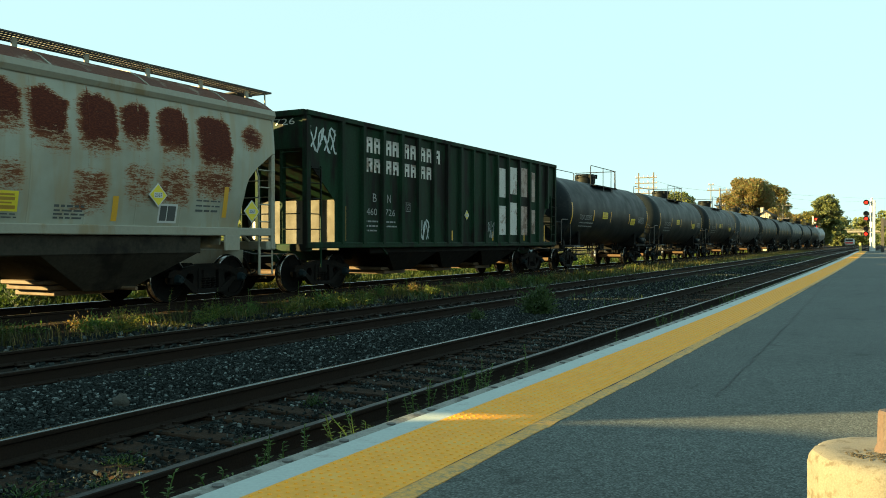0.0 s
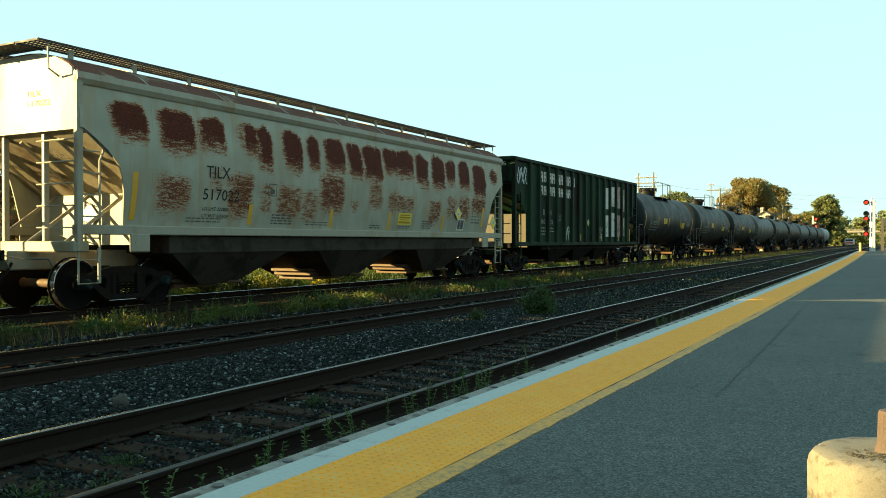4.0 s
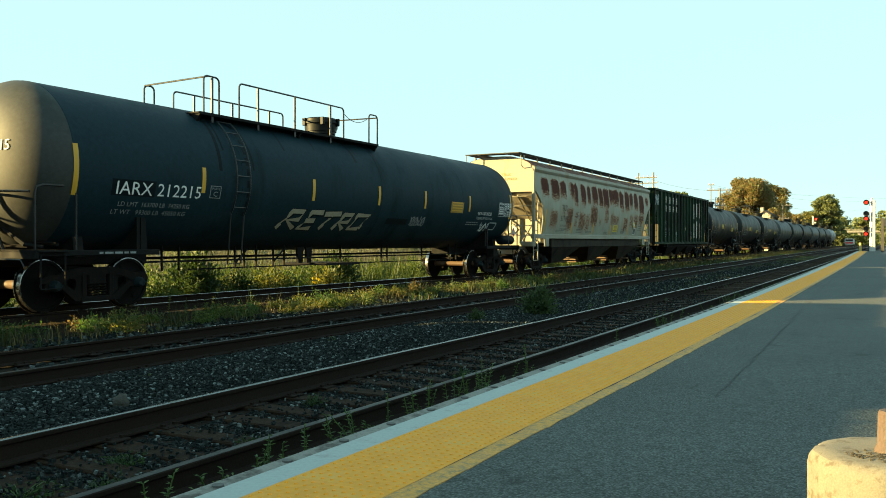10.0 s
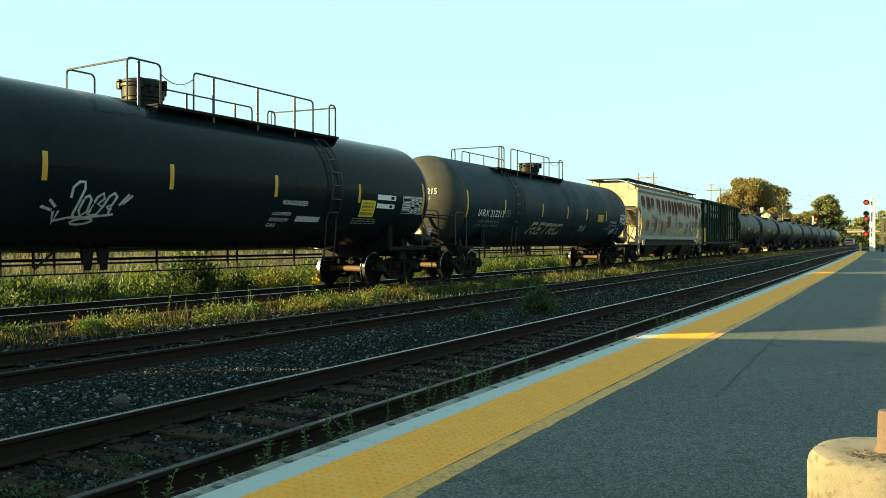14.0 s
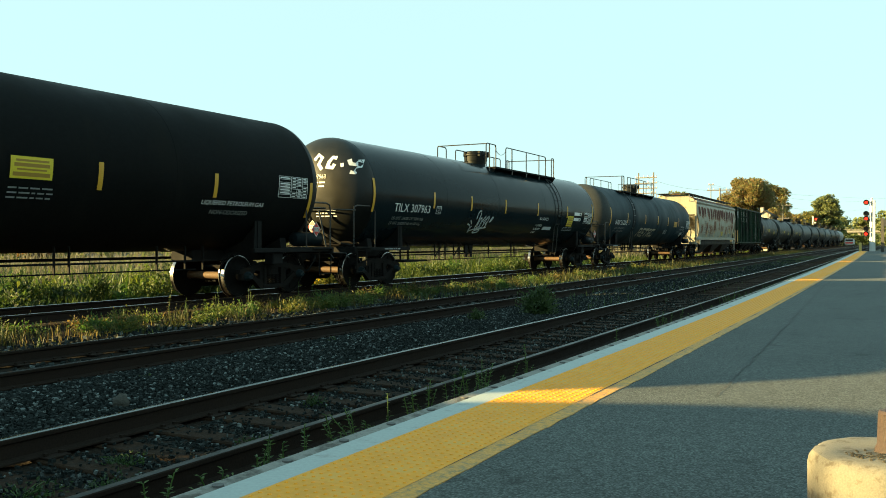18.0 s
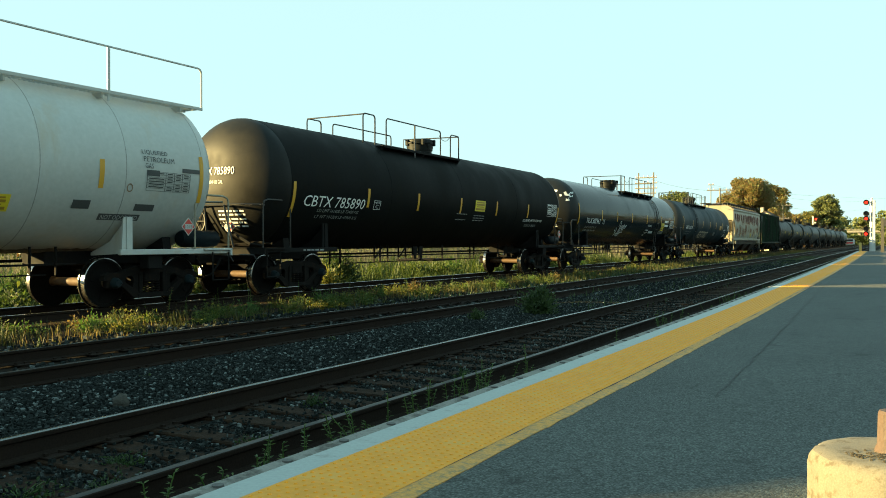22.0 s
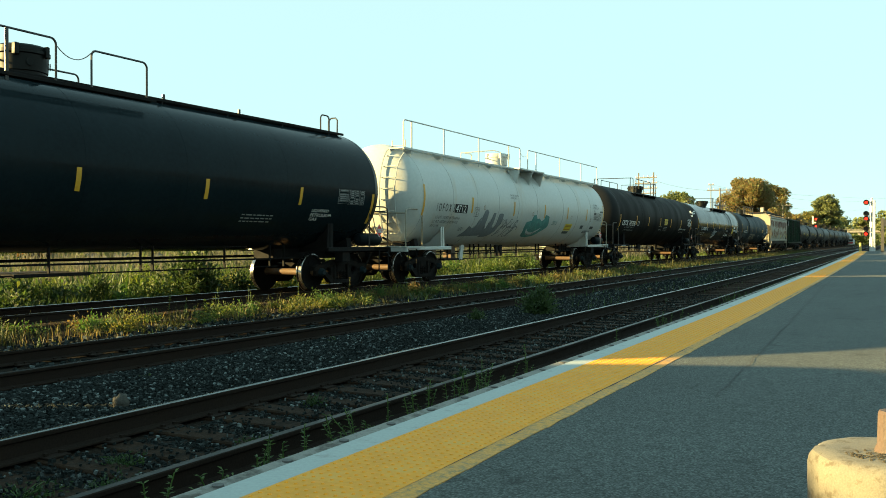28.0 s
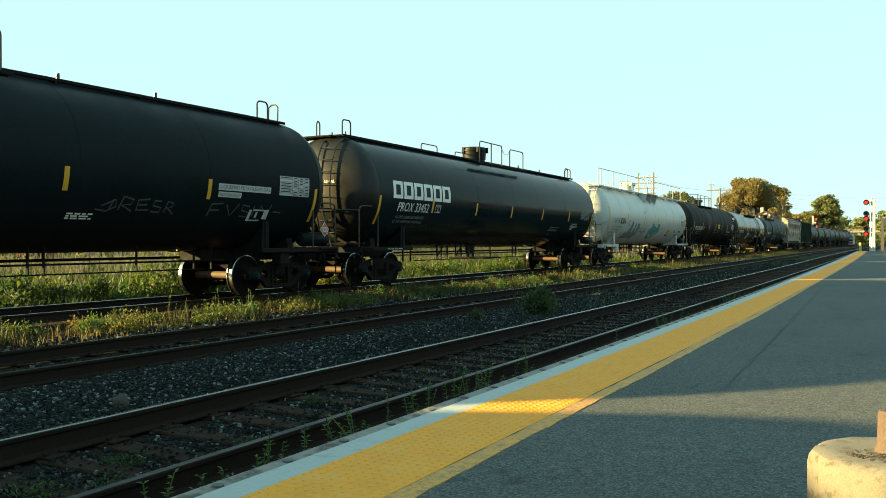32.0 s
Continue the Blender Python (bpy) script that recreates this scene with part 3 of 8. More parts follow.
def cut_letters(strings):
    """Outlines of the built-in font, each scaled to a unit box."""
    obs = []
    for w in strings:
        cu = bpy.data.curves.new("lettering", "FONT")
        cu.body, cu.resolution_u = w, 2
        obs.append((w, new("lettering", cu)))
    dg = bpy.context.evaluated_depsgraph_get()
    for w, ob in obs:
        me = bpy.data.meshes.new_from_object(ob.evaluated_get(dg))
        vs = [v.co.copy() for v in me.vertices]
        x0, x1 = min(v.x for v in vs), max(v.x for v in vs)
        y0, y1 = min(v.y for v in vs), max(v.y for v in vs)
        flat = [((v.x - x0) / (x1 - x0), (v.y - y0) / (y1 - y0)) for v in vs]
        faces = [tuple(p.vertices) for p in me.polygons]
        TEXTS[w] = (flat, faces, glyphs_of(flat, faces))
        bpy.data.meshes.remove(me)
        cu = ob.data
        bpy.data.objects.remove(ob)
        bpy.data.curves.remove(cu)


cut_letters(["PLATE", "NEW 12 1996", "307963", "IARX 212215", "FLANGE GASKETS", "O-RINGS 4273", "2013", "TILX 307963", "CBTX 785890", "I O F O X  3", "4712", "PROX 33452", "TILX", "517022", "460", "726", "B", "N", "C", "NON-ODORIZED", "LIQUEFIED PETROLEUM GAS", "LIQUEFIED", "PETROLEUM", "GAS", "NOT ODORIZED", "GROUP J", "1075", "2067",
             "LD LMT  163700 LB  74250 KG", "LT WT   99300 LB  45050 KG", "LD LMT 154700 LB 70200 KG", "LT WT 108300 LB 49100 KG", "LD LMT 161800 LB 73400 KG", "LT WT 101200 LB 45900 KG", "LD LMT 162300 LB 73600 KG", "LT WT 100700 LB 45700 KG", "LD LMT 153900 LBS 69800 KGS", "LT WT 109100 LBS 49500 KGS", "LD LMT 222800", "LT WT 63200", "CAPY 33540 US GAL", "TILX 202205"])


def on_tank(r=R_TANK, z=Z_TANK, out=0.008):
    """The near flank of a tank: x along, s degrees above its middle."""
    def at(x, s, up=0.0):
        a = radians(s)
        q = r + out + up
        return (x, -q * math.cos(a), z + q * math.sin(a))
    return at


def on_side(y, out=0.006):
    return lambda x, s, up=0.0: (x, -(y + out + up), s)


def on_end(x, out=0.006, sign=-1):
    """The end of a car: its across direction and height."""
    return lambda a, s, up=0.0: (x + sign * (out + up), -a, s)


def on_head(bars, out=0.006, r=R_TANK, z=Z_TANK):
    """The curved rear head of a tank: its across direction and height."""
    return lambda a, s, up=0.0: (-(bars / 2 + 0.5 * r * math.sqrt(max(1 - (a * a + (s - z) ** 2) / (r * r), 0.02)) + out + up), -a, s)


def patch(at, x0, x1, s0, s1, n=4, shape=None, up=0.0, nx=1):
    s = shape or Shape()
    vs = [at(x0 + (x1 - x0) * i / nx, s0 + (s1 - s0) * j / n, up) for i in range(nx + 1) for j in range(n + 1)]
    return s.add(vs, [(i * (n + 1) + j, (i + 1) * (n + 1) + j, (i + 1) * (n + 1) + j + 1, i * (n + 1) + j + 1) for i in range(nx) for j in range(n)])


def letters(car, w, at, x0, x1, s0, s1, mat, lean=0.0):
    """A word on a surface: large glyphs are parts of their own, small print is one part."""
    vs, fs, glyphs = TEXTS[w]
    pts = [at(x0 + (a + lean * b) * (x1 - x0), s0 + b * (s1 - s0), 0.005) for a, b in vs]
    if (Vector(at(x0, s1)) - Vector(at(x0, s0))).length < 0.12:
        tagged(part("lettering", Shape().add(pts, fs), mat, car, smooth=0), kind="stuff")
        return
    for g in glyphs:
        used = sorted({i for f in g for i in f})
        to = {k: n for n, k in enumerate(used)}
        part("letter", Shape().add([pts[i] for i in used], [tuple(to[i] for i in f) for f in g]), mat, car, smooth=0)


def stroke(at, pts, w, shape, wx=None):
    """A painted line through (x, s) points; w in the units of s, wx in metres."""
    wx = wx or w
    vs = []
    for i, (x, q) in enumerate(pts):
        a, b = pts[max(i - 1, 0)], pts[min(i + 1, len(pts) - 1)]
        dx, dq = (b[0] - a[0]) / wx, (b[1] - a[1]) / w
        l = math.hypot(dx, dq) or 1
        nx, nq = -dq / l * wx / 2, dx / l * w / 2
        vs += [at(x + nx, q + nq), at(x - nx, q - nq)]
    shape.add(vs, [(2 * i, 2 * i + 1, 2 * i + 3, 2 * i + 2) for i in range(len(pts) - 1)])


def scrawl(car, at, x0, x1, s0, s1, mat, seed, n=5, w=0.04, unit=1.0, label="sprayed scrawl", name="graffiti"):
    """Looping spray-paint strokes inside a box; unit is s per metre."""
    rng = random.Random(seed)
    s = Shape()
    cw = (x1 - x0) / n
    for i in range(n):
        cx = x0 + cw * (i + 0.5)
        h = (s1 - s0) / 2
        ph, tw = rng.uniform(0, 6.28), rng.choice((1.0, 1.5, 2.0))
        pts = []
        for k in range(15):
            a = ph + k / 14 * math.pi * 2 * 0.85
            pts.append((cx + cw * 0.48 * math.cos(a) + 0.1 * cw * math.sin(tw * a * 2), (s0 + s1) / 2 + h * (0.9 * math.sin(a * tw * 0.75) + 0.1 * math.cos(3 * a))))
        stroke(at, pts, w * unit, s, w)
        part(name, s, mat, car, label if i == 0 else "", smooth=0)
        s = Shape()
        a = (cx - cw * 0.4, s0 + h * rng.uniform(0, 0.4))
        b = (cx + cw * rng.uniform(0.1, 0.5), s1 - h * rng.uniform(0, 0.3))
        stroke(at, [a, ((a[0] + b[0]) / 2 + 0.05, (a[1] + b[1]) / 2), b], w * unit, s, w)
        part(name, s, mat, car, smooth=0)
        s = Shape()


def data_table(car, at, x0, x1, s0, s1, ink, ground=None, rows=7, label="stencilled data table"):
    s = Shape()
    if ground is not None:
        pl = part("data_plate", patch(at, x0, x1, s0, s1, 5), ground, car, label)
    ds, dx = (s1 - s0), (x1 - x0)
    for i in range(rows + 1):
        q = s0 + ds * i / rows
        patch(at, x0, x1, q - ds * 0.008, q + ds * 0.008, 1, s, 0.003)
    for fx in (0, 0.42, 0.62, 0.81, 1):
        x = x0 + dx * fx
        patch(at, x - 0.006, x + 0.006, s0, s1, 4, s, 0.003)
    for i in range(rows):
        q = s0 + ds * (i + 0.5) / rows
        for a, b in ((0.04, 0.38), (0.46, 0.58), (0.66, 0.77), (0.85, 0.96)):
            if (i * 3 + int(a * 10)) % 5:
                patch(at, x0 + dx * a, x0 + dx * b, q - ds * 0.028, q + ds * 0.028, 1, s, 0.003)
    tagged(part("data_table", s, ink, car, label, smooth=0), kind="stuff")


def boxed_c(car, at, x, s0, s1, w, mat):
    s = Shape()
    t, u = 0.018, (s1 - s0) * 0.05
    for a in ((x - w, x - w + t, s0, s1), (x + w - t, x + w, s0, s1), (x - w, x + w, s0, s0 + u), (x - w, x + w, s1 - u, s1)):
        patch(at, *a, 2, s)
    part("class_mark", s, mat, car, smooth=0)
    letters(car, "PLATE", at, x - w * 0.7, x + w * 0.7, s0 + (s1 - s0) * 0.68, s0 + (s1 - s0) * 0.86, mat)
    letters(car, "C", at, x - w * 0.4, x + w * 0.4, s0 + (s1 - s0) * 0.15, s0 + (s1 - s0) * 0.55, mat)


def small_lines(car, at, x0, x1, rows, mat, seed=0):
    """Rows of small unreadable writing as bars."""
    rng = random.Random(seed)
    s = Shape()
    for s0, s1 in rows:
        x = x0
        while x < x1 - 0.05:
            w = rng.uniform(0.06, 0.2)
            patch(at, x, min(x + w, x1), s0, s1, 1, s)
            x += w + 0.035
    tagged(part("small_lettering", s, mat, car, smooth=0), kind="stuff")


def notice_plate(car, at, x0, x1, s0, s1, ink="dark_letter"):
    """A yellow notice with lines of writing, drawn as bars."""
    p = part("notice_plate", patch(at, x0, x1, s0, s1, 4), M["plate_yellow"], car, "yellow notice plate")
    s = Shape()
    d = s1 - s0
    for q, a, b, h in ((0.82, 0.12, 0.9, 0.05), (0.62, 0.08, 0.92, 0.08), (0.42, 0.15, 0.85, 0.04), (0.2, 0.06, 0.94, 0.09)):
        patch(at, x0 + (x1 - x0) * a, x0 + (x1 - x0) * b, s0 + d * (q - h), s0 + d * (q + h), 1, s, 0.003)
    part("writing", s, M["ochre"], p, smooth=0)


M["ochre"] = paint("ochre_ink", (0.3, 0.17, 0.02), 0.6, vary=0.1)
M["tan_spray"] = paint("tan_spray_paint", (0.28, 0.25, 0.18), 0.7, vary=0.25, scale=8)
M["grey_spray"] = paint("grey_spray_paint", (0.13, 0.145, 0.15), 0.7, vary=0.3, scale=5)
M["teal_spray"] = paint("teal_spray_paint", (0.045, 0.17, 0.155), 0.7, vary=0.4, scale=5, stain=(0.08, 0.23, 0.21), stain_amt=0.4, stain_scale=4)
M["pale_spray"] = paint("pale_spray_paint", (0.4, 0.44, 0.44), 0.7, vary=0.3, scale=6)
M["orange_spray"] = paint("brown_spray_paint", (0.22, 0.13, 0.07), 0.7, vary=0.3, scale=6)
M["reflector"] = paint("white_reflector", (0.45, 0.45, 0.43), 0.35, vary=0.05)


def placard(car, centre, across, mat_label="red and white hazard placard", ground="red", word="1075", size=0.175):
    """A diamond sign; across is the direction in which it is read."""
    c, a, up = Vector(centre), Vector(across).normalized(), Vector((0, 0, 1))
    nrm = a.cross(up)

    def at(u, v, o):
        return c + a * u + up * v + nrm * o
    s = Shape()
    for o0, o1, k in ((-0.008, 0.0, 1.0),):
        ring = [(k * size, 0), (0, k * size), (-k * size, 0), (0, -k * size)]
        s.add([at(u, v, o0) for u, v in ring] + [at(u, v, o1) for u, v in ring], [(0, 1, 2, 3), (7, 6, 5, 4)] + [(i, 4 + i, 4 + (i + 1) % 4, (i + 1) % 4) for i in range(4)])
    p = part("placard", s, M["reflector"], car, mat_label)
    s = Shape()
    k = size * 0.88
    ring = [(k, 0), (0, k), (-k, 0), (0, -k)]
    s.add([at(u, v, 0.004) for u, v in ring], [(0, 1, 2, 3)])
    part("placard_field", s, M[ground], p, smooth=0)
    s = Shape()
    s.add([at(u, v, 0.008) for u, v in ((-0.1, -0.05), (0.1, -0.05), (0.1, 0.05), (-0.1, 0.05))], [(0, 1, 2, 3)])
    part("number_panel", s, M["reflector"], p, smooth=0)
    vs, fs = TEXTS[word][:2]
    part("number", Shape().add([at(-0.085 + 0.17 * u, -0.035 + 0.07 * v, 0.011) for u, v in vs], fs), M["dark_letter"], p, smooth=0)


# ---- parts shared by the cars ----
def coupler(car, x, d):
    s = Shape().box(min(x - d * 0.85, x), max(x - d * 0.85, x), -0.09, 0.09, 0.74, 0.96, 0.02)
    s.box(min(x - d * 0.06, x + d * 0.15), max(x - d * 0.06, x + d * 0.15), -0.17, 0.17, 0.70, 1.0, 0.04)
    s.box(min(x - d * 0.62, x - d * 0.5), max(x - d * 0.62, x - d * 0.5), -0.24, 0.24, 0.68, 1.04, 0.02)
    part("coupler", s, M["cast"], car)
    part("air_hose", Shape().tube([(x - d * 0.35, -0.35, 0.85), (x - d * 0.25, -0.36, 0.7), (x - d * 0.1, -0.32, 0.5), (x + d * 0.03, -0.2, 0.43), (x + d * 0.12, -0.1, 0.47)], 0.024, 6), M["frame_black"], car)
    part("uncoupling_lever", Shape().tube([(x - d * 0.35, -1.4, 0.8), (x - d * 0.35, -1.3, 0.92), (x - d * 0.3, -0.6, 0.93), (x - d * 0.2, -0.15, 1.0)], 0.013, 5), M["rail_grey"], car)


def hoop(x0, x1, y, z0, z1, r=0.1):
    """The line of a handrail loop with rounded corners."""
    top = [(x, z) for x, z in arc(x0 + r, z1 - r, r, 180, 90, 5)] + [(x, z) for x, z in arc(x1 - r, z1 - r, r, 90, 0, 5)]
    return [(x0, y, z0)] + [(x, y, z) for x, z in top] + [(x1, y, z0)]


def handrail(car, x0, x1, y, z0, z1, posts=(), mat=None, mid=None, rad=0.02):
    mat = mat or M["rail_grey"]
    h = part("handrail", Shape().tube(hoop(x0, x1, y, z0, z1), rad, 6), mat, car)
    for x in posts:
        part("post", Shape().box(x - 0.03, x + 0.03, y - 0.012, y + 0.012, z0 - 0.14, z1 - 0.005, 0.004), mat, h)
    if mid:
        part("middle_rail", Shape().tube([(x0, y, mid), (x1, y, mid)], rad * 0.8, 6), mat, h)


def chain(car, p0, p1, sag=0.18, mat=None):
    pts = []
    for i in range(9):
        k = i / 8
        q = Vector(p0).lerp(Vector(p1), k)
        q.z -= sag * 4 * k * (1 - k)
        pts.append(q)
    part("safety_chain", Shape().tube(pts, 0.009, 4), mat or M["rail_grey"], car)


def grating(car, x0, x1, y0, y1, z, mat, name="walkway", gap=0.09, plated=True, bar=0.012, rim=0.06):
    """Steel walkway with an edge frame and cross bars."""
    s = Shape()
    for y in (y0, y1):
        s.box(x0, x1, y - 0.018, y + 0.018, z - rim, z, 0.004)
    n = max(int((x1 - x0) / gap), 2)
    short = name == "end_walkway"
    for i in range(n + 1):
        x = x0 + (x1 - x0) * i / n
        if not short:
            s.box(x - bar, x + bar, y0, y1, z - 0.035, z - 0.006)
    if plated and mat is M["frame_black"]:
        s.box(x0 + 0.02, x1 - 0.02, y0 + 0.02, y1 - 0.02, z - 0.05, z - 0.038)
    for k in range(1, 4):
        y = y0 + (y1 - y0) * k / 4
        s.box(x0, x1, y - 0.006, y + 0.006, z - 0.03, z - 0.004)
    walk_part = part(name, s, mat, car, smooth=0)
    if short:
        for i in range(n + 1):
            x = x0 + (x1 - x0) * i / n
            part("cross_bar", Shape().box(x - 0.012, x + 0.012, y0 + 0.02, y1 - 0.02, z - 0.035, z - 0.006), mat, walk_part, smooth=0)
    return walk_part


M["housing"] = paint("valve_housing_paint", (0.006, 0.0075, 0.007), 0.5, vary=0.3, scale=5, fine=30, spec=0.15)


def dome(car, x, mat, r=0.43, z0=3.98, z1=4.48):
    s = Shape().lathe([(z0 - 0.1, r * 0.82), (z0 + 0.05, r * 0.82), (z0 + 0.06, r * 0.9), (z0 + 0.12, r * 0.9), (z0 + 0.13, r * 0.97), (z1 - 0.14, r * 1.0), (z1 - 0.12, r * 1.06), (z1 - 0.07, r * 1.06), (z1 - 0.06, r * 1.0), (z1, r * 0.98), (z1 + 0.03, r * 0.9), (z1 + 0.04, 0.02)], 0, 28, "z", (x, 0))
    mat = M["housing"] if mat is M["frame_black"] else mat
    d = part("valve_housing", s, mat, car)
    for k, (a, w) in enumerate(((0.3, 0.1), (2.6, 0.08), (-1.2, 0.07), (-2.4, 0.09))):
        c, q = math.cos(a) * r * 1.07, math.sin(a) * r * 1.07
        part("latch" if k < 3 else "hinge", Shape().box(x + c - w / 2, x + c + w / 2, q - 0.05, q + 0.05, z1 - 0.18, z1 + 0.02, 0.012), mat, d)
    for k, a in enumerate((-1.9, -0.6, 0.9)):
        c, q = x + math.cos(a) * r * 1.01, math.sin(a) * r * 1.01
        part("port_cover", Shape().cyl((c, q, z0 + 0.27), (x + math.cos(a) * r * 1.05, math.sin(a) * r * 1.05, z0 + 0.27), 0.065, 10), mat, d)


def end_gear(car, d, bars, coupled, mat, brake=True, r=R_TANK, z=Z_TANK, rail=None, both=True):
    """Sill, end platform, railings and brake gear of a tank car's end."""
    rail = rail or M["rail_grey"]
    xe = coupled / 2 - 0.48
    xi = bars / 2 - 2.0
    f = lambda a: d * a

    def bx(s, a, b, *rest):
        return s.box(min(f(a), f(b)), max(f(a), f(b)), *rest)
    part("stub_sill", bx(Shape(), xi - 0.6, xe, -0.32, 0.32, 0.78, 1.06, 0.02), M["frame_black"], car)
    part("end_platform", bx(bx(Shape(), bars / 2 + 0.1, xe, -1.5, 1.5, 1.035, 1.075, 0.006), xe - 0.06, xe, -1.5, 1.5, 0.93, 1.08, 0.008), mat, car)
    for sd in (-1, 1):
        y = sd * 1.44
        part("side_sill", bx(Shape(), xi + 0.1, xe, min(y, y - sd * 0.08), max(y, y - sd * 0.08), 0.97, 1.07, 0.01), mat, car)
        sad = Shape().prism([(f(xi + 0.25), 1.0), (f(xi + 0.5), 1.0), (f(xi + 0.5), 1.66), (f(xi + 0.3), 1.66)], sd * 1.26 - 0.02, sd * 1.26 + 0.02)
        sad.prism([(sd * 0.3, 0.95), (sd * 1.3, 1.0), (sd * 1.3, 1.66), (sd * 1.2, 1.62), (sd * 0.85, 1.22), (sd * 0.3, 1.0)], f(xi + 0.36), f(xi + 0.42), "x")
        part("saddle", sad, mat, car)
        part("tank_cradle", Shape().prism([(sd * 0.1, 0.9), (sd * 1.05, 0.95), (sd * 1.0, 1.3), (sd * 0.5, 1.06), (sd * 0.1, 1.0)], f(bars / 2 - 0.55), f(bars / 2 - 0.35), "x"), M["frame_black"], car)
        if both or sd < 0:
            # corner railing
            pts = [(f(bars / 2 - 0.1), sd * 1.42, 1.07), (f(bars / 2 - 0.1), sd * 1.42, 2.0), (f(bars / 2 - 0.02), sd * 1.42, 2.1), (f(bars / 2 + 0.08), sd * 1.42, 2.14), (f(xe - 0.2), sd * 1.42, 2.14), (f(xe - 0.07), sd * 1.42, 2.1), (f(xe - 0.04), sd * 1.42, 2.0), (f(xe - 0.04), sd * 1.42, 1.07)]
            part("corner_railing", Shape().tube(pts, 0.02, 6), rail, car)
            part("sill_step", Shape().tube([(f(xe - 0.55), sd * 1.48, 1.0), (f(xe - 0.55), sd * 1.48, 0.44), (f(xe - 0.1), sd * 1.48, 0.44), (f(xe - 0.1), sd * 1.48, 1.0)], 0.018, 6), M["frame_black"], car)
    part("end_railing", Shape().tube([(f(bars / 2 + 0.72), -1.36, 2.02), (f(bars / 2 + 0.78), -0.7, 2.04), (f(bars / 2 + 0.8), 0.7, 2.04), (f(bars / 2 + 0.72), 1.36, 2.02)], 0.022, 6), rail, car)
    part("end_strut", Shape().tube([(f(xe - 0.1), 0.25, 1.07), (f(bars / 2 + 0.82), 0.3, 2.03)], 0.025, 5), rail, car)
    part("end_strut", Shape().tube([(f(xe - 0.12), -0.5, 1.07), (f(bars / 2 + 0.82), -0.28, 2.03)], 0.025, 5), rail, car)
    if brake:
        wx = f(xe - 0.12)
        pts = [(wx, 0.62 + 0.27 * math.cos(a), 1.68 + 0.27 * math.sin(a)) for a in [2 * math.pi * i / 20 for i in range(21)]]
        wl = part("brake_wheel", Shape().tube(pts, 0.018, 6), rail, car)
        sp = Shape()
        for i in range(6):
            a = math.pi / 3 * i
            sp.tube([(wx + f(0.02), 0.62, 1.68), (wx, 0.62 + 0.26 * math.cos(a), 1.68 + 0.26 * math.sin(a))], 0.012, 4)
        part("spoke", sp, rail, wl)
        part("brake_housing", Shape().box(min(wx - f(0.3), wx - f(0.04)), max(wx - f(0.3), wx - f(0.04)), 0.4, 0.84, 1.45, 1.9, 0.03).box(min(wx - f(0.26), wx - f(0.1)), max(wx - f(0.26), wx - f(0.1)), 0.52, 0.72, 1.0, 1.5, 0.02), M["frame_black"], car)
        part("brake_post", Shape().tube([(wx - f(0.2), 0.25, 1.9), (wx - f(0.1), -0.2, 1.5), (wx - f(0.1), -0.9, 1.16), (wx - f(0.3), -1.1, 1.12)], 0.035, 6), M["frame_black"], car)
        part("brake_pipe", Shape().tube([(wx - f(0.3), 0.4, 1.12), (wx - f(0.3), -0.3, 1.14), (wx - f(0.5), -0.8, 1.2), (wx - f(0.5), -1.2, 1.16)], 0.03, 6).tube([(wx - f(0.15), 0.9, 1.1), (wx - f(0.1), 0.0, 1.15), (wx - f(0.3), -0.7, 1.12)], 0.02, 6), M["cast"], car)
    else:
        part("air_reservoir", Shape().lathe([(f(bars / 2 - 0.25), 0.02), (f(bars / 2 - 0.22), 0.13), (f(bars / 2 - 0.15), 0.17), (f(bars / 2 + 0.7), 0.17), (f(bars / 2 + 0.77), 0.13), (f(bars / 2 + 0.8), 0.02)], 1.27, 18, "x", (-1.12, 0)), M["black"], car)
        part("control_valve", Shape().box(min(f(xi + 0.8), f(xi + 1.15)), max(f(xi + 0.8), f(xi + 1.15)), -1.35, -1.1, 0.7, 0.98, 0.02), M["frame_black"], car)


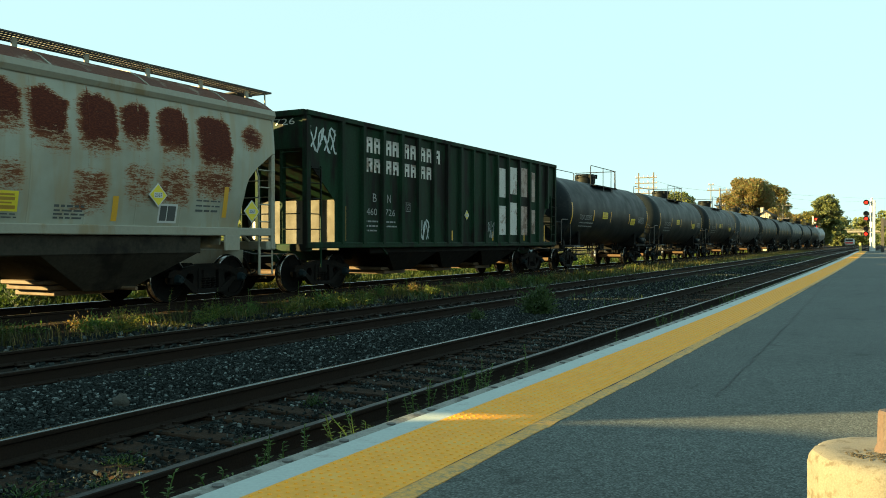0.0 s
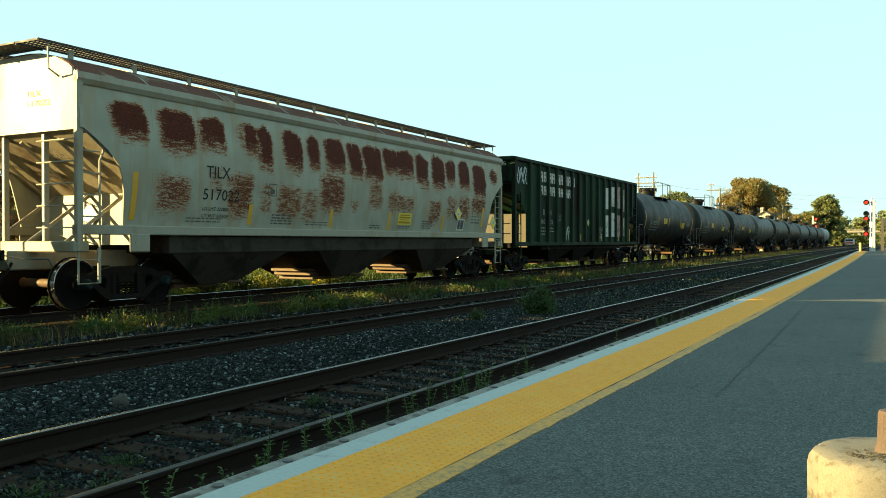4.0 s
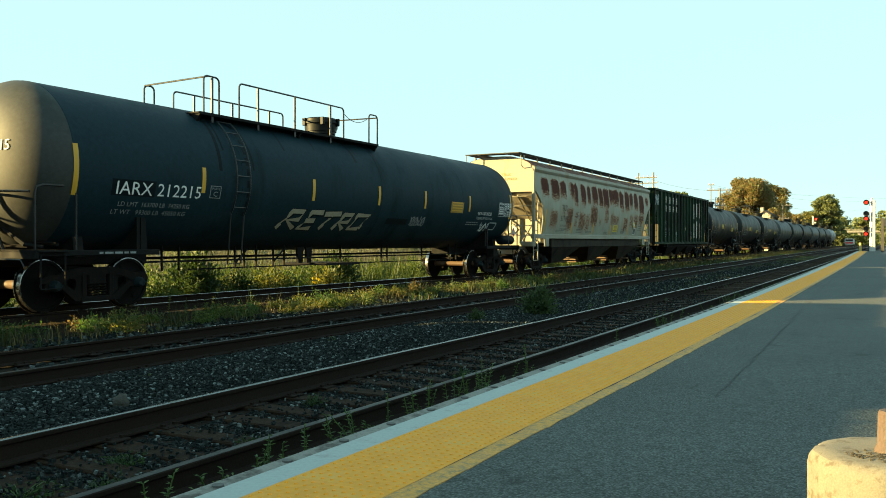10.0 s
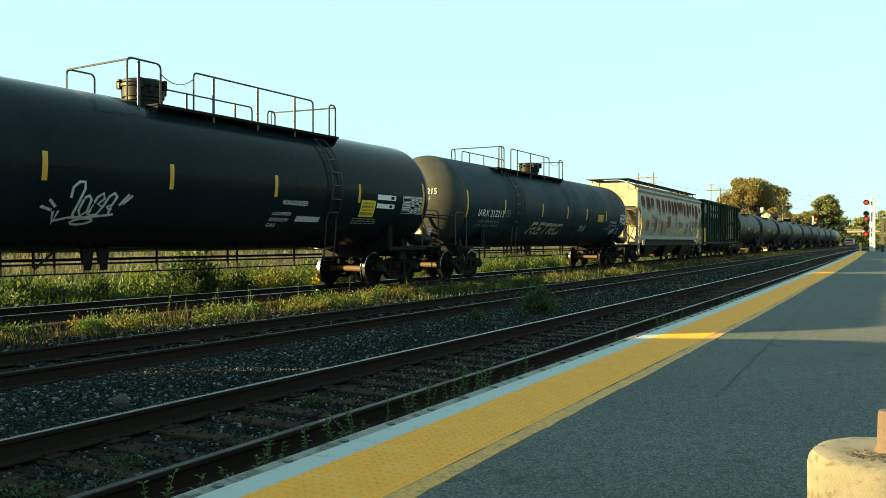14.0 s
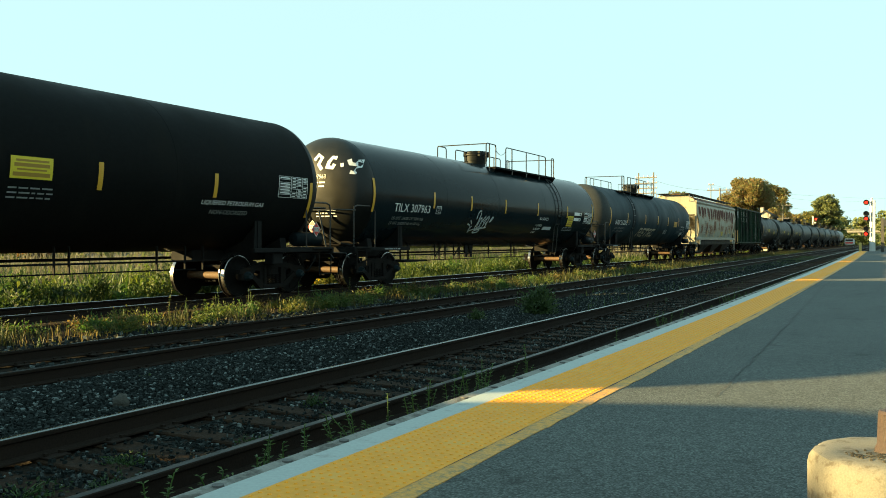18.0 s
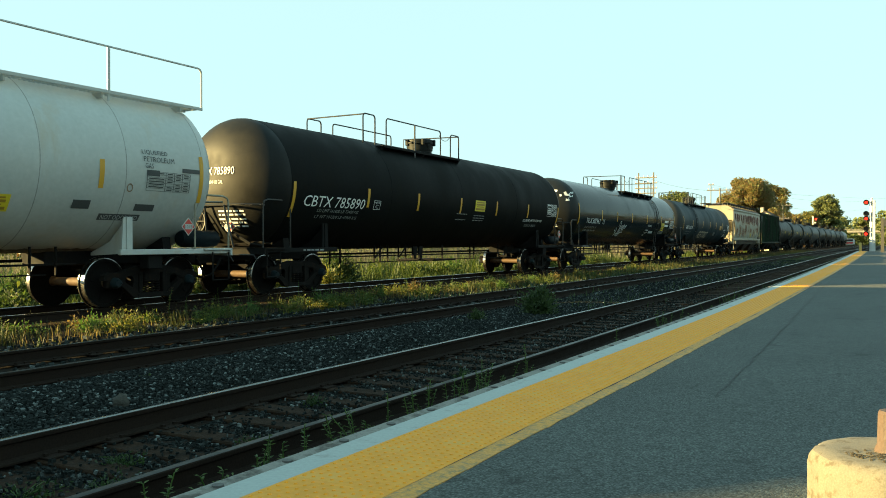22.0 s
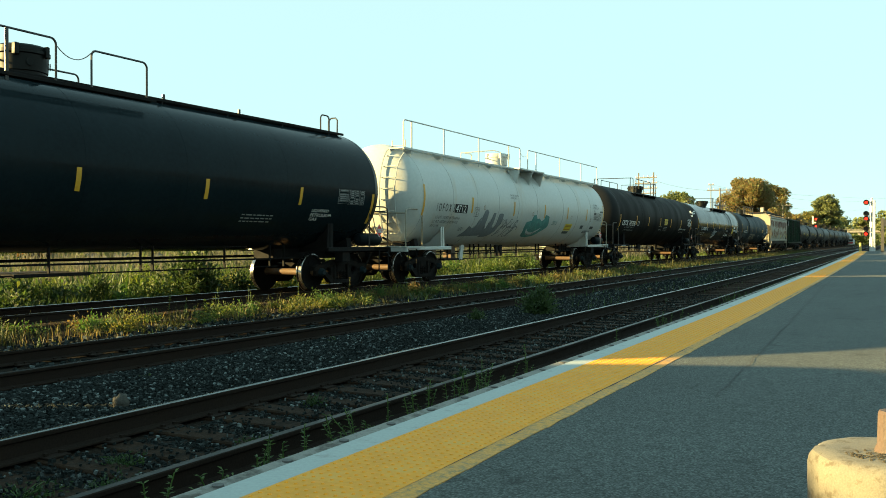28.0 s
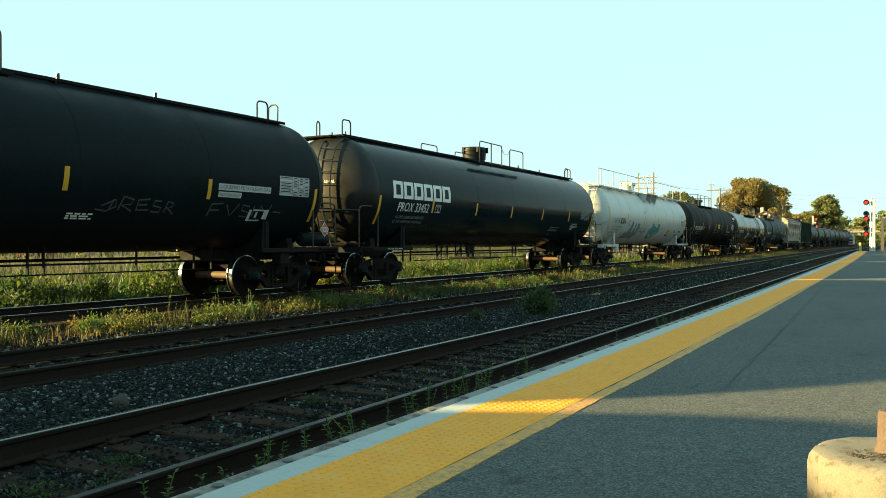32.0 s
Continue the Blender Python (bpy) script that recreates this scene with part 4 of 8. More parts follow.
def under_rods(car, bars, mat, seed=1, z0=0.62, zb=0.97):
    """Brake rods and hangers slung below the tank."""
    half = bars / 2 - 2.2
    rng = random.Random(seed)
    part("upper_rod", Shape().tube([(-half, -0.62, 0.81), (half, -0.62, 0.81)], 0.02, 6), mat, car)
    part("lower_rod", Shape().tube([(-half + 1.2, -0.62, z0 + 0.015), (half - 0.6, -0.62, z0 + 0.015)], 0.014, 6), mat, car)
    part("train_line", Shape().tube([(-half, 0.5, 0.86), (half, 0.5, 0.86)], 0.03, 6), mat, car)
    xs = [-half + 0.5, -half + 0.95, -half + 2.6, -half + 2.9, -half + 3.3, -half + 3.9, -half + 4.3, -half + 6.6, -half + 8.6, -half + 8.9, -half + 10.9, half - 0.9, half - 0.4]
    for x in xs:
        part("hanger", Shape().box(x - 0.013, x + 0.013, -0.645, -0.595, z0, zb + 0.12, 0.004), mat, car)
    for x in (-half + 2.6, -half + 3.9):
        part("brace", Shape().tube([(x, -0.62, 0.72), (x + 0.42, -0.62, zb + 0.05)], 0.022, 5), mat, car)
    for x in (-half + 5.0, -half + 5.35):
        part("slack_lever", Shape().prism([(x, 0.68), (x + 0.16, 0.68), (x + 0.22, zb + 0.08), (x - 0.04, zb + 0.08)], -0.5, -0.44), mat, car)
    part("brake_cylinder", Shape().cyl((-half + 0.2, 0.25, 0.8), (-half + 0.75, 0.25, 0.8), 0.12, 14).box(-half + 0.3, -half + 0.65, 0.17, 0.33, 0.86, zb + 0.1, 0.01), mat, car)
    part("bottom_plate", Shape().box(-half + 5.9, -half + 7.4, -0.7, 0.7, 0.60, 0.66, 0.01) if seed % 2 else Shape().box(-half + 0.6, -half + 2.0, -0.7, 0.7, 0.60, 0.66, 0.01), mat, car)


def tank_ladder(car, x, r, z, a0, a1, mat, w=0.2):
    """A side ladder bent round the tank."""
    s = Shape()
    for dx in (-w, w):
        s.tube([(x + dx, -(r + 0.07) * math.cos(radians(a)), z + (r + 0.07) * math.sin(radians(a))) for a in range(int(a1), int(a0) + 1, 6)], 0.018, 5)
    lad = part("ladder", s, mat, car)
    for a in range(int(a1) + 6, int(a0), 12):
        q = radians(a)
        part("rung", Shape().tube([(x - w, -(r + 0.07) * math.cos(q), z + (r + 0.07) * math.sin(q)), (x + w, -(r + 0.07) * math.cos(q), z + (r + 0.07) * math.sin(q))], 0.013, 5), mat, lad)
    low = z - (r + 0.07) * math.sin(radians(-a1))
    part("lower_ladder", Shape().tube([(x - w, -(r + 0.07) * math.cos(radians(a1)), low), (x - w, -1.3, 0.75), (x + w, -1.3, 0.75), (x + w, -(r + 0.07) * math.cos(radians(a1)), low)], 0.018, 5), mat, lad)


def head_ladder(car, d, bars, mat, y=-0.32, r=R_TANK, z=Z_TANK):
    """A ladder bent over the head of the tank."""
    def hx(yy, zz):
        q = max(1 - (yy * yy + (zz - z) ** 2) / (r * r), 0)
        return d * (bars / 2 + r * 0.5 * math.sqrt(q) + 0.09)
    s = Shape()
    zs = [z + 1.62 - 0.16 * i for i in range(18)]
    for yy in (y - 0.22, y + 0.22):
        s.tube([(hx(yy, zz) if zz < z + r - 0.1 else d * (bars / 2 + 0.1), yy, zz) for zz in zs], 0.02, 5)
    lad = part("end_ladder", s, mat, car)
    for zz in zs[1::2]:
        part("rung", Shape().tube([(hx(y, zz) if zz < z + r - 0.1 else d * (bars / 2 + 0.1), y - 0.22, zz), (hx(y, zz) if zz < z + r - 0.1 else d * (bars / 2 + 0.1), y + 0.22, zz)], 0.014, 5), mat, lad)


def tank_car(name, label, centre, bars, coupled, mat, marks=(), rail=None, gear=None, rings=(), r=R_TANK, z=Z_TANK, seed=1, bar_ends=(-22, 12), bar_mids=(-15.5, 3)):
    """A tank car: bars is the length between the head seams."""
    car = thing(name, label, "tank car", "freight train")
    gear = gear or M["frame_black"]
    barrel, rear, front = tank_shell(bars, r, z)
    tank = part("tank", barrel, mat, car)
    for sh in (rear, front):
        part("tank_head", sh, M["sunlit_head"] if mat.name.startswith("dusty") else M["gloss_head"] if mat.name.startswith("glossy") else M["plain_head"] if mat.name.find("black") >= 0 else mat, tank, "domed rear tank head" if sh is rear else "")
    for x in (-bars / 2 + 0.02, bars / 2 - 0.02) + tuple(rings):
        part("weld_ring", Shape().lathe([(x - 0.011, r - 0.006), (x - 0.007, r + 0.003), (x + 0.007, r + 0.003), (x + 0.011, r - 0.006)], z, 64, "x"), M["seam"] if mat is M["white_tank"] else mat, tank)
    at = on_tank(r, z)
    ends = (marks[0], marks[-1]) if marks else ()
    for x in marks:
        e = x in ends
        pr = patch(at, x - 0.05, x + 0.05, *(bar_ends if e else bar_mids), 6)
        part("reflective_bar", pr, M["yellow_mark"], car, "yellow reflective bar" if x == marks[0] else "")
    axles = []
    for d in (-1, 1):
        axles += add_truck(car, d * (bars / 2 - 0.83))
        end_gear(car, d, bars, coupled, gear, brake=d < 0, r=r, z=z, rail=rail)
        coupler(car, d * coupled / 2, d)
    if gear is M["frame_black"]:
        small_lines(car, on_side(1.44, 0.004), -bars / 2 + 0.55, -bars / 2 + 1.35, ((1.0, 1.035),), M["letter_dim"], seed)
    under_rods(car, bars, M["frame_black"], seed, zb=z - r)
    MOVERS.append((car, centre, axles))
    return car


def top_platform(car, x0, x1, dome_x, mat, rail, near, far, small, z=3.9):
    """Walkways round the valve housing with their rails."""
    for y0, y1 in ((-1.06, -0.52), (0.52, 1.06)):
        grating(car, x0, x1, y0, y1, z, mat)
    for x in (x0 + 0.05, (x0 + x1) / 2, x1 - 0.05):
        part("walkway_bracket", Shape().prism([(-1.06, z - 0.05), (1.06, z - 0.05), (0.9, z - 0.3), (0.5, z + 0.02), (-0.5, z + 0.02), (-0.9, z - 0.3)], x - 0.03, x + 0.03, "x"), mat, car)
    for a, b, posts in near:
        handrail(car, a, b, -1.04, z - 0.05, z + 0.76, posts, rail)
    for a, b, posts in far:
        handrail(car, a, b, 1.04, z - 0.05, z + 0.79, posts, rail)
    for a, b, h in small:
        handrail(car, a, b, -1.04, z - 0.05, z + h, (), rail)
    xn, xf = near[0][0], far[0][0]
    part("end_rail", Shape().tube([(xn + 0.1, -1.04, z + 0.75), (xf + 0.02, 1.04, z + 0.78)], 0.018, 6), rail, car)
    xe = small[-1][1] if small else x1
    part("end_rail", Shape().tube([(xe, -1.04, z + 0.72), (xe, 1.04, z + 0.75), (xe, 1.04, z)], 0.018, 6), rail, car)
    dome(car, dome_x, mat, z0=4.0, z1=4.46)


DARK, RG = M["frame_black"], M["rail_grey"]
LT, LD = M["letter"], M["letter_dim"]
BK = paint("black_lettering", (0.012, 0.013, 0.013), 0.6, vary=0.15, scale=4, fine=40, spec=0.2)

# dusty black-grey tank car
c = tank_car("tank_car", "dusty grey-black pressure tank car with tan scrawl and yellow bars", -13.65, 17.98, 20.35, M["grey_black"], (-8.95, -6.02, -2.47, 0.36, 2.82, 5.68, 8.88), seed=1, rings=(-4.9, 0.5, 5.2), r=R_SLIM, z=Z_SLIM, bar_ends=(-20, 13), bar_mids=(-13, 6))
at = on_tank(R_SLIM, Z_SLIM)
part("touch_up_patch", patch(on_tank(R_SLIM, Z_SLIM, 0.004), -8.2, -7.22, -18.6, -7.4, 4), M["black"], c, "black touch-up patch behind the lettering")
letters(c, "IARX 212215", at, -8.1, -6.08, -17.6, -8.6, LT)
# dark drips below the top platform
for x, w_, q0, q1 in ((-5.52, 0.09, 5, 57), (-5.36, 0.05, 22, 56), (-4.72, 0.1, -30, 50), (-4.58, 0.05, 8, 54), (-3.3, 0.06, 30, 56), (-2.1, 0.05, 36, 57), (-0.5, 0.1, 28, 57), (-0.34, 0.05, 38, 57), (0.62, 0.07, 34, 57)):
    sk = Shape()
    stroke(on_tank(R_SLIM, Z_SLIM, 0.003), [(x + 0.025 * math.sin(3.1 * x + 0.35 * k), q1 + (q0 - q1) * k / 9) for k in range(10)], 2.0, sk, w_)
    part("drip_stain", sk, M["black"], c, smooth=0)
letters(c, "LD LMT  163700 LB  74250 KG", at, -8.0, -6.3, -26, -22.6, LD)
letters(c, "LT WT   99300 LB  45050 KG", at, -8.1, -6.35, -32, -28.5, LD)
boxed_c(c, at, -5.68, -16.5, -7, 0.15, LD)
# a name in thick slanted spray strokes, doubled by a dark edge
NAME = (
    ((0.0, 0.0), (0.22, 1.0), (0.75, 1.0), (0.7, 0.55), (0.2, 0.5), (0.75, 0.0)),
    ((1.65, 1.0), (1.1, 1.0), (0.95, 0.0), (1.5, 0.05)), ((1.02, 0.5), (1.45, 0.52)),
    ((1.75, 0.92), (2.55, 0.98)), ((2.15, 0.95), (1.95, 0.0)),
    ((2.6, 0.0), (2.75, 0.95), (3.2, 0.95), (3.15, 0.5), (2.7, 0.45), (3.15, 0.0)),
    ((3.95, 0.1), (3.4, 0.05), (3.45, 0.95), (4.1, 0.95), (3.98, 0.1)),
)
for mt, w_, out, dx in (("touch_up", 0.19, 0.008, 0.045), ("tan_spray", 0.13, 0.012, 0.0)):
    for q in NAME:
        sk = Shape()
        stroke(on_tank(R_SLIM, Z_SLIM, out), [(-3.45 + 0.82 * u + 0.16 * v + dx, -41 + 17.5 * v - dx * 12) for u, v in q], w_ * 38, sk, w_)
        part("graffiti", sk, M["tan_spray"] if mt == "tan_spray" else M["black"], c, "thick tan sprayed letter stroke" if mt == "tan_spray" else "dark edge of a sprayed stroke", smooth=0)
part("touch_up_patch", patch(at, 0.95, 2.05, -33, -26, 3), M["black"], c, "black touch-up patch")
scrawl(c, at, 2.2, 3.0, -34, -22, LD, 5, 4, 0.03, 37.9)
part("faded_plate", patch(at, 4.42, 5.25, -15.5, -2.7, 4), M["ochre"], c, "faded ochre notice plate")
for k in range(4):
    part("plate_line", patch(on_tank(R_SLIM, Z_SLIM, 0.012), 4.5, 5.17, -13.6 + 3.1 * k, -12.3 + 3.1 * k, 1), M["yellow_mark"], c, smooth=0)
letters(c, "NON-ODORIZED", at, 6.33, 7.4, -16.4, -12.4, LT)
letters(c, "LIQUEFIED PETROLEUM GAS", at, 6.3, 7.52, -22.6, -18.9, M["pale_spray"])
small_lines(c, at, 5.7, 6.6, ((-27, -26), (-30, -29)), LD)
scrawl(c, at, 6.8, 7.4, -39.5, -26.7, LT, 7, 3, 0.035, 37.9)
data_table(c, at, 7.92, 8.95, -16.4, 1.2, LT)
for x0, x1, q0, q1 in ((7.4, 7.95, -36.5, -35.2), (7.45, 8.0, -26.7, -25.4), (7.4, 7.44, -36, -26), (7.96, 8.0, -36, -26)):
    part("panel_border", patch(at, x0, x1, q0, q1, 2), M["pale_spray"], c, smooth=0)
top_platform(c, -5.7, 0.97, -0.2, DARK, RG, [(-5.55, -5.11, (-5.31,)), (-4.5, -0.62, (-3.89, -2.6, -1.19))], [(-5.23, -4.95, ()), (-4.38, -0.5, (-3.74, -2.45, -1.06))], [(0.55, 0.96, 0.77)], 3.87)
chain(c, (-0.62, -1.04, 4.5), (0.55, -1.04, 4.55))
tank_ladder(c, -4.95, R_SLIM, Z_SLIM, 52, -28, RG)
placard(c, (9.15, -1.5, 1.55), (1, 0, 0))
placard(c, (-9.72, -0.1, 1.5), (0, -1, 0))
HD = on_head(17.98, r=R_SLIM, z=Z_SLIM)
letters(c, "IARX 212215", HD, -0.45, 0.75, 2.72, 2.9, LT)
letters(c, "CAPY 33540 US GAL", HD, -0.4, 0.55, 2.55, 2.63, LT)

# glossy black tank car
c = tank_car("tank_car", "glossy black pressure tank car with white lettering and pale scrawl", -34.3, 18.05, 20.85, M["gloss_black"], (-9.08, -5.82, -3.34, -0.66, 2.36, 5.6, 8.85), seed=2, rings=(-5.0, -1.2, 3.1), r=R_SLIM, z=Z_SLIM, bar_ends=(-20, 14), bar_mids=(-12, 6))
letters(c, "TILX 307963", at, -8.02, -6.04, -18.2, -9.3, LT)
letters(c, "LD LMT 154700 LB 70200 KG", at, -8.0, -6.3, -27, -23.6, LD)
letters(c, "LT WT 108300 LB 49100 KG", at, -8.05, -6.35, -33, -29.6, LD)
boxed_c(c, at, -5.5, -18.3, -9.3, 0.15, LT)
TAG_ONE = [
    [(-2.78, -27.7), (-2.77, -20.6), (-2.67, -16.9), (-2.56, -16.7), (-2.54, -21.2), (-2.61, -31.0), (-2.65, -39.1), (-2.61, -41.7)],
    [(-3.04, -37.3), (-2.97, -47.2), (-2.94, -36.9)],
    [(-2.98, -44.8), (-2.71, -41.8), (-2.24, -40.6), (-1.83, -38.3)],
    [(-2.52, -27.4), (-2.43, -25.4), (-2.37, -28.3), (-2.39, -36.9), (-2.5, -40.2), (-2.56, -35.9), (-2.52, -28.2)],
    [(-2.35, -39.4), (-2.26, -26.2), (-2.15, -23.4), (-2.11, -27.2), (-2.22, -30.9), (-2.11, -33.0), (-2.17, -38.6), (-2.33, -39.9)],
]
TAG_TWO = [
    [(-2.11, -33.8), (-2.02, -25.2), (-1.92, -22.9), (-1.85, -25.3), (-1.92, -31.2), (-2.02, -32.6), (-1.94, -35.1)],
    [(-1.94, -37.9), (-1.86, -24.5)],
    [(-3.3, -34.2), (-3.08, -36.6)],
    [(-3.17, -29.4), (-3.02, -34.3)],
    [(-1.77, -31.4), (-1.6, -23.1)],
    [(-1.7, -30.3), (-1.52, -23.9)],
    [(-2.21, -43.5), (-2.25, -45.1), (-2.36, -46.6), (-2.48, -47.3), (-2.59, -47.0), (-2.63, -45.7), (-2.59, -44.1), (-2.48, -42.7), (-2.36, -42.0), (-2.25, -42.3), (-2.21, -43.5)],
]
# Sun glints of the glossy head, drawn as white paint strokes.
HEAD_GLINTS = [
    [(-0.15, 3.36), (-0.05, 3.5), (0.08, 3.42), (0.0, 3.24), (0.12, 3.1)],
    [(0.26, 3.12), (0.3, 3.3), (0.38, 3.42), (0.5, 3.4)],
    [(0.3, 3.16), (0.42, 3.14), (0.46, 3.24)],
    [(0.62, 3.2), (0.7, 3.22)],
    [(0.8, 3.36), (0.86, 3.24), (0.98, 3.22), (1.04, 3.32)],
    [(1.04, 3.36), (1.06, 3.16), (0.98, 3.0), (0.88, 3.02)],
]
for q in TAG_ONE + TAG_TWO:
    sk = Shape()
    stroke(at, [(u, v + 5.6) for u, v in q], 1.9, sk, 0.05)
    part("graffiti", sk, M["pale_spray"], c, "white sprayed tag" if q is TAG_ONE[0] else "", smooth=0)
letters(c, "NON-ODORIZED", at, 2.65, 3.53, -18, -13.9, LT)
for i, w in enumerate(("LIQUEFIED", "PETROLEUM", "GAS")):
    letters(c, w, at, 2.4 - 0.03 * i, (3.04, 3.0, 2.66)[i], -28.2 - 5.6 * i, -24.8 - 5.6 * i, LT)
part("painted_over_patch", patch(at, 3.27, 4.16, -33.4, -28, 3), M["pale_spray"], c, "pale painted-over patch")
notice_plate(c, at, 5.72, 6.38, -25.8, -8.8)
part("painted_over_patch", patch(at, 6.45, 7.35, -7.4, -2.3, 2), LT, c, "white painted-over strip")
part("painted_over_patch", patch(at, 6.45, 7.32, -16, -11.2, 2), LT, c)
part("stencil_block", patch(on_tank(R_SLIM, Z_SLIM, 0.013), 7.1, 7.26, -6.4, -3.4, 2), DARK, c, smooth=0)
part("stencil_block", patch(on_tank(R_SLIM, Z_SLIM, 0.013), 7.06, 7.2, -15.2, -12.2, 2), DARK, c, smooth=0)
small_lines(c, at, 5.5, 6.6, ((-28.5, -27.5), (-31, -30), (-33.5, -32.5)), LD, 2)
data_table(c, at, 7.73, 8.77, -19.8, -1.5, LT)
top_platform(c, -0.6, 5.3, 0.0, DARK, RG, [(-1.3, -0.5, (-1.03,)), (0.36, 4.28, (0.92, 2.28, 3.58))], [(-1.0, -0.34, ()), (0.4, 4.45, (2.2, 3.82)), (5.06, 5.35, ())], [(4.94, 5.2, 0.77)], 3.87)
chain(c, (-0.5, -1.04, 4.45), (0.37, -1.04, 4.5), 0.16)
tank_ladder(c, 4.55, R_SLIM, Z_SLIM, 52, -28, RG)
placard(c, (9.2, -1.5, 1.55), (1, 0, 0))
placard(c, (-9.75, 0.0, 1.6), (0, -1, 0))
HD = on_head(18.05, r=R_SLIM, z=Z_SLIM)
# sun glints painted on, under the same part name as the sprayed tags
for q in HEAD_GLINTS:
    sk = Shape()
    stroke(HD, [(a + 0.16, s) for a, s in q], 0.1, sk)
    part("graffiti", sk, M["letter"], c, "white painted sun glints" if q is HEAD_GLINTS[0] else "", smooth=0)
letters(c, "307963", HD, 0.02, 0.42, 2.86, 2.97, LT)
small_lines(c, HD, 0.0, 0.4, ((2.74, 2.78), (2.64, 2.68)), LT, 2)
small_lines(c, HD, 0.1, 0.7, ((2.02, 2.05), (1.94, 1.97), (1.86, 1.89)), LT, 3)

# satin black tank car
c = tank_car("tank_car", "satin black pressure tank car with slanted white lettering", -54.5, 16.95, 19.65, M["satin_black"], (-8.36, -5.32, -2.75, -0.1, 2.57, 5.33, 8.4), seed=3, rings=(-4.2, 0.0, 4.3), bar_ends=(-30, 1), bar_mids=(-17, 1))
at = on_tank()
letters(c, "CBTX 785890", at, -8.0, -5.5, -19.2, -9.4, LT, 0.02)
letters(c, "LD LMT 161800 LB 73400 KG", at, -7.4, -5.68, -24, -21, LD, 0.01)
letters(c, "LT WT 101200 LB 45900 KG", at, -7.42, -5.68, -29.8, -26.8, LD, 0.01)
boxed_c(c, at, -4.89, -18.7, -9.7, 0.16, LT)
notice_plate(c, at, 0.9, 1.64, -13, 0)
small_lines(c, at, -0.3, 0.4, ((-18, -17), (-25, -24)), LD, 4)
small_lines(c, at, 0.9, 1.7, ((-19, -18), (-22, -21), (-25, -24)), LD, 5)
letters(c, "LIQUEFIED PETROLEUM GAS", at, 5.0, 6.82, -23, -19, LT, 0.01)
letters(c, "NON-ODORIZED", at, 5.3, 6.4, -30, -26.4, LD, 0.01)
data_table(c, at, 7.25, 8.25, -13, 4.3, LT)
top_platform(c, -3.9, 0.72, -0.05, DARK, RG, [(-4.86, -4.28, ()), (-3.71, -0.56, (-2.14,))], [(-4.57, -3.92, ()), (-3.35, -0.13, (-1.76,))], [(0.1, 0.67, 0.73)], 3.88)
chain(c, (-0.64, -1.04, 4.5), (0.15, -1.04, 4.6))
placard(c, (8.65, -1.5, 1.5), (1, 0, 0))
placard(c, (-9.2, -0.35, 1.55), (0, -1, 0))
letters(c, "CBTX 785890", on_head(16.95), -0.6, 0.5, 2.72, 2.9, LT)
letters(c, "CAPY 33540 US GAL", on_head(16.95), -0.45, 0.2, 2.52, 2.6, LT)
small_lines(c, on_head(16.95), 0.0, 0.7, ((1.88, 1.92), (1.8, 1.84), (1.7, 1.74), (1.62, 1.66), (1.54, 1.58)), LT, 6)

# white tank car
WG = M["white_tank"]
c = tank_car("tank_car", "dirty white insulated tank car with grey and teal graffiti", -74.15, 16.9, 19.6, WG, (-8.42, -5.27, -1.9, 1.08, 3.64, 6.08, 8.4), rail=M["cream"], gear=WG, seed=4, rings=(-6.6, -4.9, -3.2, -1.5, 0.3, 3.1, 4.9, 6.6))
DK = M["dark_letter"]
letters(c, "I O F O X  3", at, -7.62, -6.48, -15.9, -6.8, BK)
part("number_panel", patch(at, -6.45, -5.6, -16.5, -6.4, 3), BK, c, "dark painted number panel")
letters(c, "4712", on_tank(out=0.012), -6.4, -5.72, -15.6, -7.4, LT)
letters(c, "LD LMT 162300 LB 73600 KG", at, -7.58, -6.0, -24.4, -21, DK)
letters(c, "LT WT 100700 LB 45700 KG", at, -7.66, -6.05, -29.8, -26.4, DK)
letters(c, "NEW 12 1996", at, -7.7, -7.15, -35.2, -31.8, DK)
boxed_c(c, at, -4.9, -19.5, -8.5, 0.16, DK)
def fill(at, cols, shape=None, n=7, up=0.0):
    """A painted area: at each x its lower and upper edge."""
    sh = shape or Shape()
    vs = [at(x, a + (b - a) * k / n, up) for x, a, b in cols for k in range(n + 1)]
    return sh.add(vs, [(i * (n + 1) + k, (i + 1) * (n + 1) + k, (i + 1) * (n + 1) + k + 1, i * (n + 1) + k + 1) for i in range(len(cols) - 1) for k in range(n)])


part("graffiti", fill(at, [(-5.4, -49.4, -47.9), (-5.05, -48.6, -32.3), (-4.78, -47.9, -35.4), (-4.5, -47.9, -22.1), (-4.25, -47.1, -11.2), (-4.1, -47.1, -9.6), (-3.97, -47.1, -12.8), (-3.95, -46.3, -30.7), (-3.8, -44.7, -36.2)]), M["grey_spray"], c, "thick dark grey sprayed letter", smooth=0)
part("graffiti", fill(at, [(-3.88, -49.4, -40.1), (-3.72, -49.4, -24.5), (-3.56, -49.4, -13.5), (-3.38, -48.6, -13.5), (-3.3, -47.9, -33.8), (-3.18, -46.3, -32.3), (-3.1, -44.7, -14.3), (-2.92, -38.5, -13.5), (-2.74, -27.6, -14.3)]), M["grey_spray"], c, smooth=0)
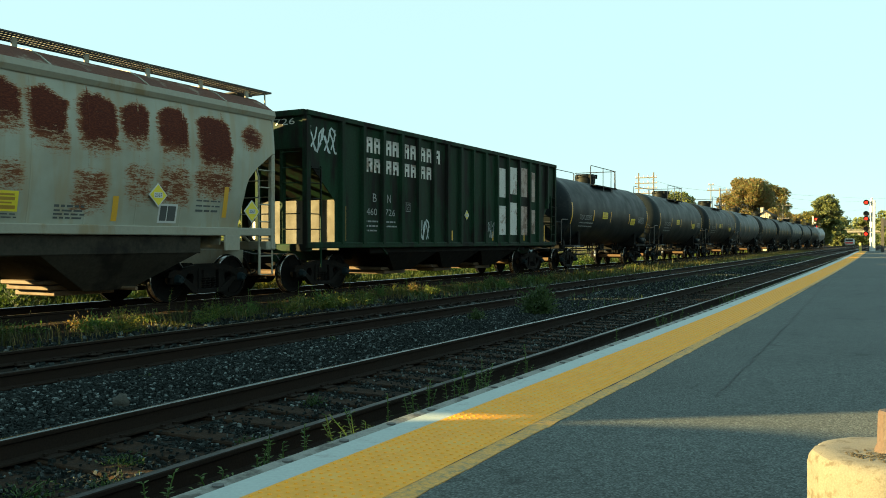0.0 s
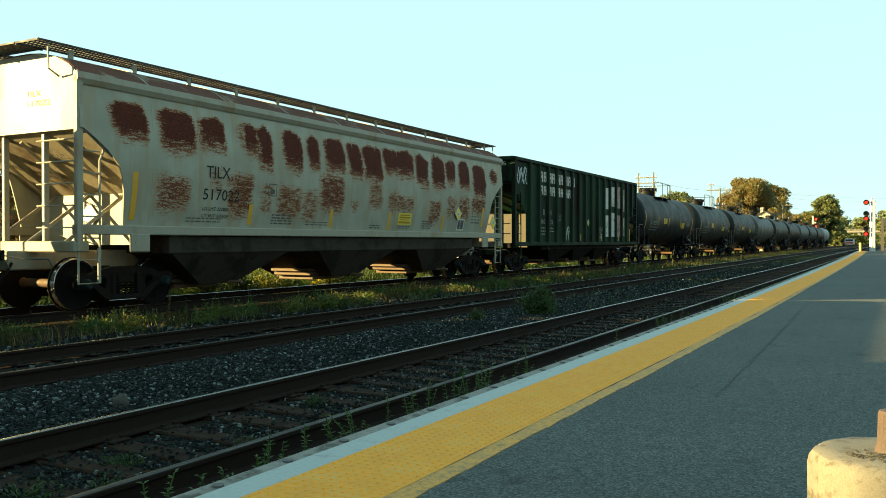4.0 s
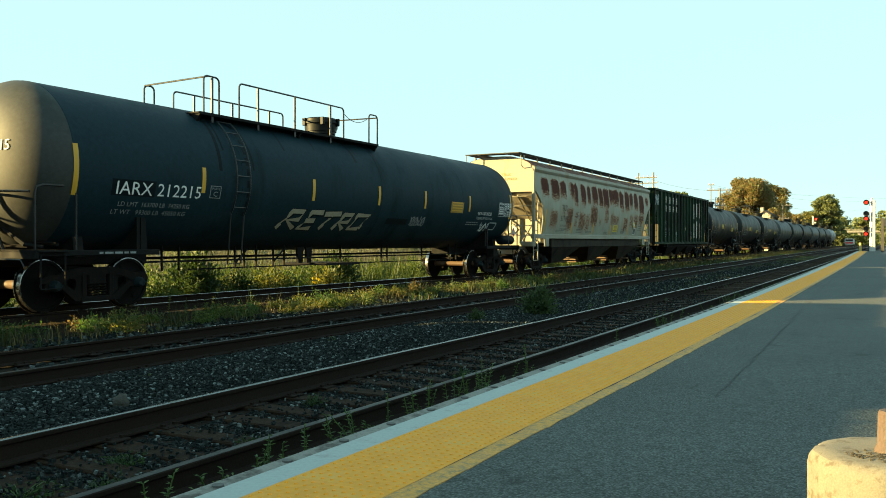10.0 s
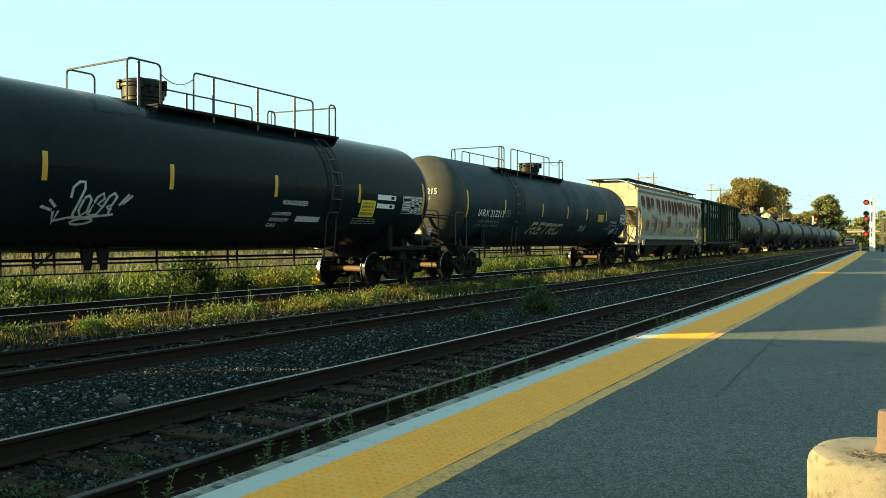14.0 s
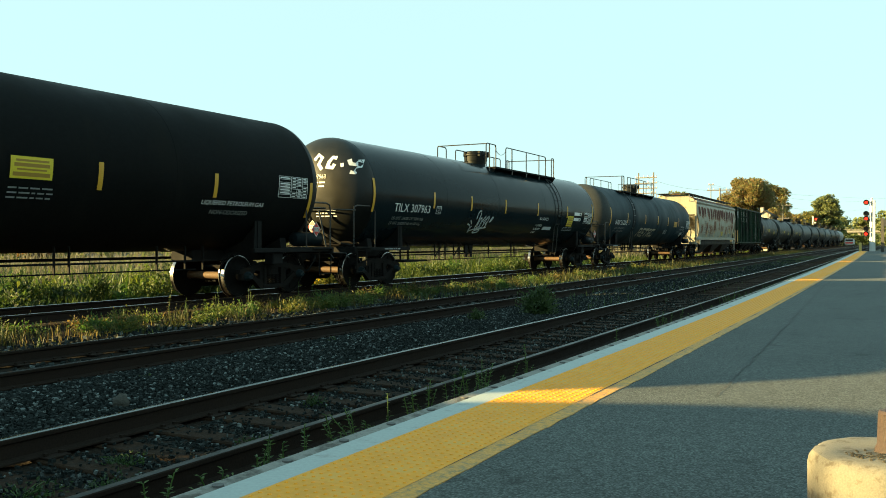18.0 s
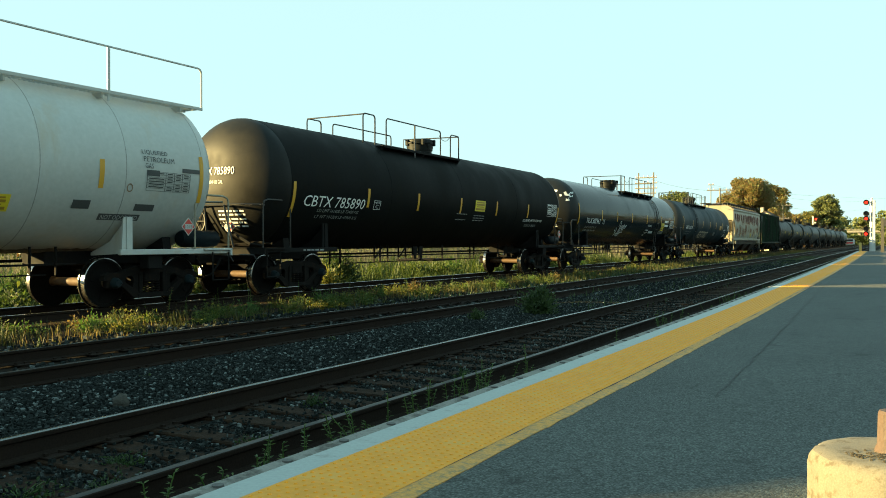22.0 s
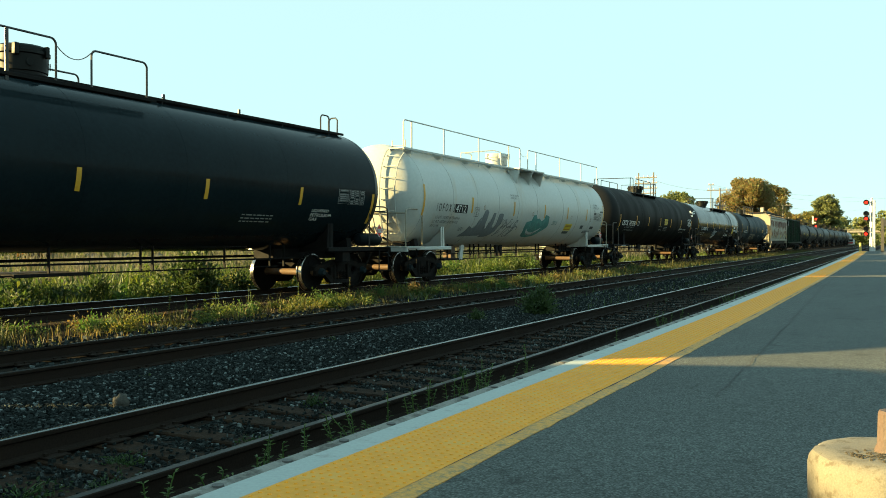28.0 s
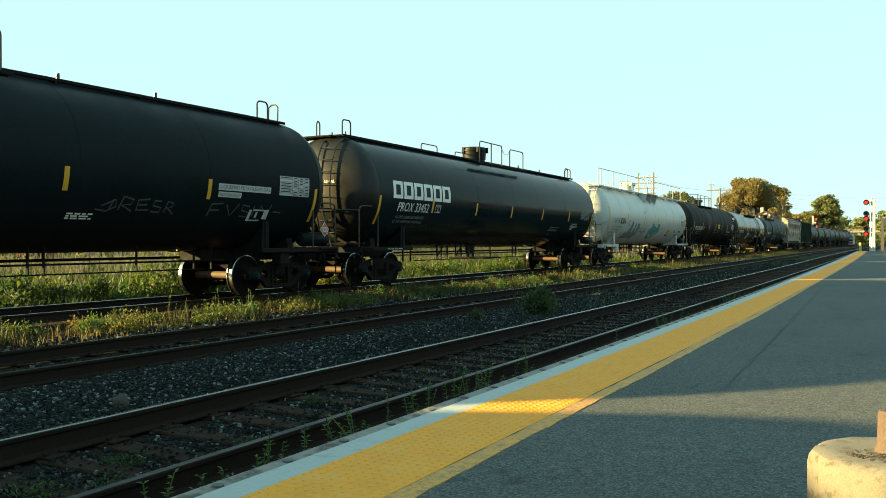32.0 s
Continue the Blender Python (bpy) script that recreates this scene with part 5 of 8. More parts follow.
part("graffiti", fill(at, [(-0.55, -30.7, -23.7), (-0.35, -46.3, -22.1), (-0.1, -48.6, -21.3), (0.02, -48.6, -12.8), (0.25, -48.6, -12), (0.45, -47.9, -18.2), (0.62, -47.1, -16.7), (0.9, -44.7, -20.6), (1.12, -40.8, -18.2), (1.2, -38.5, -11.2), (1.45, -34.6, -12), (1.62, -31.5, -13.5), (1.72, -29.1, -22.9)]), M["teal_spray"], c, "teal sprayed shape with a white toothy grin", smooth=0)
part("graffiti", fill(on_tank(out=0.013), [(-0.25, -35.4, -33), (-0.05, -42.4, -36.9), (0.25, -44.7, -39.3), (0.55, -43.2, -38.5), (0.85, -38.5, -34.6), (1.1, -32.3, -30.7)]), M["pale_spray"], c, smooth=0)
for q in ([(-0.05, -40.8), (0.2, -43.2), (0.55, -41.6), (0.9, -36.9)], [(0.0, -36.9), (0.02, -43.2)], [(0.2, -39.3), (0.21, -44.7)], [(0.4, -39.3), (0.41, -44)], [(0.6, -38.5), (0.61, -42.4)]):
    sk = Shape()
    stroke(on_tank(out=0.018), q, 0.9, sk, 0.022)
    part("graffiti", sk, M["dark_letter"], c, smooth=0)
scrawl(c, at, -2.85, -1.2, -48, -28, M["grey_spray"], 23, 3, 0.04, 36.7, "brown sprayed outlines")
scrawl(c, at, -2.7, -1.3, -34, -20, M["grey_spray"], 24, 4, 0.03, 36.7)
scrawl(c, at, -5.75, -5.45, -40, -34, M["grey_spray"], 25, 3, 0.012, 36.7)
for x, q in ((-4.35, -8), (-0.1, -11), (4.15, -12), (6.7, -14)):
    sk = Shape()
    stroke(at, [(x + 0.06 * math.cos(w * math.pi / 5), q + 2.6 * math.sin(w * math.pi / 5)) for w in range(11)], 0.8, sk, 0.02)
    part("test_mark", sk, M["orange_spray"], c, smooth=0)
letters(c, "FLANGE GASKETS", at, -2.25, -1.55, 10, 12.4, DK)
letters(c, "O-RINGS 4273", at, -2.25, -1.7, 6.4, 8.8, DK)
letters(c, "2013", at, 2.05, 2.55, -25, -19, M["teal_spray"], 0.1)
notice_plate(c, at, 3.68, 4.48, -34, -22.8)
part("stencil_block", patch(at, 3.72, 4.4, -40, -35.5, 2), DK, c)
for i, w in enumerate(("LIQUEFIED", "PETROLEUM", "GAS")):
    letters(c, w, at, 6.95 + 0.03 * i, (7.55, 7.7, 7.2)[i], 9 - 4.5 * i, 12.5 - 4.5 * i, DK)
data_table(c, at, 7.06, 8.1, -15, -2, DK)
for a, b, q0, q1 in ((7.05, 7.35, -5, -1), (7.9, 8.35, -1, 2), (6.9, 7.35, -30, -25), (5.6, 5.95, -30, -24), (6.2, 7.1, -38, -33)):
    part("painted_over_patch", patch(at, a, b, q0, q1, 2), DK, c)
letters(c, "NOT ODORIZED", on_tank(out=0.012), 6.25, 7.05, -37.2, -33.8, M["plate_grey"])
grating(c, -8.85, 8.87, -1.1, -0.62, 3.93, WG, "running_board")
for x in [-8.4 + 1.86 * i for i in range(10)]:
    part("board_bracket", Shape().box(x - 0.02, x + 0.02, -1.06, -0.7, 3.78, 3.88, 0.006), WG, c)
handrail(c, -8.83, -0.34, -1.08, 3.88, 4.72, (-8.37, -6.38, -3.89, -1.41), WG)
handrail(c, 0.4, 8.87, -1.08, 3.88, 4.72, (1.25, 3.89, 6.6), WG)
handrail(c, -1.37, -0.45, 0.9, 3.9, 4.58, (), WG)
part("end_rail", Shape().tube([(-1.36, 0.9, 4.55), (-1.0, -0.3, 4.62), (-0.85, -0.5, 4.55), (-0.85, -0.55, 3.95)], 0.018, 6), WG, c)
chain(c, (-0.34, -1.08, 4.55), (0.4, -1.08, 4.55), 0.12, WG)
pl = part("side_platform", Shape().box(-1.35, 1.1, -1.5, -0.9, 3.84, 3.9, 0.01).prism([(-1.48, 3.84), (-0.95, 3.84), (-1.33, 3.3)], -1.3, -1.24, "x").prism([(-1.48, 3.84), (-0.95, 3.84), (-1.33, 3.3)], -0.1, -0.04, "x").prism([(-1.48, 3.84), (-0.95, 3.84), (-1.33, 3.3)], 1.0, 1.06, "x"), WG, c)
dome(c, -0.1, WG, 0.42, 4.0, 4.55)
head_ladder(c, -1, 16.9, WG, -0.75)
# rusty outlet gear and a pale bracket under the belly
M["belly_rust"] = paint("rusty_outlet_steel", (0.09, 0.055, 0.034), 0.8, vary=0.35, scale=6, fine=40)
for x, w_, z0 in ((-6.45, 0.2, 0.66), (-6.05, 0.12, 0.58), (-4.75, 0.14, 0.62)):
    part("outlet_box", Shape().box(x - w_, x + w_, -0.55, -0.25, z0, 1.06, 0.015), M["belly_rust"], c, "rusty bottom outlet box")
part("outlet_pipe", Shape().tube([(-6.5, -0.45, 0.62), (-5.0, -0.45, 0.66), (-4.6, -0.45, 0.62)], 0.035, 8), M["belly_rust"], c)
part("belly_bracket", Shape().prism([(-4.62, 0.62), (-4.4, 0.62), (-4.28, 1.1), (-4.5, 1.1)], -0.72, -0.66), WG, c, "pale steel bracket")
# road grime and painted-in shade along the belly and behind the saddles
M["grime"] = paint("grime_and_shade", (0.1, 0.092, 0.078), 0.85, vary=0.4, scale=2.5, fine=20, stain=(0.2, 0.19, 0.165), stain_amt=0.5, stain_scale=5)
rng = random.Random(77)
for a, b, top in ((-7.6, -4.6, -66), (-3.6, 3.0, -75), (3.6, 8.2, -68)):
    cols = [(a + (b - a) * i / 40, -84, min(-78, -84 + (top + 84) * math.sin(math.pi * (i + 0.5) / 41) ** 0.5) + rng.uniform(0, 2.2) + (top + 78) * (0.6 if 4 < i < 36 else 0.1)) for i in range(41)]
    part("grime_and_shade_band", fill(on_tank(out=0.003), cols), M["grime"], c, "dark grime and painted shade along the belly" if a < -7 else "", smooth=0)
placard(c, (8.1, -1.5, 1.5), (1, 0, 0))
placard(c, (-9.25, -0.5, 1.4), (0, -1, 0))

# faint sprayed names of the last car
FAINT_ONE = [
    [(2.82, -27.5), (3.1, -22.5), (3.14, -27.5), (2.95, -31), (2.72, -30)], [(3.06, -22.5), (3.0, -30.5)],
    [(3.2, -30), (3.26, -20), (3.5, -22), (3.44, -25.5), (3.24, -26), (3.5, -30.5)],
    [(3.86, -21), (3.6, -22), (3.6, -29.5), (3.88, -29)], [(3.62, -25.5), (3.82, -25)],
    [(4.14, -22), (3.98, -22), (3.96, -25.5), (4.16, -27), (4.14, -30.5), (3.94, -30)],
    [(4.26, -30.5), (4.3, -22), (4.44, -23), (4.42, -26), (4.3, -26.5), (4.5, -31.5)],
]
FAINT_TWO = [
    [(5.4, -32), (5.44, -22), (5.75, -21)], [(5.42, -27), (5.68, -26.5)],
    [(5.86, -22), (6.04, -31), (6.22, -21)],
    [(6.56, -22.5), (6.36, -21.5), (6.34, -26), (6.56, -27.5), (6.52, -31.5), (6.32, -31)],
    [(6.7, -22), (6.72, -31)], [(6.84, -31), (6.9, -21), (7.16, -31), (7.24, -20)], [(7.34, -26), (7.6, -26.4)],
]

# the two black tank cars with full-length running boards
for centre, lab, mt, marks in ((-94.0, "glossy black tank car with full-length running board and white block marks", "gloss_black", (-8.8, -5.91, -2.98, -0.14, 2.82, 5.79, 8.75)), (-114.3, "black tank car with running board and pale graffiti", "black", (-8.75, -6.8, -3.9, -0.9, 2.03, 5.29, 8.71)), (-134.6, "plain black tank car with running board at the rear", "black", (-8.8, -6.0, -3.0, 0.0, 3.0, 6.0, 8.8))):
    c = tank_car("tank_car", lab, centre, 17.7, 20.3, M[mt], marks, seed=5 if centre > -100 else 6, bar_ends=(-34, -4), bar_mids=(-18.5, -3.5), rings=(-6.0, -2.9, 0.0, 2.3, 5.3))
    grating(c, -9.2, 8.7, -0.62, -0.25, 4.07, DARK, "running_board", 0.06, False)
    for x in [-8.6 + 1.85 * i for i in range(10)]:
        part("board_bracket", Shape().box(x - 0.02, x + 0.02, -0.64, -0.27, 3.9, 4.03, 0.006), DARK, c)
    grating(c, -9.25, -8.7, -0.23, 0.9, 4.07, DARK, "end_walkway")
    for a, b in ((-9.24, -8.86), (7.72, 8.08)):
        handrail(c, a, b, -0.62, 4.02, 4.45, (), RG)
    handrail(c, -9.0, -8.86, 0.4, 4.06, 4.5, (), RG)
    part("end_loop", Shape().tube([(8.46, -0.6, 4.04), (8.47, -0.6, 4.4), (8.47, -0.54, 4.46), (8.47, -0.4, 4.46), (8.47, -0.32, 4.4), (8.46, -0.32, 4.04)], 0.02, 6), RG, c)
    for x in (2.56, 4.75):
        part("stub_post", Shape().box(x - 0.03, x + 0.03, -0.62, -0.58, 4.03, 4.17, 0.006), RG, c)
    q = 0.0 if centre > -100 else -0.5
    handrail(c, q - 2.12, q - 0.32, -1.2, 3.9, 4.6, (q - 1.2,), RG)
    handrail(c, q - 2.06, q - 0.9, 1.1, 3.9, 4.66, (), RG)
    handrail(c, q + 0.38, q + 1.6, -1.2, 3.9, 4.55, (), RG)
    handrail(c, q + 0.5, q + 1.9, 1.1, 3.9, 4.6, (), RG)
    grating(c, q - 2.3, q + 1.8, -1.22, -1.08, 3.9, DARK, "side_walkway", 0.09, False)
    chain(c, (q - 0.32, -1.2, 4.5), (q + 0.38, -1.2, 4.5))
    dome(c, q - 0.1, DARK, 0.43, 4.05, 4.6)
    head_ladder(c, -1, 17.7, RG, -0.3)
    placard(c, (9.1, -1.5, 1.5), (1, 0, 0))
    placard(c, (-9.65, 0.35, 1.55), (0, -1, 0))
    if centre > -100:
        x = -8.16
        for w in (0.56, 0.56, 0.56, 0.56, 0.56, 0.56):
            s = Shape()
            for a, b, q0, q1 in ((0, 0.13, -5.6, 12), (0.37, 0.5, -5.6, 12), (0.13, 0.37, 8.4, 12), (0.13, 0.37, -5.6, -2.0)):
                patch(at, x + a, x + b, q0, q1, 4, s)
            part("brand_block", s, LT, c, "white painted block mark" if x < -8 else "", smooth=0)
            x += w
        letters(c, "PROX 33452", at, -7.88, -6.17, -18.7, -9.2, LT, 0.03)
        letters(c, "LD LMT 153900 LBS 69800 KGS", at, -7.85, -6.3, -26.4, -23.2, LD)
        letters(c, "LT WT 109100 LBS 49500 KGS", at, -7.9, -6.35, -31.5, -28.4, LD)
        boxed_c(c, at, -5.59, -17.9, -9.1, 0.16, LT)
        data_table(c, at, 7.24, 8.34, -15, -2, LD)
        for i, w in enumerate(("LIQUEFIED", "PETROLEUM", "GAS")):
            letters(c, w, at, 6.3, (6.95, 7.1, 6.6)[i], -24.5 - 4 * i, -21.5 - 4 * i, LT)
        small_lines(c, at, 4.0, 5.0, ((-30, -29), (-33, -32), (-36, -35)), LD, 8)
        letters(c, "CAPY 33540 US GAL", on_head(17.7), -0.2, 0.6, 2.75, 2.83, LT)
    elif centre > -120:
        part("label_strip", patch(at, 5.53, 7.12, -10.9, -5.9, 2), M["plate_grey"], c, "pale label strip")
        letters(c, "LIQUEFIED PETROLEUM GAS", on_tank(out=0.012), 5.57, 7.08, -10.0, -6.8, DK)
        part("label_strip", patch(at, 5.55, 6.22, -16.2, -12, 2), M["plate_grey"], c)
        letters(c, "NOT ODORIZED", on_tank(out=0.012), 5.59, 6.18, -15.3, -12.9, DK)
        data_table(c, at, 7.4, 8.45, -11.6, 4.5, M["signal_black"], M["plate_grey"])
        for q in FAINT_ONE + FAINT_TWO:
            sk = Shape()
            stroke(at, q, 1.3, sk, 0.034)
            part("graffiti", sk, M["faint_spray"], c, "faint grey sprayed stroke" if q is FAINT_ONE[0] else "", smooth=0)
        small_lines(c, at, 2.2, 2.72, ((-34.4, -33.2), (-36.2, -35), (-38, -36.8)), LT, 9)
        for x0, x1, q0, q1 in ((6.58, 7.0, -35, -33.8), (6.7, 7.2, -25.8, -24.6), (6.58, 6.66, -35, -25), (7.05, 7.2, -33, -25), (6.8, 6.86, -32, -27)):
            part("stencil_block", patch(at, x0, x1, q0, q1, 2), M["pale_spray"], c, smooth=0)

# the older tank cars ahead
for i in range(10):
    mt = ("old_tank", "older_tank", "old_tank", "grey_tank", "older_tank", "old_tank", "grey_tank", "older_tank", "old_tank", "pale_tank")[i]
    if mt not in M:
        M[mt] = paint(mt, {"old_tank": (0.01, 0.013, 0.014), "older_tank": (0.017, 0.021, 0.021), "grey_tank": (0.05, 0.058, 0.06), "pale_tank": (0.24, 0.25, 0.25)}[mt], 0.5, vary=0.25, scale=1.1, fine=8, stain=(0.03, 0.03, 0.028), stain_amt=0.3, stain_scale=1.2, spec=0.1)
    c = tank_car("tank_car", "older dark general-service tank car with a top platform" if mt != "pale_tank" else "pale grey older tank car", 39.6 + 15.3 * i, 12.3, 15.3, M[mt], (-6.1, -3.2, -0.6, 2.6, 6.1), seed=10 + i)
    if i < 3:
        letters(c, "TILX 202205", at, -5.1, -3.5, -14, -6, LD)
        notice_plate(c, at, -1.9, -1.1, -10, 1)
        notice_plate(c, at, 2.9, 3.7, -18, -6)
        small_lines(c, at, -5.0, -3.2, ((-20, -18), (-26, -24)), LD, i)
        data_table(c, at, 4.3, 5.4, -14, -2, LD)
    grating(c, -1.6, 1.8, -1.1, -0.5, 3.9, DARK)
    grating(c, -1.6, 1.8, 0.5, 1.1, 3.9, DARK)
    handrail(c, -2.3, 1.5, -1.08, 3.8, 4.75, (-0.4, 0.9), RG)
    handrail(c, -2.3, 1.5, 1.08, 3.8, 4.75, (), RG)
    part("end_rail", Shape().tube([(1.7, -1.08, 3.8), (1.7, -1.08, 4.75), (1.7, 1.08, 4.75), (1.7, 1.08, 3.8)], 0.02, 6), RG, c)
    dome(c, 0.15, DARK, 0.5, 3.95, 4.5)

# ---- the cream covered hopper ----
def rusty_cream():
    """Cream paint, rusted through where the sheet's rust_wear says so, with broken, streaky edges."""
    mt = bpy.data.materials.new("rusty_cream_paint")
    mt.use_nodes = True
    nd, ln = mt.node_tree.nodes, mt.node_tree.links
    bs = nd["Principled BSDF"]

    def val(op, a, b=None, clamp=False):
        n = nd.new("ShaderNodeMath")
        n.operation, n.use_clamp = op, clamp
        for i, v in enumerate((a, b)):
            if v is None:
                continue
            if isinstance(v, (int, float)):
                n.inputs[i].default_value = v
            else:
                ln.new(v, n.inputs[i])
        return n.outputs[0]

    def ramp(v, a, b, c=0.0, d=1.0):
        n = nd.new("ShaderNodeMapRange")
        n.interpolation_type = "SMOOTHSTEP"
        for k, q in (("From Min", a), ("From Max", b), ("To Min", c), ("To Max", d)):
            n.inputs[k].default_value = q
        ln.new(v, n.inputs["Value"])
        return n.outputs["Result"]
    tc = nd.new("ShaderNodeTexCoord")
    wear = nd.new("ShaderNodeAttribute")
    wear.attribute_name = "rust_wear"
    shape = wear.outputs["Fac"]
    mp = nd.new("ShaderNodeMapping")
    mp.inputs["Scale"].default_value = (0.42, 1.0, 2.3)
    ln.new(tc.outputs["Object"], mp.inputs["Vector"])
    n1 = nd.new("ShaderNodeTexNoise")
    n1.inputs["Scale"].default_value, n1.inputs["Detail"].default_value, n1.inputs["Roughness"].default_value = 11.0, 10, 0.72
    ln.new(mp.outputs["Vector"], n1.inputs["Vector"])
    n2 = nd.new("ShaderNodeTexNoise")
    n2.inputs["Scale"].default_value, n2.inputs["Detail"].default_value = 1.6, 4
    ln.new(tc.outputs["Object"], n2.inputs["Vector"])
    mf = nd.new("ShaderNodeMapping")
    mf.inputs["Scale"].default_value = (0.55, 1.0, 1.6)
    ln.new(tc.outputs["Object"], mf.inputs["Vector"])
    nf = nd.new("ShaderNodeTexNoise")
    nf.inputs["Scale"].default_value, nf.inputs["Detail"].default_value, nf.inputs["Roughness"].default_value = 34.0, 5, 0.7
    ln.new(mf.outputs["Vector"], nf.inputs["Vector"])
    soft = val("MULTIPLY", val("MULTIPLY", shape, val("SUBTRACT", 1.25, shape)), 3.0, True)
    soft = val("ADD", soft, 0.16)
    k = val("ADD", val("MULTIPLY", val("SUBTRACT", n1.outputs["Fac"], 0.5), 3.4), val("MULTIPLY", val("SUBTRACT", nf.outputs["Fac"], 0.5), 2.7))
    k = val("ADD", val("MULTIPLY", shape, 1.35), val("MULTIPLY", k, soft))
    rust = ramp(k, 0.52, 0.74)
    haze = ramp(val("ADD", val("MULTIPLY", shape, 1.1), val("MULTIPLY", n2.outputs["Fac"], 0.5)), 0.3, 1.1)
    # runs of brown below the blotches
    m2 = nd.new("ShaderNodeMapping")
    m2.inputs["Scale"].default_value = (5.0, 5.0, 0.35)
    ln.new(tc.outputs["Object"], m2.inputs["Vector"])
    n3 = nd.new("ShaderNodeTexNoise")
    n3.inputs["Scale"].default_value, n3.inputs["Detail"].default_value = 1.0, 5
    ln.new(m2.outputs["Vector"], n3.inputs["Vector"])
    runs = val("MULTIPLY", ramp(n3.outputs["Fac"], 0.46, 0.66), 0.6)

    def mix(f, a, b):
        n = nd.new("ShaderNodeMix")
        n.data_type = "RGBA"
        for key, v in (("Factor", f), ("A", a), ("B", b)):
            if isinstance(v, tuple):
                n.inputs[key].default_value = v
            else:
                ln.new(v, n.inputs[key])
        return n.outputs["Result"]
    base = mix(ramp(n2.outputs["Fac"], 0.3, 0.7), (0.3, 0.305, 0.25, 1), (0.25, 0.245, 0.195, 1))
    base = mix(runs, base, (0.27, 0.21, 0.13, 1))
    base = mix(val("MULTIPLY", haze, 0.42), base, (0.24, 0.13, 0.06, 1))
    base = mix(val("MULTIPLY", ramp(k, 0.1, 0.6), 0.6), base, (0.24, 0.1, 0.035, 1))
    deep = mix(ramp(nf.outputs["Fac"], 0.38, 0.68), (0.046, 0.0075, 0.0045, 1), (0.1, 0.022, 0.009, 1))
    deep = mix(ramp(shape, 0.3, 0.85), (0.15, 0.05, 0.02, 1), deep)
    ln.new(mix(rust, base, deep), bs.inputs["Base Color"])
    ln.new(val("ADD", val("MULTIPLY", rust, 0.3), 0.5), bs.inputs["Roughness"])
    bs.inputs["Specular IOR Level"].default_value = 0.2
    bp = nd.new("ShaderNodeBump")
    bp.inputs["Strength"].default_value, bp.inputs["Distance"].default_value = 0.25, 0.01
    ln.new(rust, bp.inputs["Height"])
    ln.new(bp.outputs["Normal"], bs.inputs["Normal"])
    return mt


M["rusty_cream"] = rusty_cream()
M["rusty_roof"] = paint("rusty_roof_paint", (0.1, 0.043, 0.03), 0.75, vary=0.35, scale=2, fine=20, spec=0.08, stain=(0.24, 0.2, 0.15), stain_amt=0.3, stain_scale=1.4)
CREAM = M["cream"]
M["stained_cream"] = paint("stained_cream_paint", (0.23, 0.2, 0.145), 0.6, vary=0.2, scale=1.4, fine=16, stain=(0.09, 0.06, 0.035), stain_amt=0.45, stain_scale=1.1, streak=0.5)
HO = thing("covered_hopper", "cream covered hopper car with large rust blotches on its sides", "hopper car", "freight train")
HALF, HY = 8.46, 1.55


def flank(z):
    """How far the bulging side stands out at height z."""
    return 1.60 - (0.10 * ((z - 2.9) / 1.1) ** 2 if z > 2.9 else 0.17 * ((2.9 - z) / 1.4) ** 2)


def sheet_foot(x):
    """The lower edge of the side sheet, cut round towards its ends."""
    x = abs(x)
    if x <= 7.5:
        return 1.5
    if x >= 8.4:
        return 3.12
    low = [(7.5, 1.85), (7.54, 2.25), (7.64, 2.52), (7.9, 2.79), (8.2, 3.0), (8.4, 3.12)]
    for (xa, za), (xb, zb) in zip(low, low[1:]):
        if x <= xb:
            return za + (zb - za) * (x - xa) / (xb - xa)


# rust: upper patches hang from the eave (from, to, foot); lower ones (from, to, foot, head, strength)
RUST_HIGH = ((-7.82, -7.03, 3.1), (-6.72, -5.9, 2.98), (-5.74, -5.06, 3.12), (-4.7, -4.1, 3.14), (-4.06, -3.62, 2.85), (-3.2, -2.58, 2.9), (-2.36, -1.94, 2.96), (-1.72, -0.9, 2.98), (-0.75, -0.16, 2.92), (-0.05, 0.75, 2.84), (0.9, 2.42, 3.1), (2.56, 3.26, 2.86), (3.5, 4.24, 2.87), (4.38, 4.96, 3.02), (5.2, 5.9, 2.97), (6.2, 7.06, 2.72))
RUST_LOW = ((-6.7, -6.0, 1.86, 2.44, 0.75), (-5.42, -5.12, 2.26, 2.68, 0.5), (-4.84, -4.2, 1.8, 2.6, 0.8), (-3.88, -3.56, 1.8, 2.46, 0.45), (-3.3, -2.58, 1.82, 2.44, 0.68), (-2.44, -1.94, 1.74, 2.4, 0.52), (-1.78, -0.9, 2.02, 2.8, 0.85), (-0.56, -0.26, 2.02, 2.26, 0.6), (0.3, 0.8, 2.1, 2.8, 0.6), (1.24, 2.44, 2.08, 2.5, 0.62), (3.48, 4.06, 1.82, 2.4, 0.7), (4.54, 5.02, 1.98, 2.58, 0.55), (5.32, 5.92, 1.92, 2.62, 0.7), (6.18, 7.08, 2.18, 2.6, 0.85))


def step(v, a, b):
    k = min(max((v - a) / (b - a), 0.0), 1.0)
    return k * k * (3 - 2 * k)


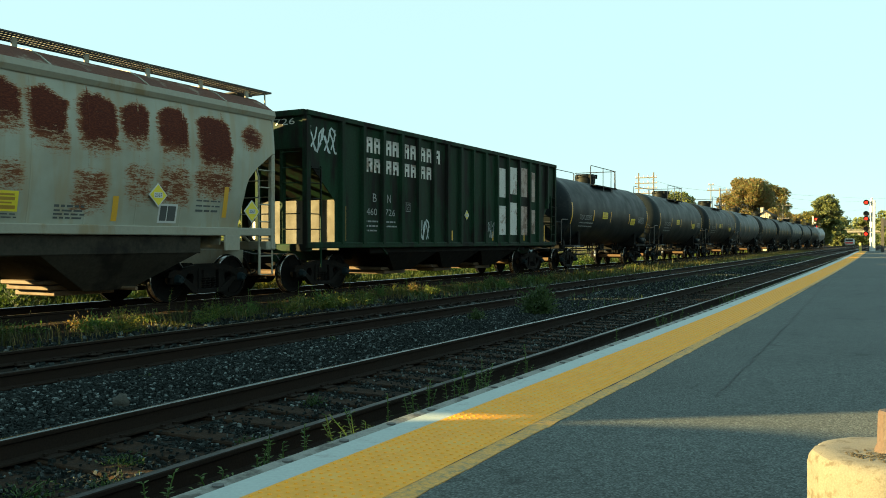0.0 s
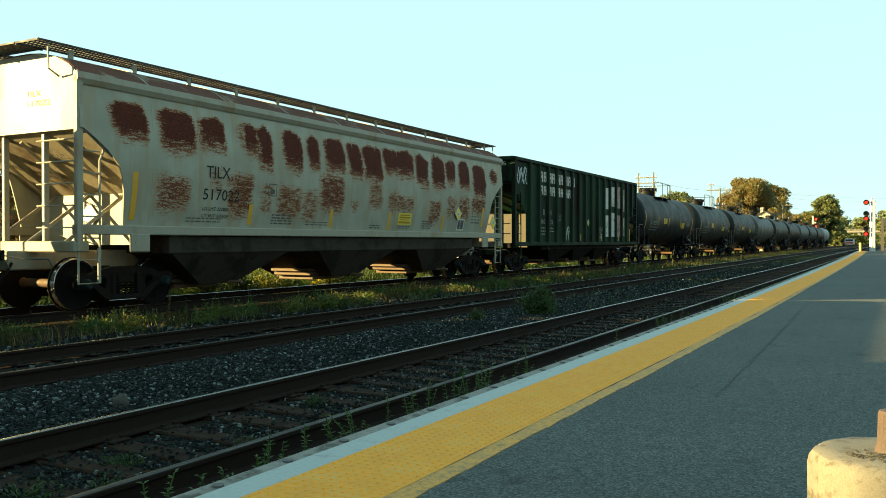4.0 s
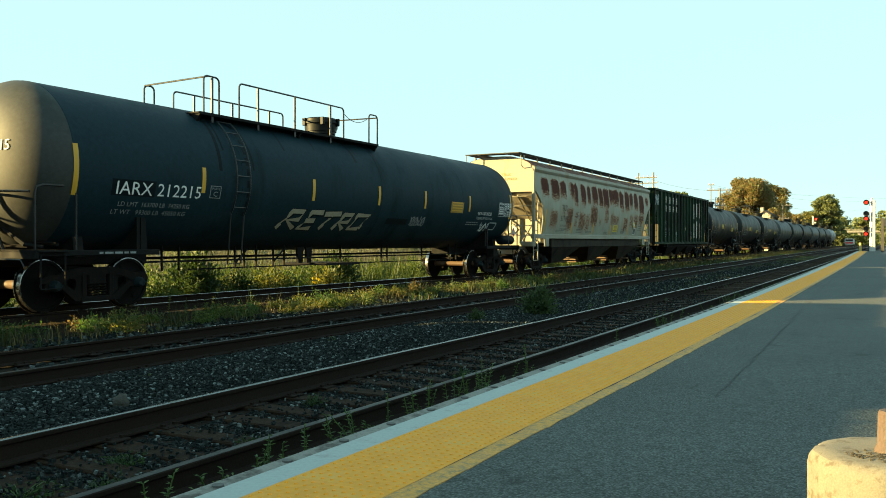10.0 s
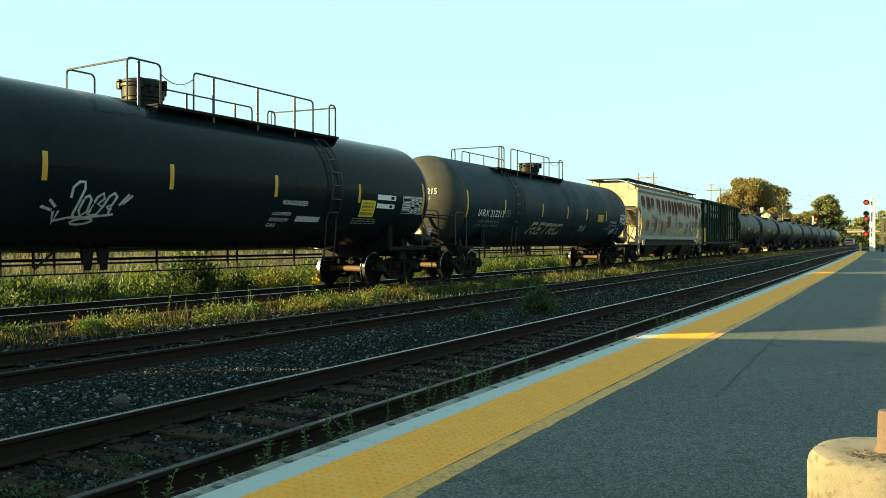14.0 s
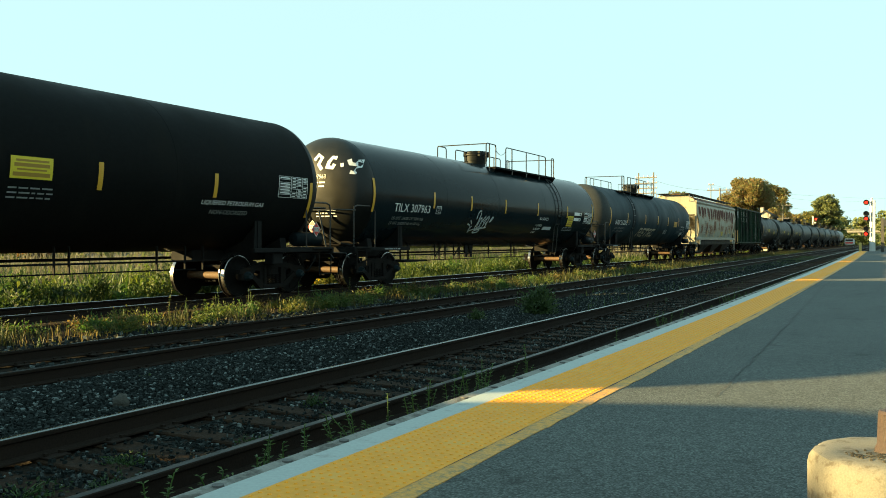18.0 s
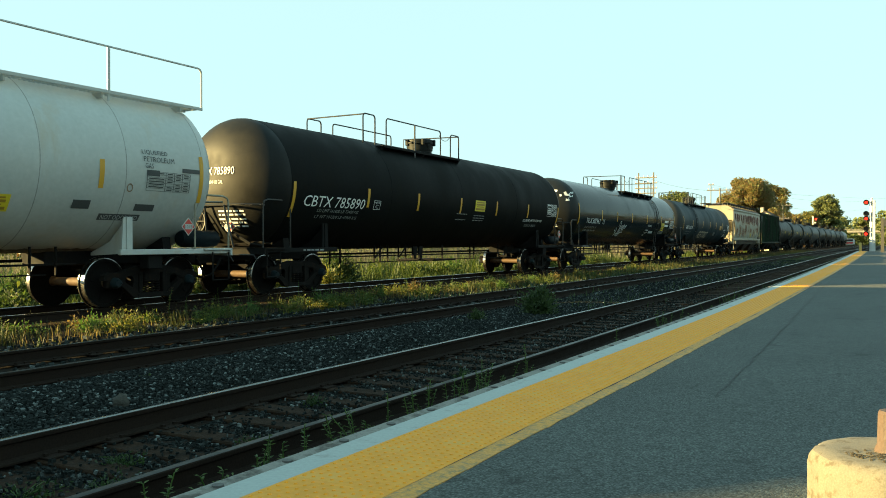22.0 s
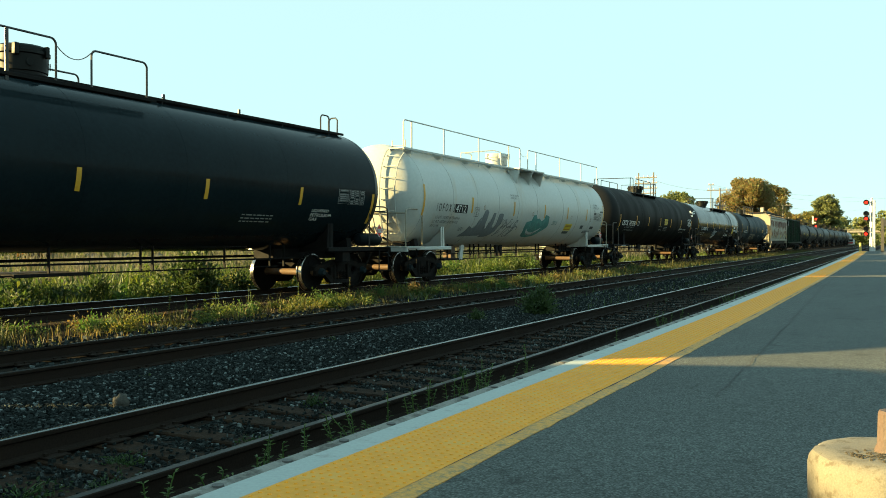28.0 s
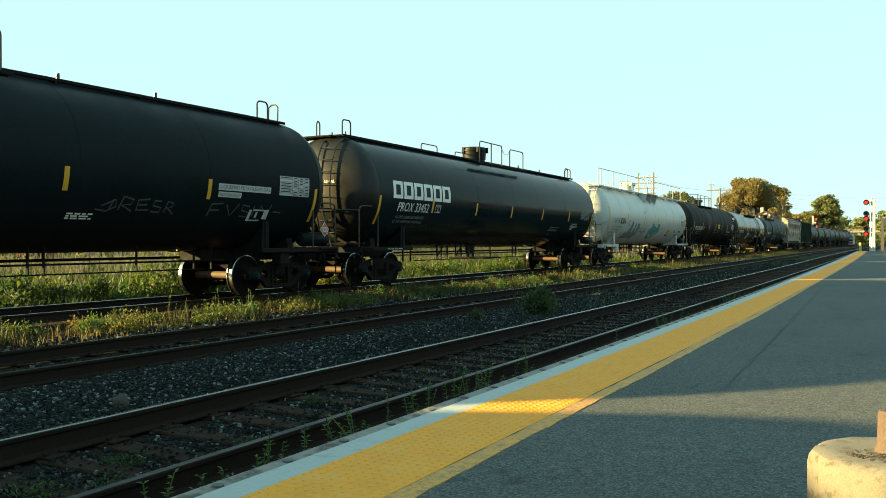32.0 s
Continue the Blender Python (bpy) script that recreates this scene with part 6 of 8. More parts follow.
def rust_at(x, z):
    wx = x + 0.07 * noise.noise((x * 2.1, z * 2.1, 5)) + 0.05 * noise.noise((x * 7, z * 5, 9))
    wz = z + 0.09 * noise.noise((x * 1.7, z * 1.9, 11)) + 0.05 * noise.noise((x * 6, z * 6, 2))
    best = 0.0
    for i, (a, b, foot) in enumerate(RUST_HIGH):
        if a - 0.3 < wx < b + 0.3:
            lean = wx - 0.1 * (3.7 - wz)
            round_off = 0.1 * step(lean, b - 0.18, b) + 0.06 * step(-lean, -a - 0.2, -a)
            gap = 0.5 if i == 3 and wx < -4.45 else 1.0
            best = max(best, gap * step(lean, a - 0.16, a + 0.13) * step(-lean, -b - 0.06, -b + 0.07) * step(-wz, -3.74 + round_off, -3.62 + round_off) * step(wz, foot - 0.34, foot + 0.3))
    for a, b, foot, head, f in RUST_LOW:
        best = max(best, 0.74 * f * step(wx, a - 0.2, a + 0.1) * step(-wx, -b - 0.16, -b + 0.06) * step(-wz, -head - 0.16, -head + 0.16) * step(wz, foot - 0.25, foot + 0.15))
    spot = math.hypot((wx - 7.75) / 0.34, (wz - 3.38) / 0.26)
    return max(best, 0.8 * step(-spot, -1.25, -0.5))


def side_sheet_shape(sd):
    """A bulging sheet with thickness, its rust worn into it point by point."""
    xs = [-8.46 + 16.92 * i / 270 for i in range(271)]
    n, sh = 46, Shape()
    for layer in (0.0, 0.03):
        for x in xs:
            z0 = sheet_foot(x)
            sh.v += [(x, sd * (flank(z) - layer), z) for z in (z0 + (4.0 - z0) * j / n for j in range(n + 1))]
    k = len(xs) * (n + 1)
    quad = lambda i, j: (i * (n + 1) + j, (i + 1) * (n + 1) + j, (i + 1) * (n + 1) + j + 1, i * (n + 1) + j + 1)
    sh.f = [quad(i, j) for i in range(270) for j in range(n)] + [tuple(q + k for q in quad(i, j))[::-1] for i in range(270) for j in range(n)]
    rim = [i * (n + 1) for i in range(271)] + [270 * (n + 1) + j for j in range(1, n + 1)] + [i * (n + 1) + n for i in range(269, -1, -1)] + list(range(n - 1, 0, -1))
    sh.f += [(a, b, b + k, a + k) for a, b in zip(rim, rim[1:] + rim[:1])]
    sh.m = [0] * len(sh.f)
    me = sh.mesh("side_sheet", M["rusty_cream"], 30)
    wear = me.attributes.new("rust_wear", "FLOAT", "POINT")
    wear.data.foreach_set("value", [rust_at(v[0], v[2]) for v in sh.v])
    return me


for sd in (-1, 1):
    y = sd * HY
    part("side_sheet", side_sheet_shape(sd), None, HO, "bulging cream side sheet with rust blotches" if sd < 0 else "")
    part("side_sill", Shape().box(-8.5, 8.5, min(y, y - sd * 0.12) - 0.012, max(y, y - sd * 0.12) + 0.012, 1.33, 1.50, 0.015), CREAM, HO)
    part("eave", Shape().prism([(sd * 1.47, 3.9), (sd * 1.55, 3.86), (sd * 1.59, 3.95), (sd * 1.57, 4.06), (sd * 1.48, 4.06)], -8.5, 8.5, "x"), CREAM, HO)
    for i in range(14):
        x = -6.9 + 1.06 * i
        sm = Shape()
        for j in range(12):
            z, w_ = 1.5 + 2.4 * j / 11, sd * (flank(1.5 + 2.4 * j / 11) + 0.004)
            sm.v += [(x - 0.022, w_ - sd * 0.006, z), (x - 0.01, w_, z), (x + 0.01, w_, z), (x + 0.022, w_ - sd * 0.006, z)]
        sm.f = [(4 * j + q, 4 * j + q + 1, 4 * j + q + 5, 4 * j + q + 4) for j in range(11) for q in range(3)]
        sm.m = [0] * len(sm.f)
        sm = sm.mesh("seam_strip", M["rusty_cream"], 30)
        sm.attributes.new("rust_wear", "FLOAT", "POINT").data.foreach_set("value", [rust_at(v.co.x, v.co.z) for v in sm.vertices])
        part("seam_strip", sm, None, HO)
roof_prof = [(-1.57, 4.05), (-1.3, 4.23), (-1.05, 4.35), (-0.6, 4.45), (-0.3, 4.48), (0.3, 4.48), (0.6, 4.45), (1.05, 4.35), (1.3, 4.23), (1.57, 4.05), (1.5, 3.98), (-1.5, 3.98)]
part("roof", Shape().prism(roof_prof, -8.45, 8.45, "x"), M["rusty_roof"], HO, "rust-streaked pale roof")
for i in range(8):
    x = -7.0 + 2.0 * i
    part("roof_rib", Shape().prism([(-1.57, 4.07), (-1.3, 4.245), (-1.05, 4.365), (-0.6, 4.465), (0.6, 4.465), (1.05, 4.365), (1.3, 4.245), (1.57, 4.07), (1.57, 4.04), (-1.57, 4.04)], x - 0.018, x + 0.018, "x"), CREAM, HO)
    part("hatch_cover", Shape().box(x - 0.85, x + 0.85, -0.33, 0.33, 4.47, 4.54, 0.03), M["rusty_roof"], HO)
for sd in (-1, 1):
    grating(HO, -8.9, 8.9, min(sd * 0.55, sd * 1.12), max(sd * 0.55, sd * 1.12), 4.57, M["board_steel"], "running_board", 0.07, True, 0.006, 0.035)
    for i in range(13):
        x = -8.2 + 1.367 * i
        part("board_post", Shape().box(x - 0.05, x + 0.05, min(sd * 1.0, sd * 1.04), max(sd * 1.0, sd * 1.04), 4.1, 4.51, 0.008), CREAM, HO)
for d in (-1, 1):
    grating(HO, min(d * 8.4, d * 8.9), max(d * 8.4, d * 8.9), -0.55, 0.55, 4.57, M["board_steel"], "end_walkway", 0.05)
    f = lambda a: d * a
    # upper end sheet, slope sheet, end structure
    part("end_sheet", Shape().prism([(-1.55, 3.1), (1.55, 3.1), (1.55, 4.03), (1.3, 4.21), (1.0, 4.35), (0.5, 4.45), (-0.5, 4.45), (-1.0, 4.35), (-1.3, 4.21), (-1.55, 4.03)], min(f(8.43), f(8.47)), max(f(8.43), f(8.47)), "x"), CREAM, HO, "cream upper end sheet")
    slope = Shape()
    for x, z, w_ in ((8.42, 3.14, 1.56), (7.36, 2.4, 1.54), (6.3, 1.62, 1.4), (5.2, 1.02, 1.34)):
        slope.v += [(f(x), -w_, z + 0.03), (f(x), w_, z + 0.03), (f(x), w_, z - 0.03), (f(x), -w_, z - 0.03)]
    slope.f = [(4 * i + q, 4 * i + (q + 1) % 4, 4 * i + 4 + (q + 1) % 4, 4 * i + 4 + q) for i in range(3) for q in range(4)] + [(0, 1, 2, 3), (15, 14, 13, 12)]
    slope.m = [0] * len(slope.f)
    part("slope_sheet", slope, M["stained_cream"], HO, "cream slope sheet with brown stains")
    part("bolster_web", Shape().prism([(-1.4, 1.15), (1.4, 1.15), (1.46, 1.95), (1.2, 2.2), (-1.2, 2.2), (-1.46, 1.95)], min(f(6.95), f(7.0)), max(f(6.95), f(7.0)), "x"), CREAM, HO)
    part("end_sill", Shape().box(min(f(8.25), f(8.55)), max(f(8.25), f(8.55)), -1.55, 1.55, 1.03, 1.22, 0.02).box(min(f(5.2), f(8.9)), max(f(5.2), f(8.9)), -0.3, 0.3, 0.72, 1.05, 0.02), CREAM if d else DARK, HO)
    for y in (-0.55, 0.55):
        part("end_post", Shape().box(min(f(8.3), f(8.4)), max(f(8.3), f(8.4)), y - 0.04, y + 0.04, 1.2, 3.1, 0.01), CREAM, HO)
    for y in (-1.0, 0.0, 1.0):
        part("slope_brace", Shape().tube([(f(8.3), y, 1.2), (f(7.0), y, 2.1)], 0.035, 6), CREAM, HO)
        part("slope_rib", Shape().tube([(f(8.3), y + 0.2, 2.98), (f(6.6), y + 0.2, 1.75)], 0.03, 6), CREAM, HO)
    for sd in (-1, 1):
        y = sd * 1.52
        part("corner_post", Shape().box(min(f(8.38), f(8.5)), max(f(8.38), f(8.5)), y - 0.05, y + 0.05, 1.05, 4.0 if sd < 0 and d < 0 else 3.12, 0.01), CREAM, HO)
        lad = part("side_ladder", Shape().tube([(f(8.02), y, 0.5), (f(8.02), y, 2.6), (f(7.95), y, 2.75), (f(7.95), y, 3.0)], 0.022, 6), CREAM, HO)
        for k in range(7):
            z = 0.9 + 0.37 * k
            part("rung", Shape().tube([(f(8.02), y, z), (f(8.45), y, z)], 0.014, 5), CREAM, lad)
        part("stirrup", Shape().tube([(f(8.05), y, 1.1), (f(8.05), y, 0.5), (f(8.45), y, 0.5), (f(8.45), y, 1.1)], 0.02, 5), CREAM, HO)
        part("jacking_plate", Shape().box(min(f(6.95), f(7.4)), max(f(6.95), f(7.4)), min(y, y + sd * 0.05), max(y, y + sd * 0.05), 1.02, 1.36, 0.02).cyl((f(7.25), y + sd * 0.055, 1.18), (f(7.25), y + sd * 0.04, 1.18), 0.05, 10, m=0), CREAM, HO)
    for k in range(8):
        z = 1.45 + 0.37 * k
        if z < 3.1:
            part("end_rung", Shape().tube([(f(8.52), -1.5, z), (f(8.52), -0.55, z)], 0.014, 5), CREAM, HO)
    part("roof_ladder", Shape().tube([(f(8.7), -1.1, 4.56), (f(8.7), -1.12, 4.1), (f(8.5), -1.12, 4.0)], 0.018, 5).tube([(f(8.88), 1.1, 4.56), (f(8.88), 1.1, 3.9), (f(8.5), 1.1, 3.9)], 0.018, 5), CREAM, HO)
    coupler(HO, f(9.2), d)
# Shade below the car is put into this colour, with random grime blotches.
M["bay"] = paint("shaded_bay_steel", (0.032, 0.027, 0.02), 0.85, spec=0.15, vary=0.35, scale=2, fine=20, stain=(0.014, 0.011, 0.009), stain_amt=0.5, stain_scale=1.5)
part("belly_sheet", Shape().box(-6.4, 6.4, -1.46, 1.46, 0.98, 1.33, 0.02), M["bay"], HO, "dark belly of the hopper, shade put into its colour")
# three discharge bays
for i, x in enumerate((-4.6, 0.0, 4.6)):
    s = Shape()
    a, b = 1.75, 0.5
    top, bot = 1.0, 0.33
    ring = [(x - a, -1.45, top), (x + a, -1.45, top), (x + a, 1.45, top), (x - a, 1.45, top), (x - b, -0.95, bot), (x + b, -0.95, bot), (x + b, 0.95, bot), (x - b, 0.95, bot)]
    s.add(ring, [(0, 1, 5, 4), (1, 2, 6, 5), (2, 3, 7, 6), (3, 0, 4, 7), (0, 3, 2, 1), (4, 5, 6, 7)])
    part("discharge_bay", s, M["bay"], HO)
    g = part("discharge_gate", Shape().box(x - 1.05, x - 0.45, -0.6, 0.6, 0.46, 0.53, 0.01).box(x - 0.95, x - 0.45, -0.58, 0.58, 0.36, 0.44, 0.01).box(x - 0.8, x + 0.48, -0.55, 0.55, 0.25, 0.34, 0.012), M["rust_tan"] if "rust_tan" in M else M.setdefault("rust_tan", paint("rusty_tan_steel", (0.1, 0.062, 0.035), 0.75, vary=0.3, scale=5, fine=40)), HO)
    part("gate_shaft", Shape().cyl((x + 0.3, -1.35, 0.36), (x + 0.3, 1.35, 0.36), 0.035, 8), M["rust_tan"], g)
at = lambda x, q, up=0.0: (x, -(flank(q) + 0.006 + up), q)
letters(HO, "TILX", at, -5.56, -4.9, 2.48, 2.71, BK)
letters(HO, "517022", at, -5.62, -4.6, 2.04, 2.26, BK)
letters(HO, "LD LMT 222800", at, -5.6, -4.87, 1.83, 1.9, BK)
letters(HO, "LT WT 63200", at, -5.6, -4.87, 1.69, 1.76, BK)
letters(HO, "GROUP J", lambda a, s, up=0: (-7.75 - (s - 2.6) * 1.38 - 0.05, -a, s + 0.03), 0.0, 0.6, 2.66, 2.74, DK)
letters(HO, "TILX", on_end(-8.47, 0.006), 0.2, 0.6, 3.72, 3.82, M["ochre"])
letters(HO, "517022", on_end(-8.47, 0.006), 0.2, 0.85, 3.55, 3.65, M["ochre"])
for x, q0, q1 in ((-7.3, 1.6, 2.46), (-4.2, 1.57, 2.0), (-1.32, 1.56, 1.98), (1.32, 1.53, 2.0), (4.3, 1.57, 2.01), (7.0, 1.7, 2.32)):
    part("reflective_bar", patch(at, x - 0.06, x + 0.06, q0, q1, 6), M["yellow_mark"], HO, "yellow reflective bar" if x < -7 else "")
notice_plate(HO, at, 1.76, 2.46, 1.68, 2.0)
for a, b, rows, sd in ((-3.5, -2.8, ((1.78, 1.81), (1.72, 1.75), (1.66, 1.69), (1.6, 1.63)), 1), (-2.3, -1.4, ((1.66, 1.68), (1.6, 1.62)), 2), (0.4, 0.9, ((1.62, 1.65), (1.56, 1.59)), 3), (3.1, 3.7, ((1.78, 1.82), (1.71, 1.74), (1.65, 1.68), (1.59, 1.62)), 4), (6.2, 6.85, ((2.0, 2.03), (1.9, 1.93), (1.8, 1.84)), 5), (1.76, 2.46, ((1.63, 1.65), (1.58, 1.6)), 6), (-6.0, -5.0, ((1.6, 1.62), (1.66, 1.68)), 7)):
    small_lines(HO, at, a, b, rows, DK, sd)
s = Shape()
for q in ((-3.7, -3.68, 2.2, 2.47), (-3.44, -3.42, 2.2, 2.47), (-3.7, -3.42, 2.2, 2.22), (-3.7, -3.42, 2.45, 2.47), (-3.63, -3.49, 2.25, 2.35)):
    patch(at, *q, 1, s)
part("class_mark", s, DK, HO, smooth=0)
pn = part("data_plate", patch(at, 5.3, 5.72, 1.58, 1.9, 1), M["dark_letter"], HO, "dark data plate in a white border")
s = Shape()
for q in ((5.28, 5.32, 1.56, 1.92), (5.7, 5.74, 1.56, 1.92), (5.28, 5.74, 1.56, 1.6), (5.28, 5.74, 1.88, 1.92), (5.48, 5.5, 1.58, 1.9)):
    patch(at, *q, 1, s, 0.004)
part("plate_border", s, M["reflector"], pn, smooth=0)
placard(HO, (5.2, -1.585, 2.07), (1, 0, 0), "pale green and yellow diamond placard", "plate_yellow", "2067", 0.22)
placard(HO, (7.75, -1.57, 1.85), (1, 0, 0), "pale green and yellow diamond placard", "plate_yellow", "2067", 0.24)
part("white_diamond", Shape().add([(-7.02 - 0.02, y, z) for y, z in ((-0.28, 1.7), (-0.02, 1.95), (0.24, 1.7), (-0.02, 1.45))], [(0, 1, 2, 3)]), M["reflector"], HO, smooth=0)
MOVERS.append((HO, 5.78, add_truck(HO, -7.05) + add_truck(HO, 7.05)))

# ---- the green open-top hopper ----
GR = M["green"]
GN = thing("open_hopper", "dark green open-top hopper car with ribbed sides and faded marks", "hopper car", "freight train")
GH, GY = 8.05, 1.5
side = [(-8.0, 4.2), (-8.0, 3.15), (-6.85, 2.2), (-6.85, 1.1), (6.85, 1.1), (6.85, 2.2), (8.0, 3.15), (8.0, 4.2)]
for sd in (-1, 1):
    y = sd * GY
    part("side_sheet", Shape().prism(side, min(y, y - sd * 0.025), max(y, y - sd * 0.025)), GR, GN)
    part("top_chord", Shape().box(-8.05, 8.05, y - 0.09, y + 0.09, 4.14, 4.27, 0.02), GR, GN)
    part("side_sill", Shape().box(-8.05, 8.05, y - 0.08, y + 0.08, 1.05, 1.2, 0.02), GR, GN)
    for x in (-6.62, -5.69, -4.75, -3.8, -2.88, -1.98, -1.12, -0.24, 0.64, 1.54, 2.46, 3.38, 4.36, 5.33, 6.22, 7.1):
        part("stake", Shape().prism([(x - 0.1, y - sd * 0.005), (x - 0.065, y + sd * 0.1), (x + 0.065, y + sd * 0.1), (x + 0.1, y - sd * 0.005)], 1.15 if abs(x) < 6.8 else 2.5, 4.16, "z"), GR, GN)
    for d in (-1, 1):
        part("corner_post", Shape().box(min(d * 7.9, d * 8.06), max(d * 7.9, d * 8.06), y - 0.07, y + 0.07, 1.05, 4.2, 0.012), GR, GN)
for d in (-1, 1):
    f = lambda a: d * a
    part("end_sheet", Shape().box(min(f(7.98), f(8.02)), max(f(7.98), f(8.02)), -1.46, 1.46, 3.4, 4.2), GR, GN)
    part("end_chord", Shape().box(min(f(7.92), f(8.1)), max(f(7.92), f(8.1)), -1.5, 1.5, 4.13, 4.28, 0.02), GR, GN)
    part("slope_sheet", Shape().prism([(f(8.0), 3.45), (f(8.0), 3.38), (f(4.4), 0.85), (f(4.4), 0.92)], -1.46, 1.46), GR, GN)
    part("end_sill", Shape().box(min(f(7.75), f(8.06)), max(f(7.75), f(8.06)), -1.5, 1.5, 0.98, 1.16, 0.02).box(min(f(4.4), f(8.4)), max(f(4.4), f(8.4)), -0.3, 0.3, 0.72, 1.02, 0.02), GR, GN)
    part("bolster_web", Shape().prism([(-1.45, 1.0), (1.45, 1.0), (1.45, 2.25), (-1.45, 2.25)], min(f(6.6), f(6.65)), max(f(6.6), f(6.65)), "x"), M["tan_web"] if "tan_web" in M else M.setdefault("tan_web", paint("dusty_tan_steel", (0.052, 0.045, 0.031), 0.7, vary=0.2, scale=3, fine=30)), GN)
    for y in (-0.75, 0.0, 0.75):
        part("end_post", Shape().box(min(f(7.86), f(7.98)), max(f(7.86), f(7.98)), y - 0.05, y + 0.05, 1.1, 3.42, 0.01), GR, GN)
    for k in range(6):
        z = 1.5 + 0.36 * k
        part("rung", Shape().tube([(f(8.1), -1.4, z), (f(8.1), -0.9, z)], 0.014, 5).tube([(f(8.0), -1.55, z), (f(7.5), -1.55, z)], 0.014, 5) if k < 5 else Shape().tube([(f(8.1), -1.4, z), (f(8.1), -0.9, z)], 0.014, 5), GR, GN)
    part("ladder_rail", Shape().box(min(f(7.48), f(7.52)), max(f(7.48), f(7.52)), -1.57, -1.53, 0.6, 3.0, 0.006), GR, GN)
    coupler(GN, f(8.52), d)
    part("brake_step", Shape().box(min(f(8.06), f(8.4)), max(f(8.06), f(8.4)), -0.6, 0.6, 1.02, 1.06, 0.008), GR, GN)
part("belly_sheet", Shape().box(-5.2, 5.2, -1.42, 1.42, 0.9, 1.1, 0.02), M["cast"], GN)
for x in (-2.9, 0.0, 2.9):
    s = Shape()
    a, b, top, bot = 1.4, 0.45, 0.92, 0.4
    s.add([(x - a, -1.4, top), (x + a, -1.4, top), (x + a, 1.4, top), (x - a, 1.4, top), (x - b, -1.0, bot), (x + b, -1.0, bot), (x + b, 1.0, bot), (x - b, 1.0, bot)], [(0, 1, 5, 4), (1, 2, 6, 5), (2, 3, 7, 6), (3, 0, 4, 7), (0, 3, 2, 1), (4, 5, 6, 7)])
    part("discharge_bay", s, M["cast"], GN)
    g = part("discharge_gate", Shape().box(x - 0.95, x - 0.4, -0.9, 0.9, 0.42, 0.5, 0.012).box(x - 0.7, x + 0.42, -0.85, 0.85, 0.3, 0.4, 0.012), M["rust_tan"], GN)
at = on_side(GY)
M["brand_white"] = paint("faded_white_brand", (0.5, 0.47, 0.44), 0.65, vary=0.2, scale=3, fine=25, stain=(0.2, 0.13, 0.1), stain_amt=0.35, stain_scale=3)
M["brand_pink"] = paint("rust_washed_white", (0.33, 0.24, 0.21), 0.7, vary=0.3, scale=4, fine=25, stain=(0.13, 0.07, 0.05), stain_amt=0.55, stain_scale=2.5)
for row, (q0, q1, xs) in enumerate(((3.52, 3.92, (-5.5, -5.13, -4.57, -4.22, -3.97, -3.64, -3.27, -2.72, -2.35, -1.84)), (3.02, 3.38, (-5.5, -5.13, -4.57, -4.2, -3.62, -3.25, -2.72, -2.35)))):
    for i, x in enumerate(xs):
        s = Shape()
        w = 0.29
        for a, b, p, q in ((0, 0.1, q0, q1), (w - 0.1, w, q0, q1), (0, w, q1 - 0.09, q1), (0.1, w - 0.1, (q0 + q1) / 2 - 0.04, (q0 + q1) / 2 + 0.04)):
            patch(at, x + a, x + b, p, q, 1, s)
        part("brand_block", s, M["brand_white"], GN, "faded white painted block mark" if i == 0 else "", smooth=0)
for x0, x1, q0, q1, mt in ((2.6, 3.26, 1.45, 2.45, "brand_white"), (2.62, 3.24, 2.75, 3.75, "brand_white"), (3.5, 4.24, 1.45, 2.6, "brand_white"), (3.5, 4.24, 2.9, 3.85, "brand_white"), (4.48, 5.2, 1.45, 2.5, "brand_pink"), (4.48, 5.2, 2.85, 3.9, "brand_pink"), (5.45, 5.95, 1.5, 2.4, "brand_pink"), (5.45, 5.95, 2.7, 3.8, "brand_pink")):
    part("brand_shape", patch(at, x0, x1, q0, q1, 1), M[mt], GN, smooth=0)
letters(GN, "B", at, -5.2, -5.02, 2.25, 2.47, LD)
letters(GN, "N", at, -4.5, -4.32, 2.25, 2.47, LD)
letters(GN, "460", at, -5.5, -5.0, 1.9, 2.08, LD)
letters(GN, "726", at, -4.6, -4.1, 1.9, 2.08, LD)
small_lines(GN, at, -5.55, -4.95, ((1.72, 1.76), (1.6, 1.64), (1.48, 1.52)), LD, 1)
small_lines(GN, at, -4.6, -4.0, ((1.72, 1.76), (1.6, 1.64)), LD, 2)
boxed_c(GN, at, -3.4, 2.05, 2.3, 0.12, LD)
for x, q0, q1 in ((-6.45, 1.22, 2.1), (-3.65, 1.25, 1.6), (-0.75, 1.25, 1.55), (2.2, 1.25, 1.55), (4.9, 1.25, 1.55), (6.9, 1.22, 1.85)):
    part("reflective_bar", patch(at, x - 0.04, x + 0.04, q0, q1, 1), M["yellow_mark"], GN, "yellow reflective bar" if x < -6 else "")
placard(GN, (0.2, -1.53, 2.05), (1, 0, 0), "pale yellow diamond mark", "plate_yellow", "2067", 0.16)
scrawl(GN, at, -7.85, -6.8, 3.3, 3.95, M["pale_spray"], 41, 4, 0.05, 1, "white sprayed scrawl")
scrawl(GN, at, -2.75, -2.2, 1.25, 1.85, M["pale_spray"], 42, 3, 0.04, 1)
scrawl(GN, at, 1.7, 2.3, 1.3, 1.9, LD, 43, 3, 0.04, 1)
part("white_diamond", Shape().add([(-6.69, y, z) for y, z in ((0.95, 1.5), (1.2, 1.75), (1.45, 1.5), (1.2, 1.25))], [(0, 1, 2, 3)]), M["reflector"], GN, smooth=0)
